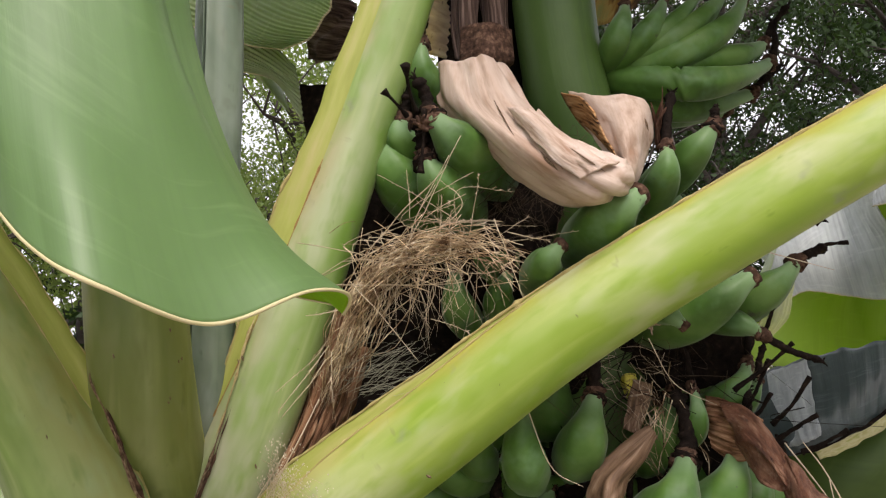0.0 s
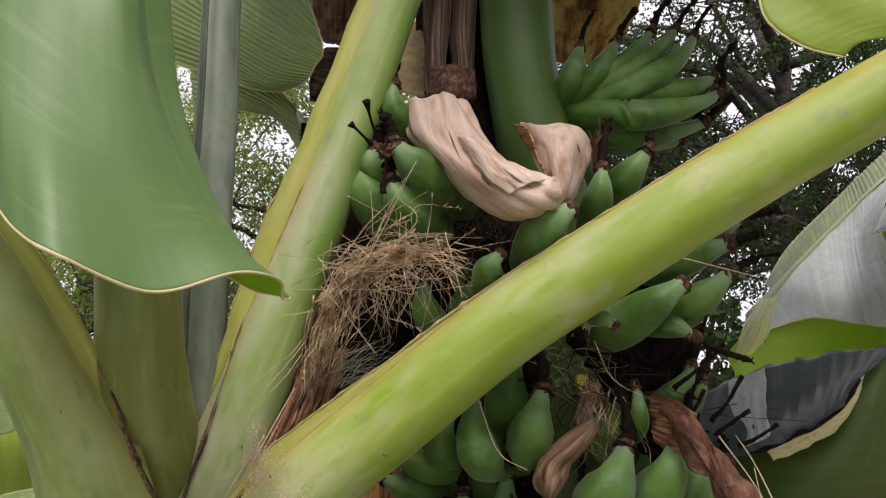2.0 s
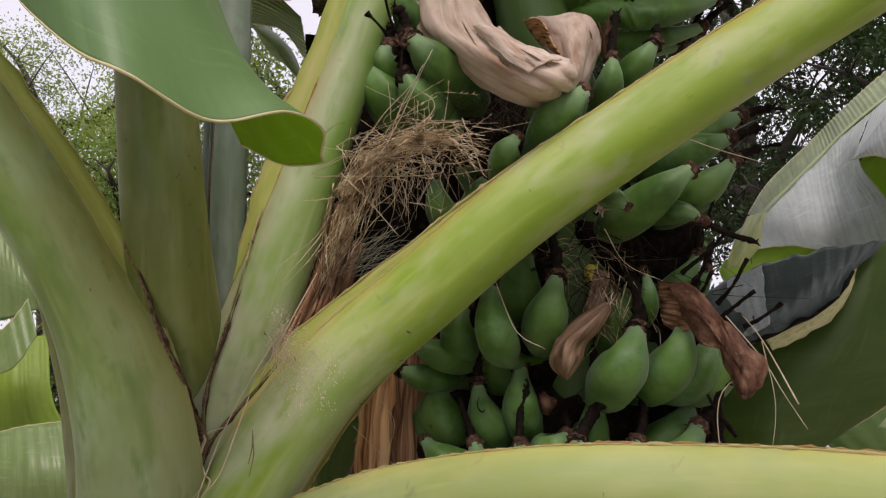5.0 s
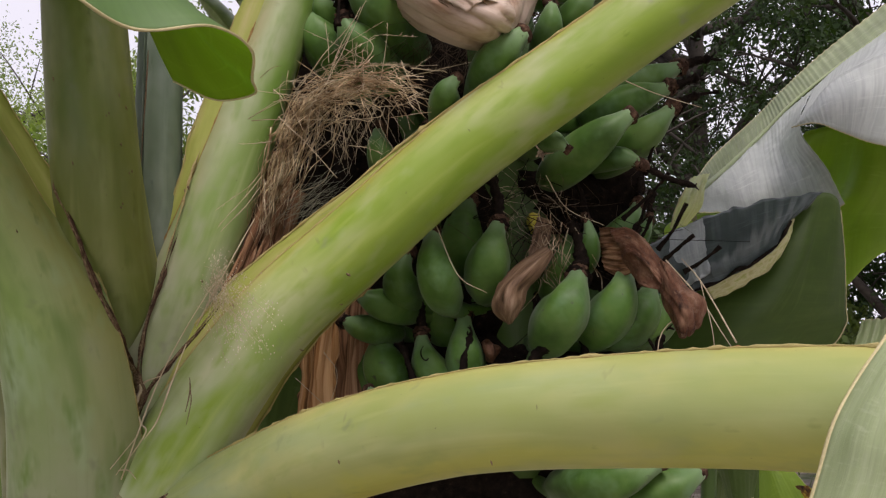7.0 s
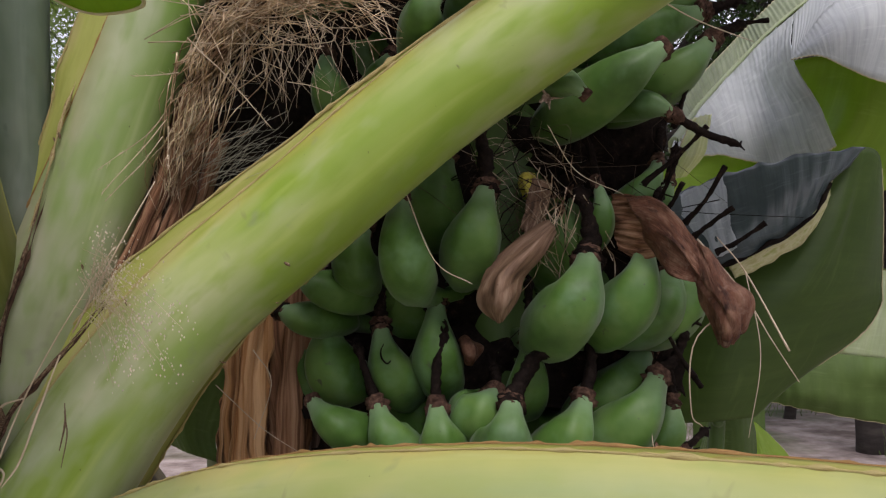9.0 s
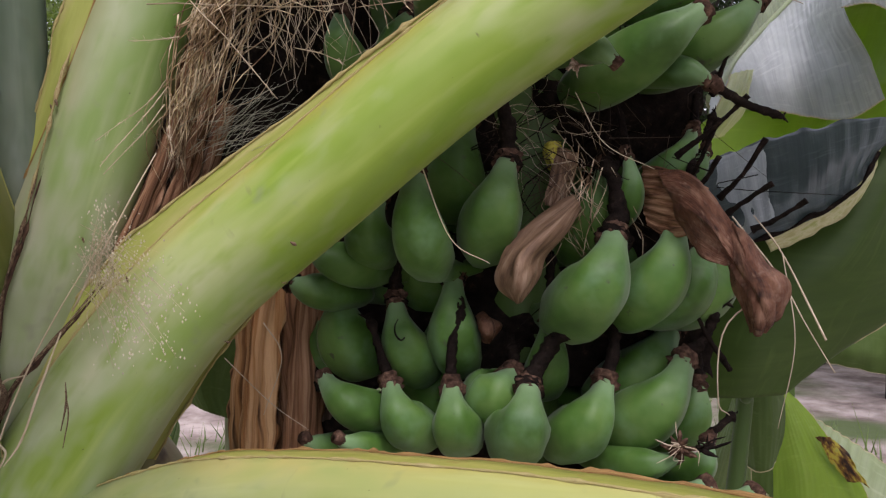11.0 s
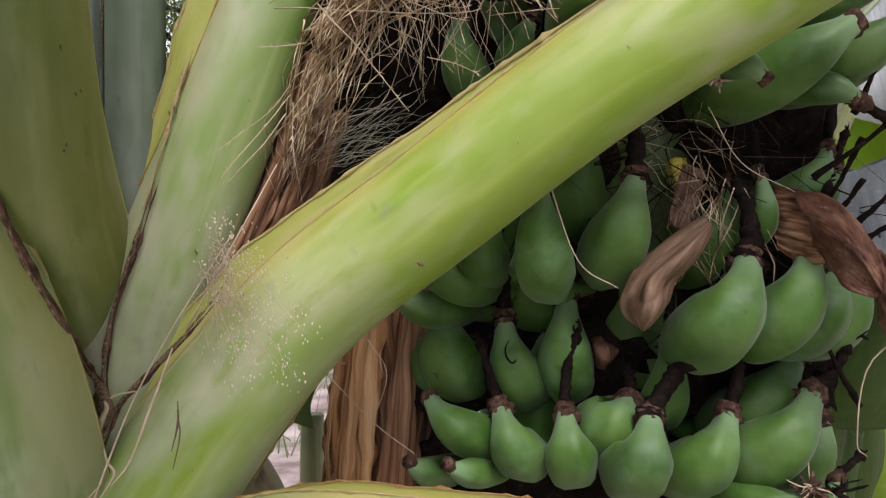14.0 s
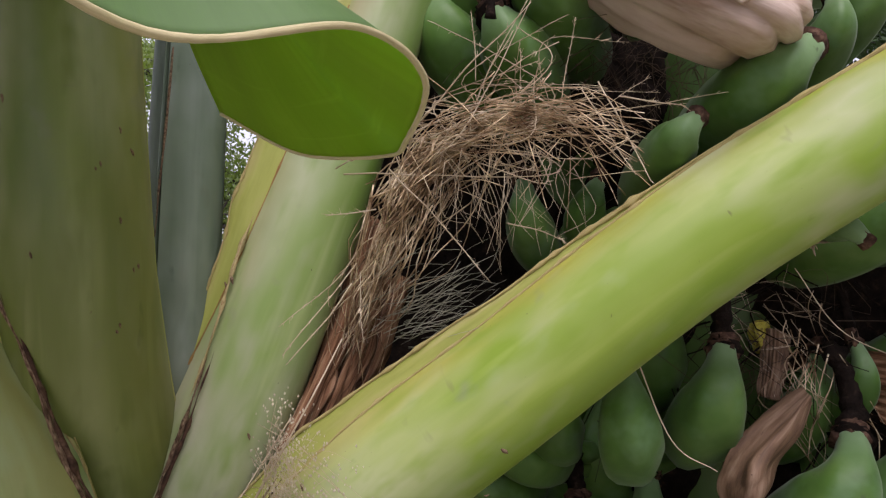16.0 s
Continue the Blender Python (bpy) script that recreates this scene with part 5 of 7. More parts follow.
sheet("blade", [[(-0.013, 0.760, 2.119), (-0.003, 0.750, 2.102), (0.003, 0.750, 2.090)], [(-0.034, 0.750, 2.082), (-0.015, 0.740, 2.071), (0.002, 0.740, 2.062)], [(-0.053, 0.750, 2.037), (-0.023, 0.740, 2.027), (0.002, 0.740, 2.020)]],
      M_PALEDRY, pale, "", nu=16, nv=60, thick=0.001, ripple=0.001, ribs=12, crumple=0.002, seed=15)
brown1 = thing("dry_bract", (0.137, 0.640, 1.665), "small brown papery bract among the fruit", "dry bract")
sheet("papery_sheet", [
    [(0.1597, 0.6680, 1.7076), (0.1618, 0.6620, 1.7057), (0.1662, 0.6680, 1.7009)],
    [(0.1356, 0.6600, 1.6934), (0.1433, 0.6480, 1.6894), (0.1538, 0.6580, 1.6849)],
    [(0.1181, 0.6550, 1.6774), (0.1272, 0.6400, 1.6740), (0.1405, 0.6540, 1.6703)],
    [(0.1104, 0.6550, 1.6638), (0.1221, 0.6360, 1.6618), (0.1372, 0.6550, 1.6575)],
    [(0.1117, 0.6570, 1.6511), (0.1213, 0.6420, 1.6508), (0.1324, 0.6570, 1.6471)],
    [(0.1220, 0.6600, 1.6424), (0.1240, 0.6570, 1.6417), (0.1264, 0.6600, 1.6415)]],
      M_SPATHE_BROWN, brown1, "", nu=40, nv=60, thick=0.0006, crumple=0.0012, folds=(0.0026, 2.6, 1.2), along="u", rough_edge=0.0012, seed=17)
sheet("ribbed_base", [
    [(0.1542, 0.7120, 1.7402), (0.1611, 0.7060, 1.7415), (0.1697, 0.7100, 1.7382)],
    [(0.1509, 0.7060, 1.7241), (0.1572, 0.7000, 1.7210), (0.1660, 0.7060, 1.7184)],
    [(0.1453, 0.6980, 1.7032), (0.1500, 0.6920, 1.7002), (0.1575, 0.6960, 1.7001)]],
      M_SPATHE_BROWN, brown1, "pale ribbed base of the bract", nu=60, nv=30, thick=0.0006, ripple=0.0012, ribs=9, crumple=0.001, along="u", rough_edge=0.002, seed=18)
brown2 = thing("dry_bract", (0.261, 0.640, 1.672), "large crumpled brown bract draped over the fruit", "dry bract")
sheet("ridged_sheet", [
    [(0.2121, 0.7020, 1.7290), (0.2121, 0.7000, 1.7085), (0.2131, 0.6940, 1.6893)],
    [(0.2224, 0.6920, 1.7272), (0.2201, 0.6850, 1.7075), (0.2207, 0.6840, 1.6838)],
    [(0.2335, 0.6820, 1.7230), (0.2286, 0.6720, 1.7047), (0.2273, 0.6740, 1.6835)],
    [(0.2454, 0.6700, 1.7153), (0.2372, 0.6600, 1.7001), (0.2332, 0.6640, 1.6843)]],
      M_FIBROUS, brown2, "reddish ridged inner face", nu=60, nv=60, thick=0.0006, crumple=0.0012, ripple=0.0009, ribs=9, folds=(0.002, 2, 1), along="u", rough_edge=0.002, seed=20)
sheet("papery_hood", [
    [(0.2190, 0.6900, 1.7258), (0.2204, 0.6760, 1.7108), (0.2293, 0.6700, 1.6883)],
    [(0.2317, 0.6760, 1.7252), (0.2287, 0.6550, 1.7043), (0.2319, 0.6520, 1.6750)],
    [(0.2413, 0.6580, 1.7139), (0.2380, 0.6380, 1.6915), (0.2397, 0.6420, 1.6690)],
    [(0.2513, 0.6480, 1.6964), (0.2464, 0.6330, 1.6805), (0.2479, 0.6380, 1.6668)],
    [(0.2586, 0.6420, 1.6824), (0.2532, 0.6340, 1.6725), (0.2520, 0.6370, 1.6653)]],
      M_BRACT, brown2, "", nu=50, nv=60, thick=0.0006, crumple=0.0016, folds=(0.003, 2.2, 1.4), along="u", rough_edge=0.0015, seed=19)
sheet("papery_tail", [
    [(0.2498, 0.6480, 1.6956), (0.2531, 0.6360, 1.6877), (0.2642, 0.6450, 1.6799)],
    [(0.2521, 0.6410, 1.6704), (0.2552, 0.6240, 1.6710), (0.2739, 0.6400, 1.6644)],
    [(0.2565, 0.6400, 1.6514), (0.2605, 0.6180, 1.6555), (0.2856, 0.6380, 1.6548)],
    [(0.2600, 0.6400, 1.6354), (0.2631, 0.6200, 1.6386), (0.2814, 0.6380, 1.6345)],
    [(0.2635, 0.6400, 1.6252), (0.2647, 0.6300, 1.6266), (0.2739, 0.6380, 1.6303)]],
      M_BRACT, brown2, "", nu=44, nv=60, thick=0.0006, crumple=0.0016, folds=(0.0036, 2.6, 1.6), along="u", rough_edge=0.002, seed=21)
fibre = thing("fibrous_sheath", (-0.052, 0.740, 1.575), "orange-brown fibrous dead sheath below the stalk", "dry leaf sheath")
for k, (x0, x1, yy) in enumerate(((-0.082, -0.052, 0.748), (-0.079, -0.046, 0.730), (-0.047, -0.014, 0.744), (-0.066, 0.02, 0.766))):
    sheet("fibrous_strip", [[(x0 + 0.01 * u + 0.004 * k, yy + 0.012, z), ((x0 + x1) / 2 + 0.01 * u, yy - 0.006, z), (x1 + 0.01 * u, yy + 0.01, z)] for u, z in ((1.0, 1.68), (0.6, 1.62), (0.2, 1.55), (-0.1, 1.48), (-0.3, 1.36), (-0.4, 1.2))],
          M_FIBROUS if k in (0, 2) else M_SHEATH if k == 3 else M_ORANGE, fibre, "", nu=36, nv=60, thick=0.0015, crumple=0.004, folds=(0.011, 2.4, 1.3), along="u", rough_edge=0.006, seed=60 + k)
fibre2 = thing("fibrous_sheath", (-0.095, 0.680, 1.718), "torn red-brown sheath under the straw", "dry leaf sheath")
for k, (dx, dy, cut) in enumerate(((-0.004, 0.0, 0.0), (0.005, 0.008, 0.012), (0.013, 0.016, 0.03))):
    sheet("fibrous_strip", [[(x + dx - 0.006, y + 0.008 + dy, z - cut * f), (x + dx, y - 0.004 + dy, z - cut * f), (x + dx + 0.007, y + 0.005 + dy, z - cut * f)] for x, y, z, f in ((-0.076, 0.662, 1.795, 1.0), (-0.087, 0.656, 1.742, 0.7), (-0.099, 0.646, 1.703, 0.4), (-0.113, 0.642, 1.668, 0.0))],
          M_FIBROUS, fibre2, "", nu=24, nv=50, thick=0.001, crumple=0.0016, folds=(0.003, 3, 2), along="u", rough_edge=0.003, seed=23 + 3 * k)



# ---------------------------------------------------------------- straw nest, grass stems, seed head
def strands(name, lines, mat, radius, parent=None, label="", n=12, seg=3, fuzz=0, kink=0.0):
    """Many thin stems in one mesh; fuzz: little spikelets along each stem."""
    verts, faces, uvs = [], [], []
    rnd = random.Random(len(lines))
    for pts in lines:
        ln = smooth_line(pts, n)
        if kink:
            o = Vector((rnd.uniform(0, 90), rnd.uniform(0, 90), 0))
            ln = np.array([p + np.array(noise.noise_vector(Vector(p * 45) + o)) * kink for p in ln])
        rr = radius * rnd.uniform(0.6, 1.3)
        v, f, u = tube_data(ln, np.linspace(rr, rr * 0.5, n + 1), seg, start=len(verts))
        verts += v
        faces += f
        uvs += u
        for _ in range(fuzz):
            i = rnd.randrange(n // 3, n)
            p = ln[i] + (ln[i + 1] - ln[i]) * rnd.random()
            q = p + unit(unit(ln[i + 1] - ln[i]) + 0.8 * np.array([rnd.uniform(-1, 1) for _ in range(3)])) * rnd.uniform(0.002, 0.005)
            w = np.array([rnd.uniform(-1, 1) for _ in range(3)]) * 0.0005
            k = len(verts)
            verts += [p, q, p + w]
            uvs += [(0, 0)] * 3
            faces.append((k, k + 1, k + 2))
    ob = mesh_object(name, verts, faces, mat, None, label, uvs)
    if len(lines) > 1:
        tagged(ob, kind="stuff")
    return under(ob, parent) if parent else ob


def scatter(rnd, p, s):
    return np.array(p) + np.array([rnd.gauss(0, s[0]), rnd.gauss(0, s[1]), rnd.gauss(0, s[2])])


rnd = random.Random(7)
nest = thing("straw_nest", (-0.028, 0.660, 1.787), "abandoned nest of tangled dry straw behind the leaf stalk", "nest")
CROWN, SHOULDER, FLANK, SKIRT = (-0.048, 0.612, 1.826), (-0.064, 0.614, 1.804), (-0.075, 0.622, 1.776), (-0.085, 0.636, 1.750)
lines = []
for _ in range(84):
    inner = abs(rnd.gauss(0, 1)) * np.array((0.013, 0.004, 0.0))
    wild = (0.006, 0.008, 0.006)
    a, b, c, d = (scatter(rnd, np.array(p) + inner * k, wild) for p, k in ((CROWN, 1.3), (SHOULDER, 1.3), (FLANK, 1.1), (SKIRT, 0.9)))
    e = scatter(rnd, np.array((-0.094, 0.652, 1.724)) + inner * 0.8, (0.004, 0.006, 0.010))
    k = rnd.random()
    lines.append([a, b, c, d, e] if k < 0.45 else [b, c, d] if k < 0.6 else [b, c, d, e] if k < 0.8 else [a, b, c, d])
strands("woven_straw", lines, M_STRAW, 0.0005, nest, "", n=16, kink=0.0022)
lines = []
for _ in range(95):
    wild = (0.008, 0.009, 0.006)
    a = scatter(rnd, (-0.062, 0.618, 1.800), wild)
    b = scatter(rnd, (-0.040, 0.612, 1.826), wild)
    c = scatter(rnd, (-0.010, 0.606, 1.838), wild)
    d = scatter(rnd, (0.024, 0.600, 1.838), (0.010, 0.009, 0.007))
    e = scatter(rnd, (0.050, 0.584, 1.816), (0.006, 0.008, 0.010))
    k = rnd.random()
    lines.append([a, b, c] if k < 0.3 else [b, c, d] if k < 0.55 else [c, d, e] if k < 0.75 else [a, b, c, d])
strands("roof_straw", lines, M_STRAW, 0.0004, nest, "", n=14, kink=0.0022)
lines = []
for _ in range(85):
    m = scatter(rnd, (-0.004, 0.604, 1.828), (0.028, 0.009, 0.011))
    h = np.array((rnd.uniform(-1, 1), rnd.uniform(-0.25, 0.25), rnd.uniform(-0.9, 0.45))) * rnd.uniform(0.012, 0.034)
    lines.append([m - h, m + np.array((0, -0.002, 0.002)), m + h])
strands("loose_straw", lines, M_STRAW, 0.00034, nest, "", n=8, kink=0.0012)
lines = []
for _ in range(48):
    a = scatter(rnd, (-0.012, 0.612, 1.822), (0.022, 0.008, 0.006))
    lines.append([a, a + np.array((rnd.uniform(-0.006, 0.012), rnd.uniform(-0.004, 0.004), rnd.uniform(-0.025, -0.012))), a + np.array((rnd.uniform(-0.012, 0.022), rnd.uniform(-0.006, 0.006), rnd.uniform(-0.055, -0.03)))])
strands("hanging_straw", lines, M_STRAWPALE, 0.00022, nest, "", n=9, kink=0.002)
lines = []
for _ in range(70):
    a = scatter(rnd, (-0.058, 0.642, 1.736), (0.012, 0.008, 0.012))
    lines.append([a, a + np.array((rnd.uniform(0.008, 0.02), rnd.uniform(-0.012, 0.0), rnd.uniform(0.0, 0.012))), a + np.array((rnd.uniform(0.02, 0.045), rnd.uniform(-0.02, -0.004), rnd.uniform(0.004, 0.026)))])
strands("pale_fibre", lines, M_PALEFIBRE, 0.00022, nest, "", n=8, kink=0.002)
lines = [[scatter(rnd, (-0.05, 0.606, 1.815), (0.03, 0.006, 0.012)), scatter(rnd, (-0.01, 0.602, 1.832), (0.03, 0.006, 0.012)), scatter(rnd, (0.022, 0.600, 1.838), (0.035, 0.008, 0.018))] for _ in range(22)]
lines += [[scatter(rnd, (-0.006, 0.606, 1.842), (0.02, 0.006, 0.006)), scatter(rnd, (0.000, 0.602, 1.856), (0.022, 0.006, 0.008)), scatter(rnd, (0.008, 0.598, 1.872), (0.028, 0.006, 0.012))] for _ in range(14)]
lines += [[(-0.0643, 0.600, 1.8108), (-0.039, 0.593, 1.785), (-0.0141, 0.590, 1.7563)], [(-0.0505, 0.610, 1.8368), (-0.024, 0.597, 1.864), (0.0024, 0.585, 1.8904)], [(-0.0151, 0.600, 1.8258), (0.039, 0.589, 1.838), (0.0939, 0.580, 1.8463)],
          [(0.037, 0.600, 1.8567), (0.046, 0.582, 1.829), (0.0552, 0.565, 1.8005)], [(0.030, 0.600, 1.8520), (0.040, 0.584, 1.826), (0.0500, 0.570, 1.8035)], [(-0.070, 0.604, 1.791), (-0.0773, 0.600, 1.7895), (-0.092, 0.590, 1.7857)], [(-0.080, 0.616, 1.770), (-0.0911, 0.610, 1.7545), (-0.1126, 0.595, 1.7332)],
          [(-0.080, 0.616, 1.765), (-0.0909, 0.610, 1.749), (-0.1105, 0.595, 1.7193)], [(-0.082, 0.616, 1.756), (-0.092, 0.606, 1.738), (-0.1085, 0.595, 1.7150)], [(-0.0774, 0.610, 1.7604), (-0.076, 0.604, 1.742), (-0.0734, 0.600, 1.7257)], [(-0.0226, 0.600, 1.8558), (-0.024, 0.600, 1.872), (-0.0261, 0.600, 1.891)],
          [(0.0165, 0.590, 1.8727), (0.002, 0.588, 1.865), (-0.0118, 0.590, 1.8553)], [(0.0462, 0.590, 1.8463), (0.060, 0.584, 1.8425), (0.0743, 0.580, 1.8392)], [(-0.0016, 0.600, 1.8446), (-0.022, 0.594, 1.837), (-0.0455, 0.600, 1.8267)], [(-0.0062, 0.600, 1.7854), (0.007, 0.593, 1.782), (0.0197, 0.590, 1.7761)]]
strands("grass_flower_stem", lines, M_STRAWPALE, 0.00042, nest, "pale grass stems with spikelets", n=14, fuzz=26, kink=0.0012)
lines = []
for _ in range(85):
    a = scatter(rnd, (0.157, 0.700, 1.744), (0.045, 0.014, 0.03))
    lines.append([a, a + np.array([rnd.uniform(-0.03, 0.03), rnd.uniform(-0.01, 0.01), rnd.uniform(-0.03, 0.02)]), a + np.array([rnd.uniform(-0.06, 0.06), rnd.uniform(-0.02, 0.02), rnd.uniform(-0.07, 0.03)])])
litter = thing("dry_litter", (0.159, 0.720, 1.762), "dry fibres caught between the fruit rows, many darkened for shade", "plant litter", kind="stuff")
strands("dry_fibre", lines[:30], M_BLACK, 0.0006, litter, "", n=6)
strands("dry_fibre", lines[30:], M_SHADED_FIBRE, 0.0003, litter, "", n=6)
lines = []
for _ in range(150):
    a = scatter(rnd, (0.063, 0.660, 1.893), (0.04, 0.014, 0.02))
    lines.append([a, a + np.array([rnd.uniform(-0.02, 0.02), rnd.uniform(-0.01, 0.01), rnd.uniform(-0.02, 0.02)]), a + np.array([rnd.uniform(-0.04, 0.04), rnd.uniform(-0.02, 0.02), rnd.uniform(-0.05, 0.02)])])
strands("dry_fibre", lines, M_SHADED_FIBRE, 0.0003, litter, "", n=6)
# black lumps that stand in for the shade in the gaps between rows
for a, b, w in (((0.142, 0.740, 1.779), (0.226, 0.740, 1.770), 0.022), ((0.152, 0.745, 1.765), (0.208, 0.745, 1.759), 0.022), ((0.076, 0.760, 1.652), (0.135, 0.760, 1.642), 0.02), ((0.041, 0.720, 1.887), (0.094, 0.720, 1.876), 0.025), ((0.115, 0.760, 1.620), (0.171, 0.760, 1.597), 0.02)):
    under(tube("bract_remnant", [a, (np.array(a) + np.array(b)) / 2 + np.array((0, -0.006, 0.004)), b], [w * 0.6, w, w * 0.5], M_BLACK, None, "dark lump standing in for shade between rows", seg=14, n=30, wobble=0.7), bunch)

# black crumpled sheets, put in as the deep shade between and below rows
shade_fill = thing("gap_shade", (0.179, 0.745, 1.784), "black sheets standing in for the deep shade between the fruit rows", "dead bract")
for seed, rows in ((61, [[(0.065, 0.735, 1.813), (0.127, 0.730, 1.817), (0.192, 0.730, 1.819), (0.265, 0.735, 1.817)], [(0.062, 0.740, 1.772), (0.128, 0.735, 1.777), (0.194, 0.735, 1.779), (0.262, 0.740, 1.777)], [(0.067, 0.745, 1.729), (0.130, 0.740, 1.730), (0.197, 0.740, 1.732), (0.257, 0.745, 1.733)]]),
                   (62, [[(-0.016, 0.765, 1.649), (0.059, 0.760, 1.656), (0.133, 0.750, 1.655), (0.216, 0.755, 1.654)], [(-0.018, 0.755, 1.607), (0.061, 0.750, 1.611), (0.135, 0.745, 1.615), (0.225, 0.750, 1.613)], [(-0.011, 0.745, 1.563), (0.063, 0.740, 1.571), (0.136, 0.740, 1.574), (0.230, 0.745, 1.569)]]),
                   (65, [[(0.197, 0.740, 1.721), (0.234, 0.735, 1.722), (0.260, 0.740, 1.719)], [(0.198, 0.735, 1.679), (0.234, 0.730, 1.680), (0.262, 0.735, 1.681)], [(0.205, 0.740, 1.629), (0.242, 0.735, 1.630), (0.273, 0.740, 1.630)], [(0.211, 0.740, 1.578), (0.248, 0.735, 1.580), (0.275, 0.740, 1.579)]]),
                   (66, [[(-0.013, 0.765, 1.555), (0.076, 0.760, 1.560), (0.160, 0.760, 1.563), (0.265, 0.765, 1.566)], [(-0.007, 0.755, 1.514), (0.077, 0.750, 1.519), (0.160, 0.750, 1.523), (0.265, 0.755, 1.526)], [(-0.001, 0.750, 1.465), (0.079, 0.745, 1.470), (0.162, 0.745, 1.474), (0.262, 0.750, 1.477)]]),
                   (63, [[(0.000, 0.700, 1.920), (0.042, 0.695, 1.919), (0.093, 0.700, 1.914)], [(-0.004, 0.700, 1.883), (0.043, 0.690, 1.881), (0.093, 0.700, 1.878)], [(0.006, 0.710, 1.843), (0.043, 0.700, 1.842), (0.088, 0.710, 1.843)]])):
    sheet("bract_sheet", rows, M_BLACK, shade_fill, "", nu=50, nv=30, thick=0.001, crumple=0.006, folds=(0.006, 3, 3), rough_edge=0.006, seed=seed)
lines = []
for _ in range(46):
    a = scatter(rnd, (0.170, 0.690, 1.718), (0.012, 0.006, 0.016))
    lines.append([a, a + np.array((rnd.uniform(-0.012, 0.012), rnd.uniform(-0.006, 0.006), rnd.uniform(-0.02, -0.008))), a + np.array((rnd.uniform(-0.02, 0.02), rnd.uniform(-0.01, 0.006), rnd.uniform(-0.045, -0.02)))])
strands("straw", lines, M_STRAW, 0.00045, litter, "", n=7)

lines = []
for _ in range(30):
    a = scatter(rnd, (0.138, 0.695, 1.757), (0.018, 0.008, 0.012))
    lines.append([a, a + np.array((rnd.uniform(-0.012, 0.02), rnd.uniform(-0.008, 0.004), rnd.uniform(-0.015, 0.006))), a + np.array((rnd.uniform(-0.01, 0.04), rnd.uniform(-0.01, 0.006), rnd.uniform(-0.035, 0.006)))])
strands("straw", lines, M_STRAWPALE, 0.00024, litter, "", n=8, kink=0.004)
petal = thing("yellow_petal", (0.153, 0.715, 1.739), "small yellow withered petal caught in the straw", "petal")
sheet("petal_blade", [[(0.148, 0.715, 1.745), (0.151, 0.710, 1.746), (0.158, 0.715, 1.745)], [(0.147, 0.715, 1.739), (0.151, 0.708, 1.738), (0.159, 0.715, 1.740)], [(0.152, 0.715, 1.728), (0.154, 0.710, 1.727), (0.158, 0.715, 1.730)]], M_YELLOW, petal, "", nu=12, nv=12, thick=0.0006, crumple=0.002, rough_edge=0.002, seed=68)

panicle = thing("grass_seed_head", (-0.100, 0.600, 1.666), "airy pale grass seed head resting on the stalk", "grass seed head")
root = np.array((-0.130, 0.600, 1.635))
lines, seeds = [[root, (-0.115, 0.598, 1.667), (-0.101, 0.600, 1.701)], [root, (-0.106, 0.600, 1.661), (-0.098, 0.610, 1.692)]], []
for _ in range(88):
    tip = scatter(rnd, (-0.085, 0.578, 1.645), (0.013, 0.005, 0.015)) if rnd.random() < 0.52 else scatter(rnd, (-0.106, 0.604, 1.675), (0.008, 0.004, 0.016))
    st = scatter(rnd, (-0.111, 0.595, 1.661), (0.006, 0.002, 0.012))
    lines.append([st, (st + tip) / 2 + np.array((0, -0.003, 0.004)), tip])
    for _ in range(8):
        seeds.append(tip + np.array([rnd.gauss(0, 0.0036) for _ in range(3)]))
strands("seed_stem", lines, M_STRAWPALE, 0.00018, panicle, "", n=5)
sv, sf = [], []
for s in seeds:
    k = len(sv)
    r = rnd.uniform(0.0003, 0.0006)
    sv += [s + np.array(o) * r for o in ((1, 0, 0), (-1, 0, 0), (0, 1, 0), (0, -1, 0), (0, 0, 1.6), (0, 0, -1.6))]
    sf += [(k + a, k + b, k + c) for a, b, c in ((0, 2, 4), (2, 1, 4), (1, 3, 4), (3, 0, 4), (2, 0, 5), (1, 2, 5), (3, 1, 5), (0, 3, 5))]
tagged(under(mesh_object("seed", sv, sf, M_SEED, None, "", [(0, 0)] * len(sv), smooth=False), panicle), kind="stuff")

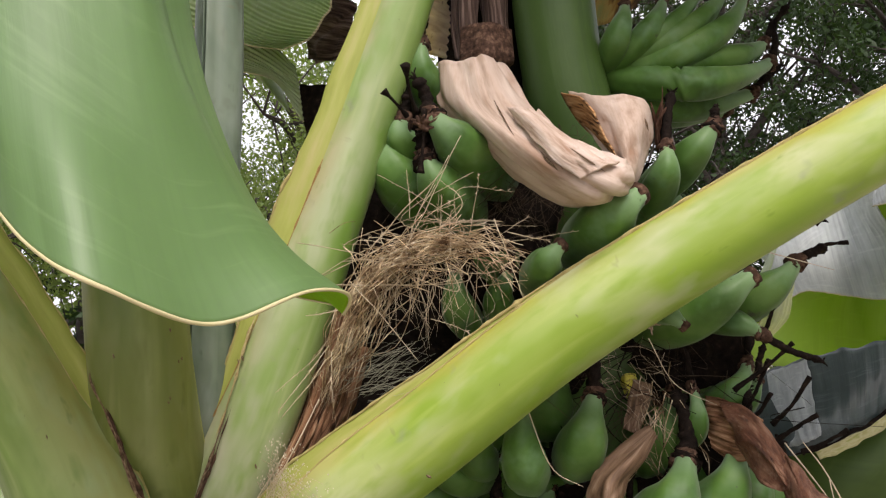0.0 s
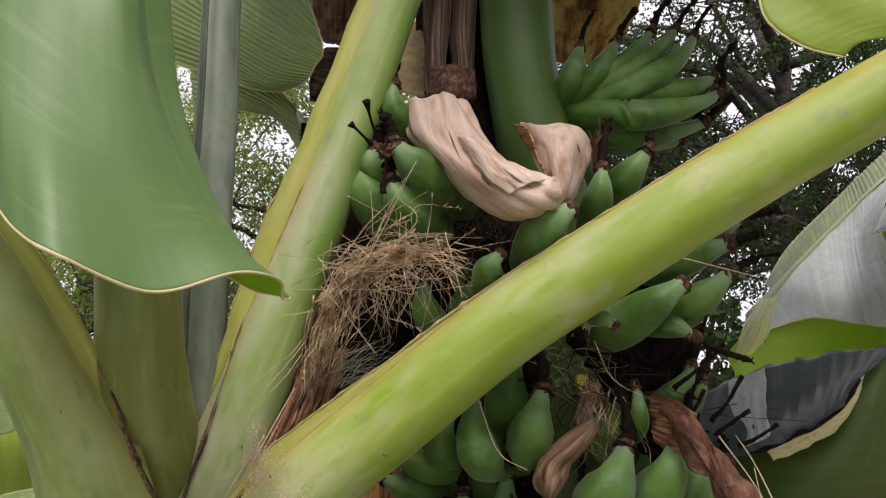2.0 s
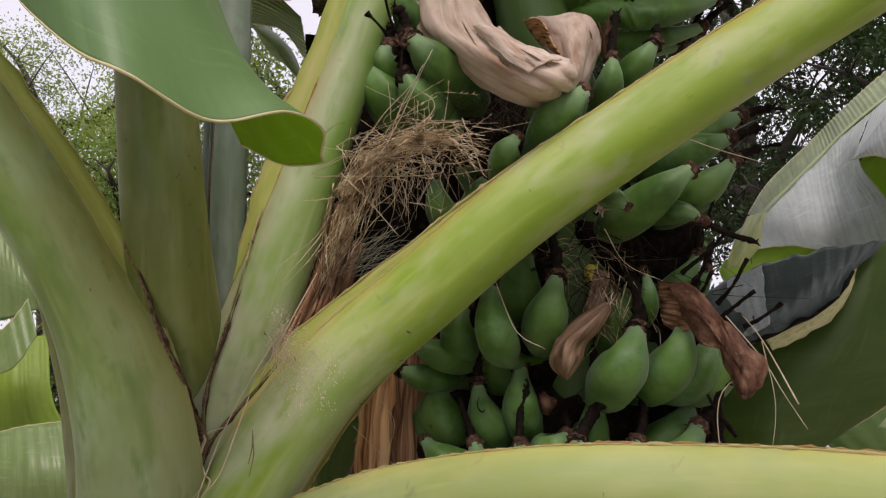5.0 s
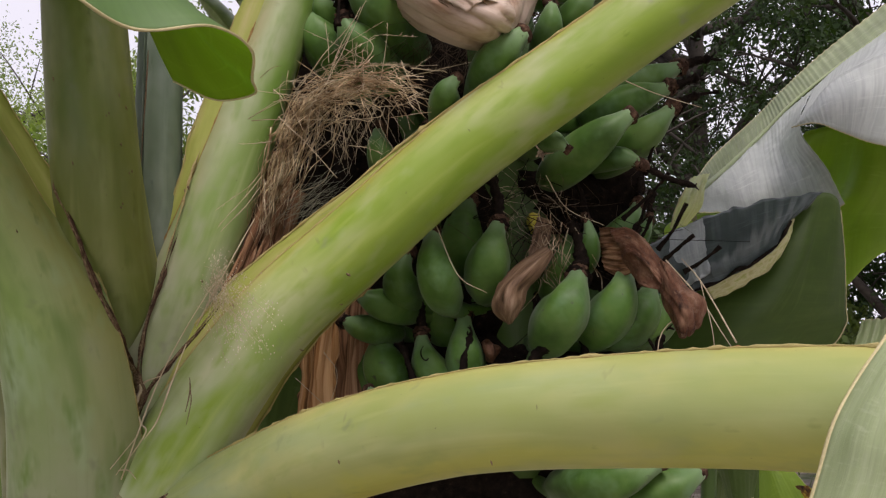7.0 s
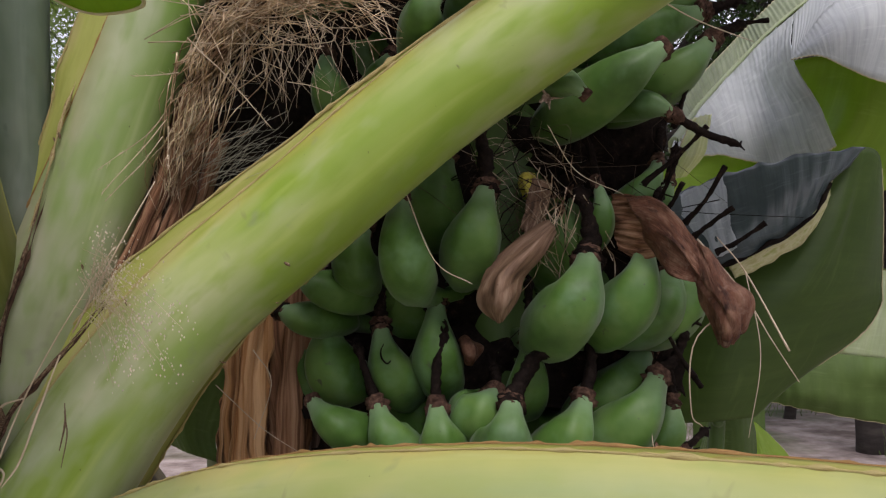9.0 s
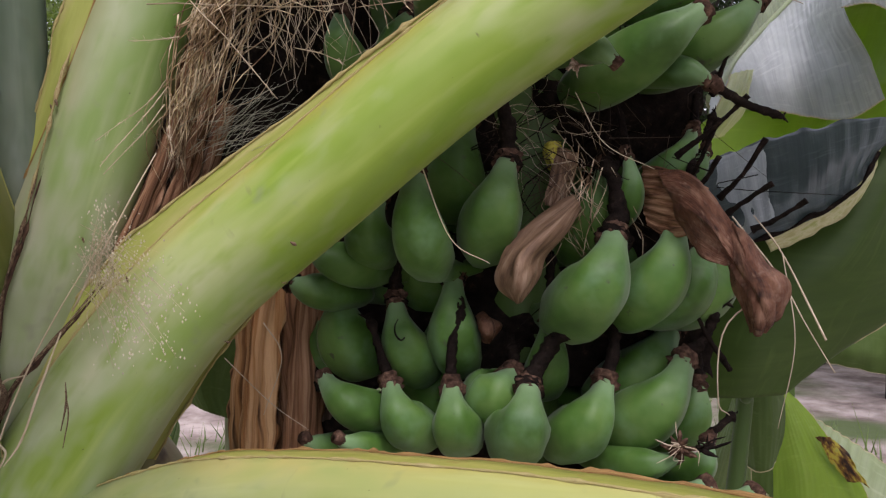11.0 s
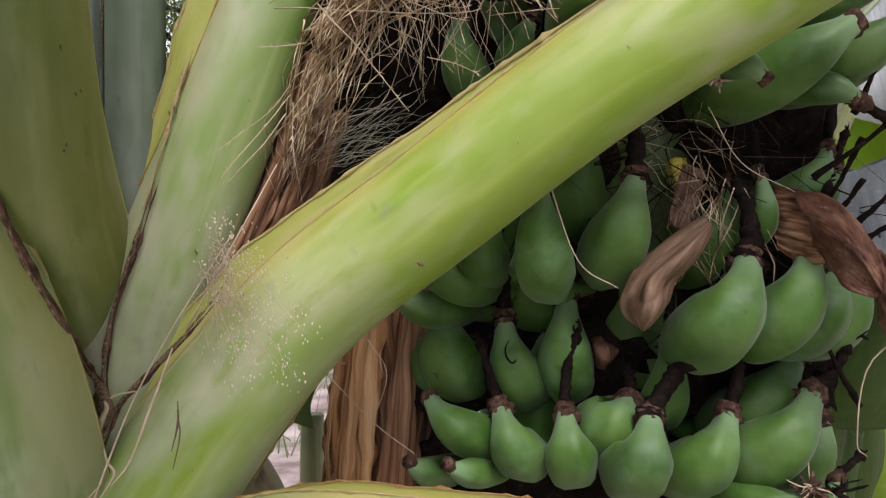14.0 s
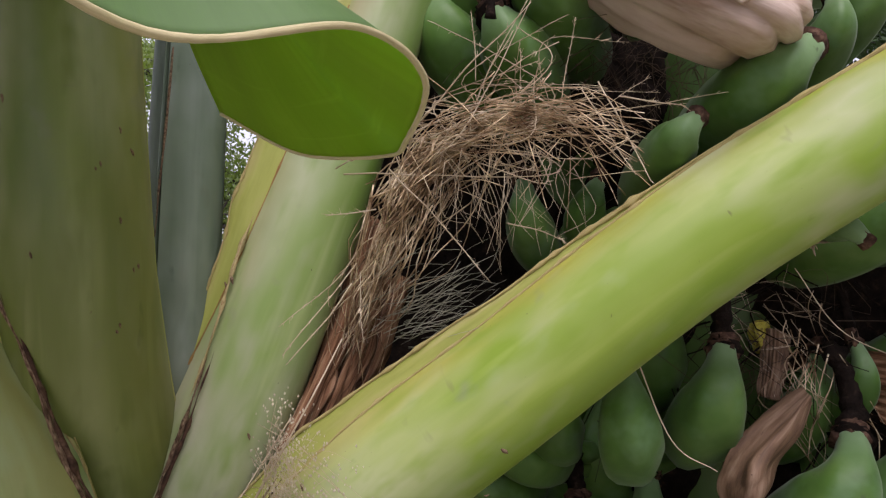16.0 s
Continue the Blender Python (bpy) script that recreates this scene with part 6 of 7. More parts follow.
for pts, r in (([(-0.128, 0.600, 1.640), (-0.099, 0.598, 1.695), (-0.085, 0.610, 1.728)], 0.0009), ([(-0.184, 0.600, 1.522), (-0.159, 0.598, 1.591), (-0.136, 0.600, 1.639), (-0.108, 0.610, 1.690)], 0.0009), ([(-0.193, 0.600, 1.530), (-0.170, 0.595, 1.556), (-0.180, 0.595, 1.544)], 0.0006),
               ([(0.211, 0.600, 1.840), (0.254, 0.640, 1.837), (0.300, 0.660, 1.829)], 0.0008), ([(0.311, 0.640, 1.621), (0.291, 0.660, 1.673), (0.280, 0.680, 1.697)], 0.0011), ([(0.283, 0.640, 1.655), (0.249, 0.640, 1.629), (0.249, 0.650, 1.582), (0.260, 0.660, 1.570)], 0.0009),
               ([(0.266, 0.680, 1.696), (0.289, 0.660, 1.659), (0.303, 0.650, 1.629), (0.317, 0.640, 1.601)], 0.0009), ([(0.287, 0.650, 1.673), (0.294, 0.645, 1.619), (0.287, 0.650, 1.564)], 0.0006), ([(0.063, 0.640, 1.725), (0.081, 0.635, 1.681), (0.105, 0.640, 1.666)], 0.0006),
               ([(-0.068, 0.700, 1.597), (-0.035, 0.690, 1.569), (-0.009, 0.680, 1.554)], 0.0005), ([(-0.044, 0.710, 1.620), (-0.030, 0.700, 1.598), (-0.042, 0.700, 1.559)], 0.0006), ([(0.162, 0.680, 1.775), (0.177, 0.660, 1.741), (0.209, 0.660, 1.725)], 0.0005)):
    st = thing("dry_grass", pts[0], "single dry grass blade caught on the plant", "dry grass", "loose dry grass")
    strands("stem", [pts], M_STRAWPALE, r, st, "", n=16, seg=5)

# ---------------------------------------------------------------- leaves of the neighbouring plant
neighbour = thing("banana_leaf", (0.446, 0.850, 1.751), "large folded banana leaf with a silvery waxy underside", "banana leaf")
sheet("outer_half", [
    [(0.497, 1.400, 1.918), (0.611, 1.640, 2.027), (0.786, 1.880, 2.175), (0.873, 1.920, 2.257), (0.991, 1.960, 2.359), (1.237, 2.040, 2.547)],
    [(0.497, 1.380, 1.909), (0.614, 1.630, 2.009), (0.783, 1.860, 2.153), (0.871, 1.895, 2.236), (0.993, 1.940, 2.337), (1.241, 2.015, 2.519)],
    [(0.498, 1.360, 1.899), (0.617, 1.620, 1.987), (0.773, 1.820, 2.116), (0.868, 1.860, 2.202), (0.991, 1.900, 2.298), (1.245, 1.980, 2.476)]],
    [M_RIBBED, M_RIBBED], neighbour, "pale green ribbed half of the blade", nu=300, nv=10, ripple=0.0024, ribs=48, along="u", margin=("v0",))
sheet("inner_half", [
    [(0.494, 1.360, 1.898), (0.617, 1.620, 1.985), (0.773, 1.820, 2.113), (0.848, 1.850, 2.179), (0.922, 1.870, 2.239)],
    [(0.421, 1.180, 1.850), (0.594, 1.520, 1.936), (0.719, 1.660, 2.015), (0.750, 1.620, 2.046), (0.697, 1.420, 2.022)],
    [(0.383, 1.080, 1.820), (0.573, 1.440, 1.892), (0.682, 1.540, 1.929), (0.725, 1.500, 1.944), (0.737, 1.420, 1.950)],
    [(0.366, 1.020, 1.800), (0.561, 1.380, 1.858), (0.673, 1.480, 1.859), (0.732, 1.460, 1.853), (0.767, 1.420, 1.880)]],
    [M_SILVER, M_SILVER], neighbour, "silvery waxy half of the blade", nu=130, nv=50, ripple=0.0006, ribs=26, along="u", crumple=0.003, seed=31, margin=("v1",))
sheet("upper_half", [
    [(0.922, 1.870, 2.239), (0.991, 1.900, 2.298), (1.075, 1.930, 2.360), (1.245, 1.980, 2.476), (1.529, 2.050, 2.653)],
    [(0.786, 1.600, 2.112), (0.855, 1.650, 2.169), (0.930, 1.680, 2.225), (1.099, 1.750, 2.335), (1.374, 1.850, 2.474)],
    [(0.666, 1.360, 2.006), (0.724, 1.420, 2.062), (0.793, 1.460, 2.127), (0.941, 1.500, 2.197), (1.183, 1.600, 2.281)]],
    [M_SILVER, M_SILVER], neighbour, "silvery upper half of the blade", nu=130, nv=16, ripple=0.0007, ribs=26, along="u", seed=32)
sheet("cream_foot", [
    [(0.396, 1.050, 1.850), (0.408, 1.040, 1.853), (0.422, 1.055, 1.857)],
    [(0.374, 1.010, 1.824), (0.388, 1.000, 1.827), (0.404, 1.015, 1.832)],
    [(0.360, 1.000, 1.800), (0.376, 0.990, 1.801), (0.396, 1.010, 1.804)],
    [(0.354, 1.010, 1.776), (0.364, 1.000, 1.777), (0.376, 1.010, 1.780)]],
    [M_BASECREAM, M_BASECREAM], neighbour, "cream foot where the blade narrows into its stalk", nu=30, nv=40, ripple=0.0008, ribs=5, along="u", crumple=0.002, seed=33, margin=("u0",))
tube("midrib", [(0.412, 1.160, 1.841), (0.496, 1.355, 1.898), (0.615, 1.615, 1.985), (0.771, 1.815, 2.113), (0.866, 1.855, 2.201), (0.989, 1.895, 2.296), (1.242, 1.975, 2.474)], [0.007, 0.005, 0.004, 0.003], M_LEAF_PALE, neighbour, "pale midrib", n=60)
sheet("turned_fold", [
    [(0.665, 1.358, 2.005), (0.723, 1.418, 2.062), (0.792, 1.458, 2.126), (0.940, 1.498, 2.197), (1.182, 1.598, 2.280)],
    [(0.633, 1.290, 1.986), (0.670, 1.300, 2.012), (0.740, 1.330, 2.046), (0.874, 1.400, 2.083), (1.103, 1.500, 2.137)],
    [(0.627, 1.280, 1.982), (0.668, 1.280, 1.988), (0.721, 1.300, 1.976), (0.799, 1.330, 1.961), (1.034, 1.420, 1.946)]],
    [M_SILVER, M_SILVER], neighbour, "grey-green turned over fold", nu=130, nv=16, ripple=0.0006, ribs=24, along="u", margin=("v1",))
# bright yellow-green stands for light shining through this underside
sheet("hanging_side", [
    [(0.843, 1.740, 2.100), (0.863, 1.640, 2.084), (0.906, 1.580, 2.055), (0.968, 1.560, 2.020), (1.166, 1.600, 1.985)],
    [(0.748, 1.840, 1.969), (0.881, 1.780, 1.976), (0.880, 1.600, 1.953), (0.988, 1.600, 1.942), (1.199, 1.650, 1.940)],
    [(0.389, 1.120, 1.806), (0.728, 1.680, 1.874), (0.848, 1.650, 1.869), (0.941, 1.600, 1.867), (1.196, 1.650, 1.884)],
    [(0.366, 1.060, 1.753), (0.661, 1.560, 1.720), (0.795, 1.580, 1.720), (0.933, 1.600, 1.820), (1.195, 1.650, 1.862)]],
    [M_LEAF_BACK, M_LEAF_BACK], neighbour, "yellow-green underside, its lit look put into the colour", nu=60, nv=30, ripple=0.0008, ribs=16, along="u")
tube("leaf_stalk", [(0.414, 1.165, 1.840), (0.432, 1.220, 1.753), (0.36, 1.30, 0.9), (0.36, 1.34, -0.02)], [0.007, 0.011, 0.018, 0.026], M_STEM, neighbour, "green stalk of the leaf", n=30, seg=12)
lower = thing("banana_leaf", (0.434, 0.830, 1.700), "dark green banana leaf with a grey torn turned-down lip", "banana leaf")
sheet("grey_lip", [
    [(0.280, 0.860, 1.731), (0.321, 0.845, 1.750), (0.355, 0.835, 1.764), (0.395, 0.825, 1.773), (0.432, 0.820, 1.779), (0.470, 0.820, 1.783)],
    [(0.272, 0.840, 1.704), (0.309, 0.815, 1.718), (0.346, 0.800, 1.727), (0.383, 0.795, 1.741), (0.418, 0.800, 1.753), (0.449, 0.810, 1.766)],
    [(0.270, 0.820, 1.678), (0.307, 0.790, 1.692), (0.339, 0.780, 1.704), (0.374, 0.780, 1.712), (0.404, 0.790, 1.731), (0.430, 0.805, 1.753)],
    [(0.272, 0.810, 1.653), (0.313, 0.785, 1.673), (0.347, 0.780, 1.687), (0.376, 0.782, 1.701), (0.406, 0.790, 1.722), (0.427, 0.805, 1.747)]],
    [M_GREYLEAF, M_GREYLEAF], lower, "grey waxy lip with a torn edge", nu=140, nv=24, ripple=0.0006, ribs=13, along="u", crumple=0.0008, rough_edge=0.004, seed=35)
# the lip's sheen at this end, painted as a paler sheet
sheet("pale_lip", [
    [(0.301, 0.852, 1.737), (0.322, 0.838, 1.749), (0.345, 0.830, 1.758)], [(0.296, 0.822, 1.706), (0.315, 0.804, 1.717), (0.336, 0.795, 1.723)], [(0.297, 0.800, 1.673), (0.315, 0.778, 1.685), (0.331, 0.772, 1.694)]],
    [M_LIPSHEEN, M_LIPSHEEN], lower, "end of the lip with its sheen painted pale", nu=60, nv=20, ripple=0.0006, ribs=5, along="u", rough_edge=0.003, seed=36)
tube("torn_edge", [(0.311, 0.782, 1.674), (0.329, 0.777, 1.681), (0.345, 0.776, 1.687), (0.360, 0.776, 1.696), (0.375, 0.777, 1.701), (0.389, 0.780, 1.711), (0.405, 0.785, 1.722), (0.417, 0.793, 1.736), (0.426, 0.800, 1.749)], [0.0008, 0.0018, 0.0007, 0.002, 0.0012, 0.0024, 0.0006, 0.002, 0.0009], M_BLACK, lower, "blackened torn edge", n=90, seg=6, wobble=1.6)
sheet("yellow_edge", [
    [(0.332, 0.790, 1.681), (0.360, 0.785, 1.696), (0.390, 0.787, 1.712), (0.414, 0.795, 1.731), (0.432, 0.810, 1.754)],
    [(0.341, 0.800, 1.669), (0.371, 0.795, 1.682), (0.402, 0.797, 1.702), (0.424, 0.805, 1.727), (0.436, 0.815, 1.753)]],
    [M_CREAM, M_CREAM], lower, "yellowing torn margin", nu=60, nv=6, crumple=0.001, rough_edge=0.003, seed=37)
sheet("dark_face", [
    [(0.438, 0.835, 1.773), (0.460, 0.835, 1.783), (0.483, 0.838, 1.785), (0.494, 0.842, 1.779), (0.498, 0.845, 1.767)],
    [(0.325, 0.880, 1.723), (0.426, 0.820, 1.717), (0.458, 0.825, 1.723), (0.483, 0.835, 1.724), (0.500, 0.848, 1.722)],
    [(0.314, 0.860, 1.668), (0.389, 0.810, 1.663), (0.432, 0.815, 1.663), (0.466, 0.828, 1.663), (0.497, 0.848, 1.664)],
    [(0.302, 0.860, 1.614), (0.350, 0.825, 1.616), (0.396, 0.815, 1.621), (0.442, 0.825, 1.633), (0.493, 0.845, 1.641)],
    [(0.301, 0.860, 1.573), (0.341, 0.830, 1.576), (0.385, 0.825, 1.585), (0.423, 0.830, 1.596), (0.464, 0.840, 1.611)],
    [(0.311, 0.860, 1.538), (0.336, 0.840, 1.542), (0.358, 0.835, 1.545), (0.373, 0.835, 1.548), (0.381, 0.838, 1.562)]],
    [M_DARKLEAF, M_DARKLEAF], lower, "deep green smooth face of the blade", nu=30, nv=50, ripple=0.0004, ribs=20, margin=("u1",))


tube("leaf_stalk", [(0.342, 0.845, 1.544), (0.346, 0.870, 1.479), (0.31, 0.92, 0.8), (0.31, 0.94, -0.02)], [0.005, 0.008, 0.014, 0.022], M_PEDUNCLE, lower, "green stalk of the leaf", n=30, seg=12)


def far_leaf(points, width, droop, mat, label, fold=0.25, n=30, rooted=True):
    """A banana leaf as one arching blade of two halves on a midrib."""
    top = thing("banana_leaf", points[0], label, "banana leaf", "background banana leaves")
    line = smooth_line(points, n)
    fr = frames_along(line, (0.0, 0.0, 1.0))
    for s in (-1, 1):
        rows = []
        for k in range(5):
            row = []
            for i, (p, (t, b, nn)) in enumerate(zip(line, fr)):
                u = i / n
                w = width * max(0.03, math.sin(math.pi * min(1, u * 0.96 + 0.06)) ** 0.6) * (1 + 0.08 * noise.noise(Vector((u * 5, s * 3, points[0][0]))))
                row.append(p + s * nn * w * k / 4 + b * (fold * w * k / 4 - droop * w * (k / 4) ** 2))
            rows.append(row)
        sheet("half_blade", rows, [mat, mat], top, "", nu=n, nv=8, ripple=0.002, ribs=n // 2, along="u")
    tube("midrib", points, [width * 0.09, width * 0.06, width * 0.02], mat, top, "pale midrib", n=n)
    p0 = np.array(points[0])
    if rooted:
        out = unit(p0 - np.array(points[1])) * (1, 1, 0)
        tube("leaf_stalk", [p0, p0 + out * 0.15 + (0, 0, -0.1), p0 + out * 0.28 + (0, 0.05, -0.5), np.array((p0[0] + out[0] * 0.3, p0[1] + out[1] * 0.3 + 0.05, -0.02))], [width * 0.09, width * 0.14, width * 0.25, width * 0.4], M_STEM, top, "green stalk", n=24, seg=10)
    return top


for pts, w, d, mat, lab in (
        ([(-0.348, 1.200, 2.246), (-0.308, 1.200, 2.196), (-0.268, 1.200, 2.156), (-0.242, 1.200, 2.098)], 0.06, 0.6, M_LEAF, "curled green leaf end behind the stalks"),
        ([(-0.389, 1.500, 1.153), (-0.362, 1.500, 1.260), (-0.344, 1.500, 1.318), (-0.333, 1.500, 1.357)], 0.04, 0.3, M_FARLEAF, "small bright leaf below the stalk")):
    far_leaf(pts, w, d, mat, lab, rooted="behind the stalks" not in lab)


def low_leaf(label, rows, mats, root, ripple=0.0012, ribs=14, margin=None, extra=None, seed=0):
    """A leaf of a young plant nearby: its blade through rows of points, and a stalk down to the soil."""
    top = thing("banana_leaf", root, label, "banana leaf", "background banana leaves")
    sheet("blade", rows, mats, top, "", nu=60, nv=26, ripple=ripple, ribs=ribs, along="u", margin=margin or (), seed=seed, crumple=0.002)
    root = np.array(root)
    tube("leaf_stalk", [root + (0, 0, 0.03), root * (1, 1, 0.66) + (0.01, 0, 0), root * (1, 1, 0.33), root * (1, 1, 0) + (0, 0, -0.02)], [0.012, 0.018, 0.024, 0.03], M_STEM, top, "green stalk", n=24, seg=10)
    if extra:
        sheet("scorched_tip", extra, M_SCORCH, top, "yellow and brown scorched tip", nu=24, nv=30, crumple=0.004, rough_edge=0.006, seed=seed + 1)
    return top


low_leaf("half rolled young banana leaf", [
    [(0.400, 1.020, 1.555), (0.399, 0.980, 1.567), (0.416, 0.980, 1.562), (0.448, 1.020, 1.532)],
    [(0.392, 1.000, 1.491), (0.396, 0.965, 1.499), (0.415, 0.965, 1.496), (0.444, 1.000, 1.475)],
    [(0.403, 1.000, 1.437), (0.403, 0.970, 1.439), (0.416, 0.970, 1.441), (0.436, 1.000, 1.441)]], [M_YOUNG, M_YOUNG], (0.425, 1.020, 1.369), ripple=0.0003, ribs=9, margin=("v1",), seed=81)
low_leaf("green banana leaf behind the young leaves", [
    [(0.482, 1.300, 1.512), (0.522, 1.280, 1.525), (0.586, 1.300, 1.507)], [(0.469, 1.270, 1.406), (0.516, 1.250, 1.413), (0.574, 1.270, 1.405)], [(0.466, 1.270, 1.279), (0.514, 1.250, 1.280), (0.576, 1.270, 1.282)]], [M_YOUNG, M_YOUNG], (0.536, 1.300, 1.187), ripple=0.0005, ribs=12, seed=82)
low_leaf("green young banana leaf below the bunch", [
    [(0.416, 1.060, 1.514), (0.420, 1.050, 1.501), (0.430, 1.060, 1.485)], [(0.395, 1.060, 1.448), (0.405, 1.040, 1.444), (0.431, 1.060, 1.430)], [(0.368, 1.060, 1.386), (0.398, 1.050, 1.377), (0.437, 1.060, 1.368)]], [M_YOUNG, M_LEAF], (0.403, 1.060, 1.321), ripple=0.0005, ribs=12, margin=("u1",), seed=83)
low_leaf("bright green banana leaf with a scorched tip", [
    [(0.499, 1.160, 1.478), (0.503, 1.150, 1.489), (0.525, 1.160, 1.472)], [(0.486, 1.130, 1.422), (0.510, 1.120, 1.442), (0.549, 1.140, 1.440)], [(0.484, 1.120, 1.369), (0.521, 1.100, 1.387), (0.600, 1.130, 1.369)], [(0.485, 1.120, 1.299), (0.524, 1.100, 1.308), (0.607, 1.130, 1.299)]],
    [M_LEAF_BACK, M_LEAF_BACK], (0.537, 1.140, 1.257), ribs=16, ripple=0.0005, margin=("u1",), extra=[[(0.530, 1.110, 1.441), (0.543, 1.108, 1.439), (0.558, 1.110, 1.428)], [(0.542, 1.110, 1.415), (0.559, 1.106, 1.415), (0.574, 1.110, 1.405)], [(0.567, 1.110, 1.387), (0.581, 1.107, 1.384), (0.593, 1.110, 1.377)]], seed=85)
low_leaf("pale banana leaf with a notched edge over the soil", [
    [(0.607, 1.420, 1.430), (0.677, 1.420, 1.384), (0.741, 1.420, 1.344), (0.851, 1.420, 1.271)], [(0.606, 1.400, 1.377), (0.649, 1.380, 1.331), (0.712, 1.380, 1.280), (0.814, 1.380, 1.213)], [(0.642, 1.420, 1.211), (0.704, 1.400, 1.184), (0.759, 1.400, 1.150), (0.849, 1.400, 1.099)]],
    [M_LEAF_PALE, M_LEAF_PALE], (0.784, 1.440, 1.041), ribs=13, ripple=0.003, margin=("v0",), seed=87)
low_leaf("dark green banana leaf behind the stem", [
    [(-0.190, 1.030, 1.640), (-0.145, 1.000, 1.650), (-0.085, 1.030, 1.640)], [(-0.200, 1.000, 1.575), (-0.155, 0.980, 1.582), (-0.100, 1.000, 1.575)], [(-0.187, 1.000, 1.518), (-0.159, 0.980, 1.522), (-0.129, 1.000, 1.514)], [(-0.177, 1.000, 1.500), (-0.151, 0.985, 1.493), (-0.128, 1.000, 1.481)]], [M_YOUNG, M_YOUNG], (-0.132, 1.020, 1.461), ripple=0.0004, ribs=9, seed=103)
low_leaf("bright green young leaf close beside the stem", [
    [(-0.179, 0.900, 1.492), (-0.168, 0.890, 1.500), (-0.164, 0.900, 1.490)], [(-0.186, 0.900, 1.470), (-0.167, 0.880, 1.476), (-0.160, 0.900, 1.467)], [(-0.194, 0.900, 1.435), (-0.174, 0.885, 1.437), (-0.159, 0.900, 1.433)]], [M_LEAF_BACK, M_LEAF_BACK], (-0.180, 0.910, 1.389), ripple=0.0003, ribs=7, seed=105)
low_leaf("drooping bluish green banana leaf beyond the soil", [
    [(0.860, 2.350, 1.560), (1.050, 2.350, 1.580), (1.384, 2.300, 1.600), (1.605, 2.300, 1.620)], [(0.900, 2.250, 1.470), (1.080, 2.200, 1.480), (1.270, 2.150, 1.460), (1.530, 2.200, 1.450)], [(0.985, 2.200, 1.388), (1.074, 2.150, 1.388), (1.273, 2.150, 1.370), (1.529, 2.200, 1.350)], [(0.981, 2.200, 1.360), (1.083, 2.170, 1.337), (1.282, 2.170, 1.300), (1.526, 2.200, 1.263)]],
    [M_YOUNG, M_YOUNG], (1.564, 2.300, 1.229), ribs=10, ripple=0.004, margin=("v1",), seed=89)
low_leaf("cream ribbed banana leaf behind the dark leaf", [
    [(0.865, 1.600, 1.681), (0.918, 1.600, 1.682), (1.004, 1.600, 1.677), (1.090, 1.600, 1.664)], [(0.813, 1.560, 1.606), (0.873, 1.560, 1.604), (0.973, 1.560, 1.603), (1.057, 1.560, 1.596)], [(0.753, 1.550, 1.545), (0.835, 1.550, 1.534), (0.959, 1.550, 1.521), (1.042, 1.550, 1.520)]],
    [M_LEAF_PALE, M_LEAF_PALE], (0.984, 1.600, 1.487), ribs=9, ripple=0.006, margin=("v0",), seed=91)
low_leaf("bright green banana leaf low beside the stem", [
    [(-0.977, 1.450, 1.717), (-0.844, 1.420, 1.701), (-0.779, 1.450, 1.713)], [(-0.932, 1.400, 1.617), (-0.811, 1.380, 1.609), (-0.736, 1.400, 1.600)], [(-0.921, 1.400, 1.512), (-0.792, 1.380, 1.521), (-0.699, 1.400, 1.535)]], [M_FARLEAF, M_LEAF_BACK], (-0.925, 1.450, 1.435), ribs=10, seed=93)
low_leaf("pale grey-green banana leaf low beside the stem", [
    [(-0.800, 1.220, 1.526), (-0.678, 1.200, 1.559), (-0.606, 1.220, 1.569)], [(-0.767, 1.180, 1.476), (-0.648, 1.160, 1.489), (-0.561, 1.180, 1.488)], [(-0.772, 1.200, 1.389), (-0.651, 1.180, 1.396), (-0.563, 1.200, 1.394)]], [M_FARLEAF, M_LEAF], (-0.706, 1.220, 1.344), ribs=10, margin=("v0",), seed=95)
low_leaf("curved pale banana leaf edge", [
    [(-0.885, 1.320, 1.683), (-0.782, 1.300, 1.713), (-0.746, 1.320, 1.768)], [(-0.865, 1.300, 1.626), (-0.749, 1.280, 1.646), (-0.715, 1.300, 1.704)]], [M_FARLEAF, M_LEAF], (-0.902, 1.340, 1.615), ribs=6, margin=("v0",), seed=97)
low_leaf("dark green banana leaf behind the leaning stalk", [
    [(-1.102, 1.550, 2.014), (-0.954, 1.520, 1.960), (-0.894, 1.550, 1.906)], [(-1.055, 1.500, 1.899), (-0.919, 1.480, 1.862), (-0.845, 1.500, 1.820)], [(-1.040, 1.500, 1.763), (-0.907, 1.480, 1.740), (-0.829, 1.500, 1.764)]], [M_LEAF, M_LEAF], (-1.100, 1.570, 1.755), ribs=14, seed=99)
# unseen sheets added above the view to shade the fruit and its stalk
overhead = thing("shade_leaf", (0.2, 0.75, 2.3), "unseen brown leaf sheets added overhead to shade the bunch", "dead leaf")
sheet("blade", [[(-0.16 + 0.2 * k, 0.56 + 0.16 * j, 2.22 + 0.085 * j + 0.02 * math.sin(2.1 * k + j)) for k in range(4)] for j in range(4)], [M_BRACT, M_BRACT], overhead, "", nu=40, nv=40, thick=0.001, crumple=0.008, folds=(0.02, 3, 2), rough_edge=0.006, seed=71)
sheet("blade", [[(0.08 + 0.2 * k, 0.38 + 0.22 * j, 2.42 + 0.06 * j + 0.02 * math.sin(1.7 * k + j)) for k in range(4)] for j in range(4)], [M_SHEATH, M_SHEATH], overhead, "", nu=40, nv=40, thick=0.001, crumple=0.008, folds=(0.02, 3, 2), rough_edge=0.006, seed=72)
ribbed = thing("banana_leaf", (-0.228, 0.780, 2.188), "ribbed green banana leaf arching behind the stalks", "banana leaf")
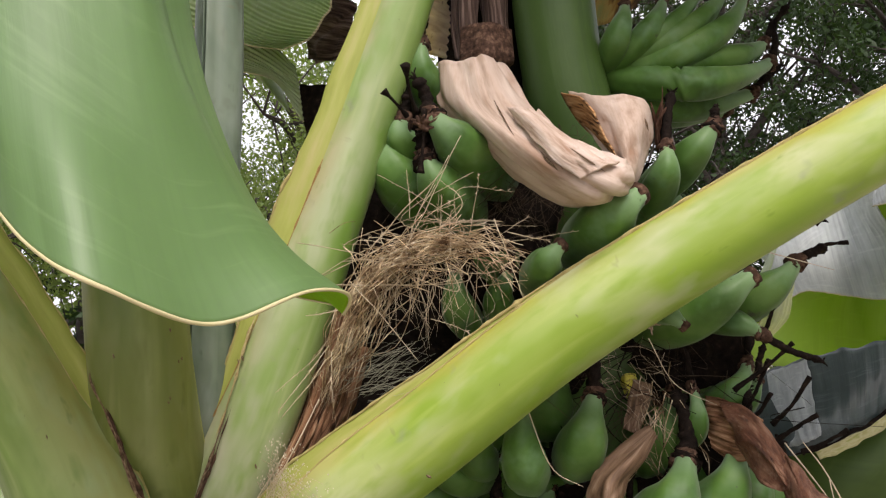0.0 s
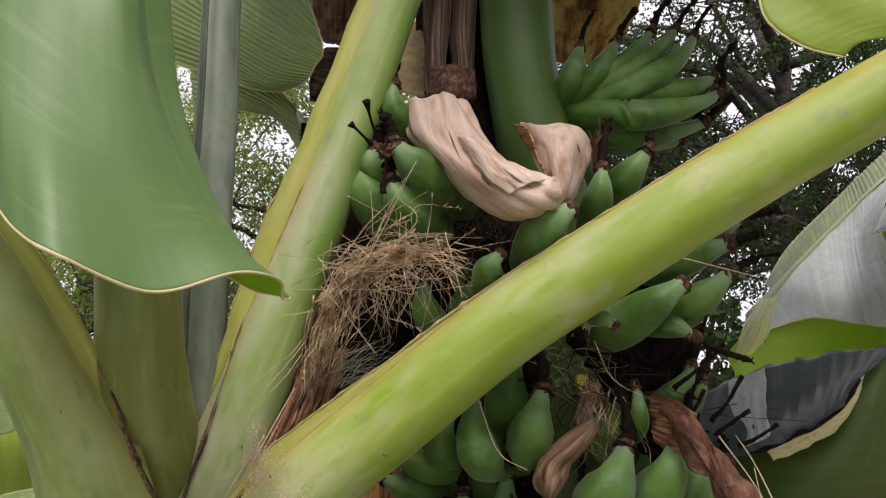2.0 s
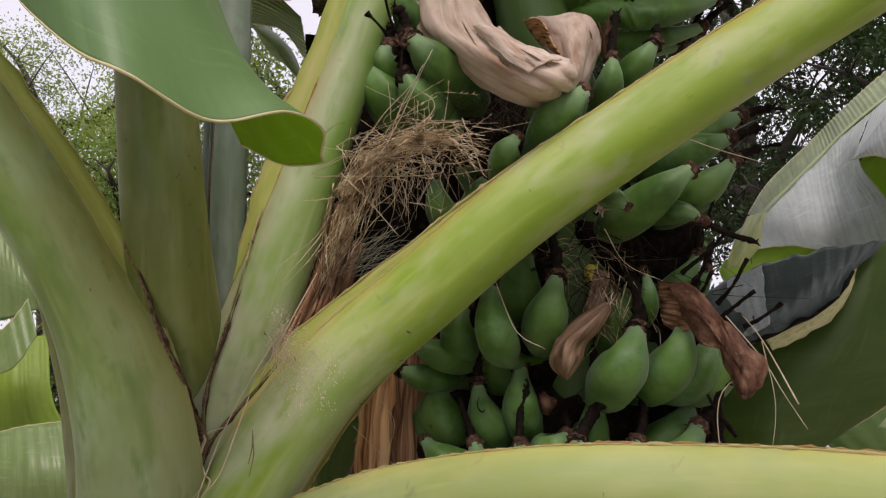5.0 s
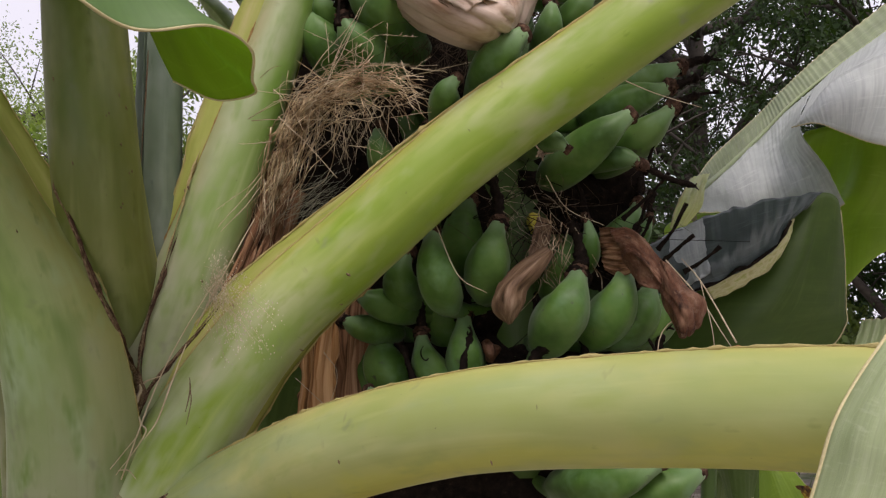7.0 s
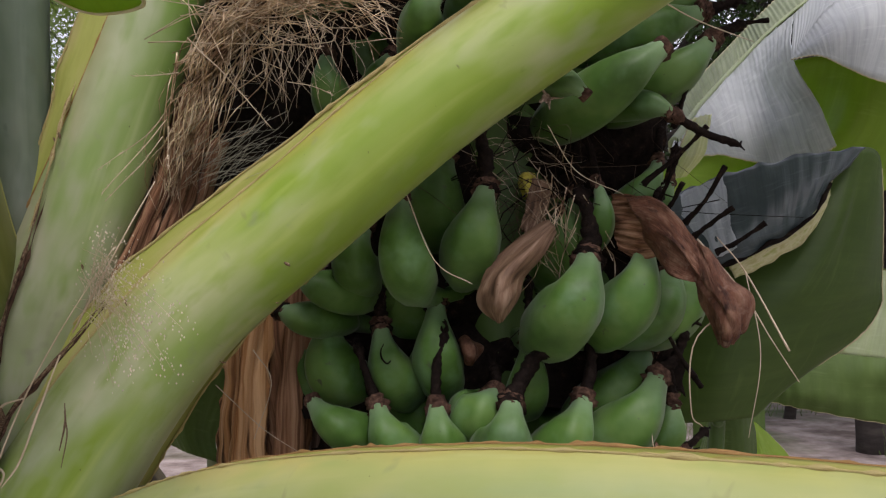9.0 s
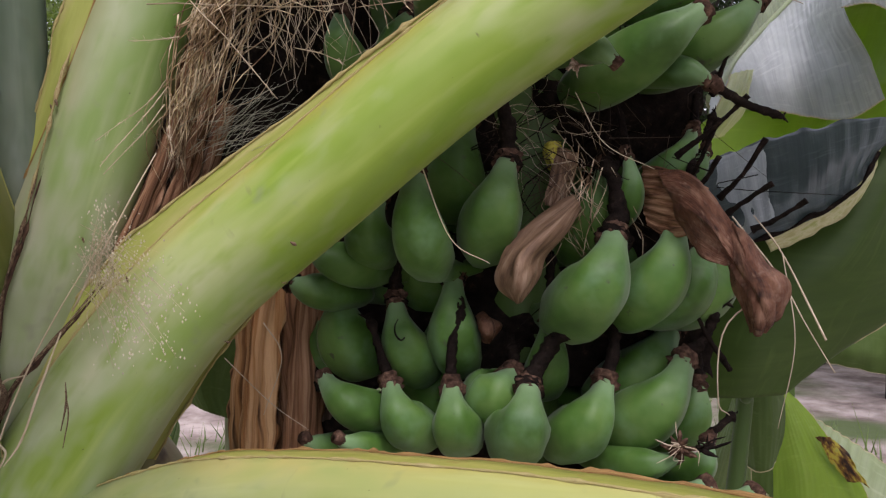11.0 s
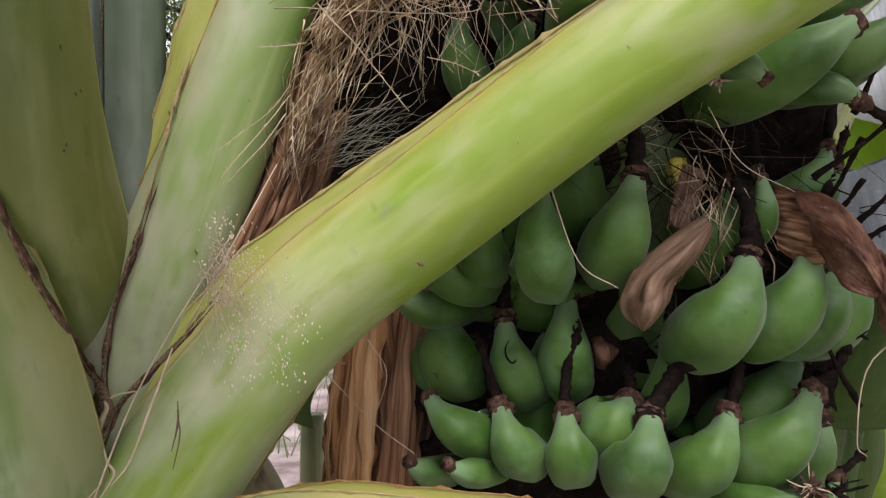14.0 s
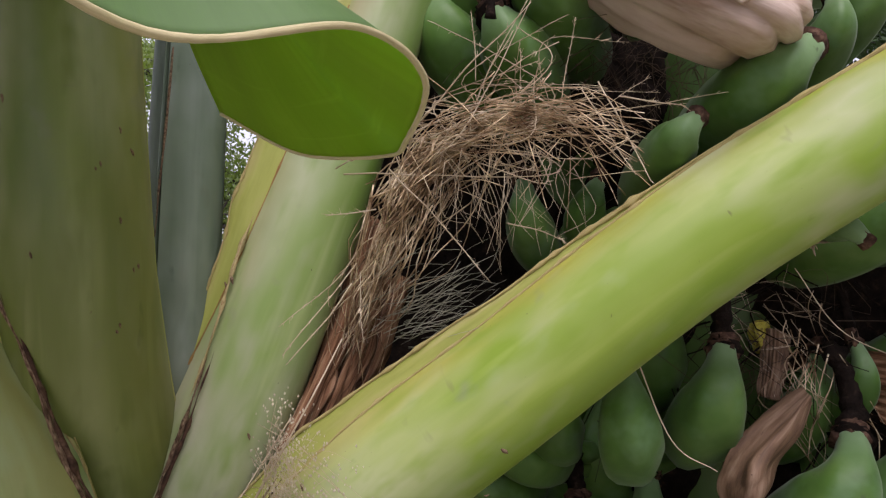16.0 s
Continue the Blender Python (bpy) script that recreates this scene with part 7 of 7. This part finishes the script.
sheet("blade", [
    [(-0.310, 0.820, 2.350), (-0.229, 0.790, 2.265), (-0.161, 0.760, 2.188), (-0.131, 0.740, 2.140)],
    [(-0.325, 0.820, 2.266), (-0.227, 0.780, 2.175), (-0.151, 0.745, 2.111), (-0.104, 0.715, 2.068)],
    [(-0.334, 0.820, 2.205), (-0.229, 0.775, 2.125), (-0.154, 0.735, 2.071), (-0.110, 0.715, 2.048)],
    [(-0.337, 0.820, 2.152), (-0.233, 0.775, 2.092), (-0.167, 0.740, 2.047), (-0.122, 0.720, 2.033)],
    [(-0.340, 0.820, 2.106), (-0.239, 0.780, 2.063), (-0.185, 0.750, 2.037), (-0.147, 0.735, 2.028)]],
    [M_LEAF_MID, M_LEAF_MID], ribbed, "", nu=40, nv=150, ripple=0.0011, ribs=26, crumple=0.003, margin=("u1", "v1"), seed=51)
sheet("turned_edge", [
    [(-0.288, 0.800, 2.122), (-0.209, 0.778, 2.075), (-0.169, 0.768, 2.047), (-0.142, 0.760, 2.020)],
    [(-0.279, 0.800, 2.078), (-0.205, 0.772, 2.039), (-0.169, 0.762, 2.020), (-0.137, 0.757, 1.997)],
    [(-0.273, 0.800, 2.040), (-0.200, 0.776, 2.021), (-0.162, 0.767, 2.008), (-0.133, 0.760, 1.968)]],
    [M_LEAF_PALE, M_LEAF_PALE], ribbed, "turned over pale edge", nu=24, nv=90, ripple=0.0018, ribs=12, seed=53, margin=("v1",))
tube("leaf_stalk", [(-0.190, 0.900, 2.292), (-0.176, 0.900, 2.234), (-0.167, 0.900, 2.179)], [0.008, 0.007, 0.004], M_RIM, ribbed, "yellow withering stalk", n=16)
scorch = thing("dry_leaf", (-0.111, 0.800, 2.118), "brown dead leaf hanging behind the upright stalk", "dry leaf")
sheet("blade", [[(-0.161, 0.850, 2.222), (-0.117, 0.830, 2.210), (-0.083, 0.850, 2.219)], [(-0.143, 0.830, 2.145), (-0.110, 0.810, 2.132), (-0.086, 0.830, 2.137)], [(-0.131, 0.820, 2.117), (-0.108, 0.800, 2.104), (-0.093, 0.820, 2.107)]], M_BRACT, scorch, "", nu=60, nv=24, thick=0.001, ripple=0.0016, ribs=9, crumple=0.003, rough_edge=0.005, along="u", seed=41)
sheet("blade", [[(-0.129, 0.800, 2.101), (-0.111, 0.790, 2.100), (-0.095, 0.800, 2.098)], [(-0.139, 0.800, 2.075), (-0.116, 0.785, 2.066), (-0.097, 0.800, 2.068)], [(-0.135, 0.800, 2.039), (-0.121, 0.790, 2.033), (-0.106, 0.800, 2.043)]], M_SHEATH, scorch, "", nu=30, nv=40, thick=0.001, crumple=0.006, folds=(0.006, 2.5, 2), rough_edge=0.008, seed=42)
sheet("blade", [[(0.126, 0.950, 2.309), (0.185, 0.930, 2.295), (0.256, 0.950, 2.304)], [(0.128, 0.940, 2.215), (0.180, 0.920, 2.200), (0.239, 0.940, 2.212)], [(0.134, 0.930, 2.132), (0.165, 0.910, 2.120), (0.206, 0.930, 2.148)]], M_WITHER, scorch, "yellow-brown withered blade", nu=16, nv=24, thick=0.001, ripple=0.0016, ribs=9, crumple=0.003, along="u", seed=43)


# ---------------------------------------------------------------- trees beyond
def tree(base, height, crown, n_leaves, seed, leaf=0.10, low=0.22, foliage=None, clump=0.045):
    """A forked trunk with limbs, and a crown of many small leaves clumped round the limb ends."""
    rnd = random.Random(seed)
    top = thing("tree", base, "leafy tree beyond the banana plants, sunlight put into its leaf colour" if foliage else "leafy dark green tree standing beyond the banana plants", "tree", "trees beyond")
    base = np.array(base, float)
    fork = base + np.array((rnd.uniform(-0.3, 0.3), rnd.uniform(-0.3, 0.3), height * 0.38))
    v, f, u = tube_data(smooth_line([base - (0, 0, 0.1), base + (fork - base) * 0.5 + (0.1, 0, 0), fork, fork + (0.1, 0.1, height * 0.3)], 16), np.linspace(height * 0.024, height * 0.008, 17), 12, 0.1)
    ends = []
    for k in range(13):
        st = fork + np.array((0.05, 0.05, height * rnd.uniform(-0.12, 0.3)))
        a = 2 * math.pi * (k + rnd.random()) / 13
        e = st + np.array((math.cos(a) * crown * rnd.uniform(0.5, 1), math.sin(a) * crown * rnd.uniform(0.5, 1), height * rnd.uniform(-0.12, 0.32)))
        m = (st + e) / 2 + np.array((0, 0, height * 0.05))
        vv, ff, uu = tube_data(smooth_line([st, m, e], 10), np.linspace(height * 0.009, height * 0.002, 11), 7, 0.1, start=len(v))
        v, f, u = v + vv, f + ff, u + uu
        for q in (0.45, 0.65, 0.85, 1.0):
            c = np.array(smooth_line([st, m, e], 20)[int(q * 20)])
            for _ in range(3):
                tw = c + np.array((rnd.gauss(0, crown * 0.2), rnd.gauss(0, crown * 0.2), rnd.gauss(0, height * 0.06)))
                vv, ff, uu = tube_data(smooth_line([c, (c + tw) / 2 + (0, 0, 0.05), tw], 5), np.linspace(height * 0.002, height * 0.0007, 6), 4, start=len(v))
                v, f, u = v + vv, f + ff, u + uu
                ends.append(tw)
    under(mesh_object("trunk", v, f, M_BARK, None, "dark trunk with spreading limbs", u), top)
    rng = np.random.default_rng(seed)
    ends = np.array(ends)
    ends = ends[ends[:, 2] > base[2] + height * low]
    c = ends[rng.integers(0, len(ends), n_leaves)] + rng.normal(0, 1, (n_leaves, 3)) * (crown * clump, crown * clump, height * clump * 0.29)
    d = rng.normal(0, 1, (n_leaves, 3)) + (0, 0, -0.4)
    d /= np.linalg.norm(d, axis=1, keepdims=True)
    w = np.cross(d, rng.normal(0, 1, (n_leaves, 3)))
    w /= np.linalg.norm(w, axis=1, keepdims=True)
    ln = (leaf * rng.uniform(0.6, 1.3, n_leaves))[:, None]
    verts = np.stack([c, c + d * ln * 0.5 + w * ln * 0.24, c + d * ln, c + d * ln * 0.5 - w * ln * 0.24], 1).reshape(-1, 3)
    me = bpy.data.meshes.new("crown")
    me.vertices.add(len(verts))
    me.vertices.foreach_set("co", verts.ravel())
    me.loops.add(len(verts))
    me.loops.foreach_set("vertex_index", np.arange(len(verts)))
    me.polygons.add(n_leaves)
    me.polygons.foreach_set("loop_start", np.arange(n_leaves) * 4)
    me.materials.append(foliage or M_TREELEAF)
    me.update(calc_edges=True)
    ob = new("crown", me)
    tagged(ob, kind="stuff")
    under(ob, top)
    return top


# Left-hand trees take the foliage with sunlight put into its colour.
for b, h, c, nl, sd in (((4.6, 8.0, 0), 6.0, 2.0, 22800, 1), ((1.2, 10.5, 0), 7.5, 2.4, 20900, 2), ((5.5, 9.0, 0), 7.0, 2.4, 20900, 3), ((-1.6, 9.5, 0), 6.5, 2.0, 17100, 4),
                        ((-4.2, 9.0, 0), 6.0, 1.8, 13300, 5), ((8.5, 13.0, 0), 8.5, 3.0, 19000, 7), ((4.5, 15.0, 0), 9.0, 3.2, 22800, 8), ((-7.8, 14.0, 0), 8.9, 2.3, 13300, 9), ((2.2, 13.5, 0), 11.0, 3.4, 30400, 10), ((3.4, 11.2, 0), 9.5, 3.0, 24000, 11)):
    tree(b, h, c, int(nl * (2.4 if sd in (4, 5, 9) else 0.75)), sd, leaf=0.06 if sd in (4, 5, 9) else 0.075, clump=0.085 if sd in (4, 5, 9) else 0.045, foliage=M_TREELEAF_SUNLIT if sd in (4, 5, 9) else None)

# bushes along the far edge of the clearing
for k in range(11):
    bush = tree((-6.5 + 1.6 * k, 10.5 + 1.5 * math.sin(k * 2.3), 0), 3.4 + 0.6 * math.sin(k * 1.7), 1.4, 7000, 40 + k, leaf=0.11, low=0.02, foliage=M_TREELEAF_SUNLIT if k % 3 == 1 else None)
    bush.name = "bush"
    tagged(bush, "dense leafy green bush at the edge of the clearing", "bush", "bushes at the edge")

# unseen trees added at the sides and behind, to cut low sky light
for b, h, c, nl, sd in (((-6.5, 3.0, 0), 6.5, 2.2, 6000, 21), ((-6.0, -2.5, 0), 7.0, 2.4, 6000, 22), ((5.5, -5.0, 0), 7.5, 2.6, 6000, 25), ((7.5, -0.5, 0), 7.0, 2.4, 6000, 26), ((7.0, 4.0, 0), 6.5, 2.2, 6000, 27)):
    tree(b, h, c, nl, sd, leaf=0.26)

# low weeds and grass on the soil
rng = np.random.default_rng(5)
ng = 9000
gc = np.stack([rng.uniform(-5, 8, ng), rng.uniform(3.0, 14, ng), np.zeros(ng)], 1)
keep = np.array([noise.noise(Vector((x * 0.6, y * 0.6, 1))) > 0.05 for x, y, z in gc])
gc = gc[keep]
gd = rng.normal(0, 0.35, (len(gc), 3)) + (0, 0, 1)
gw = np.cross(gd, rng.normal(0, 1, (len(gc), 3)))
gw /= np.linalg.norm(gw, axis=1, keepdims=True)
gh = rng.uniform(0.08, 0.28, (len(gc), 1))
gverts = np.stack([gc - gw * 0.006, gc + gw * 0.006, gc + gd * gh], 1).reshape(-1, 3)
gfaces = [(3 * i, 3 * i + 1, 3 * i + 2) for i in range(len(gc))]
tagged(mesh_object("grass", gverts, gfaces, M_GRASS, None, "", [(0, 0)] * len(gverts), smooth=False), "scattered tufts of green weeds on bare soil", "grass", kind="stuff")
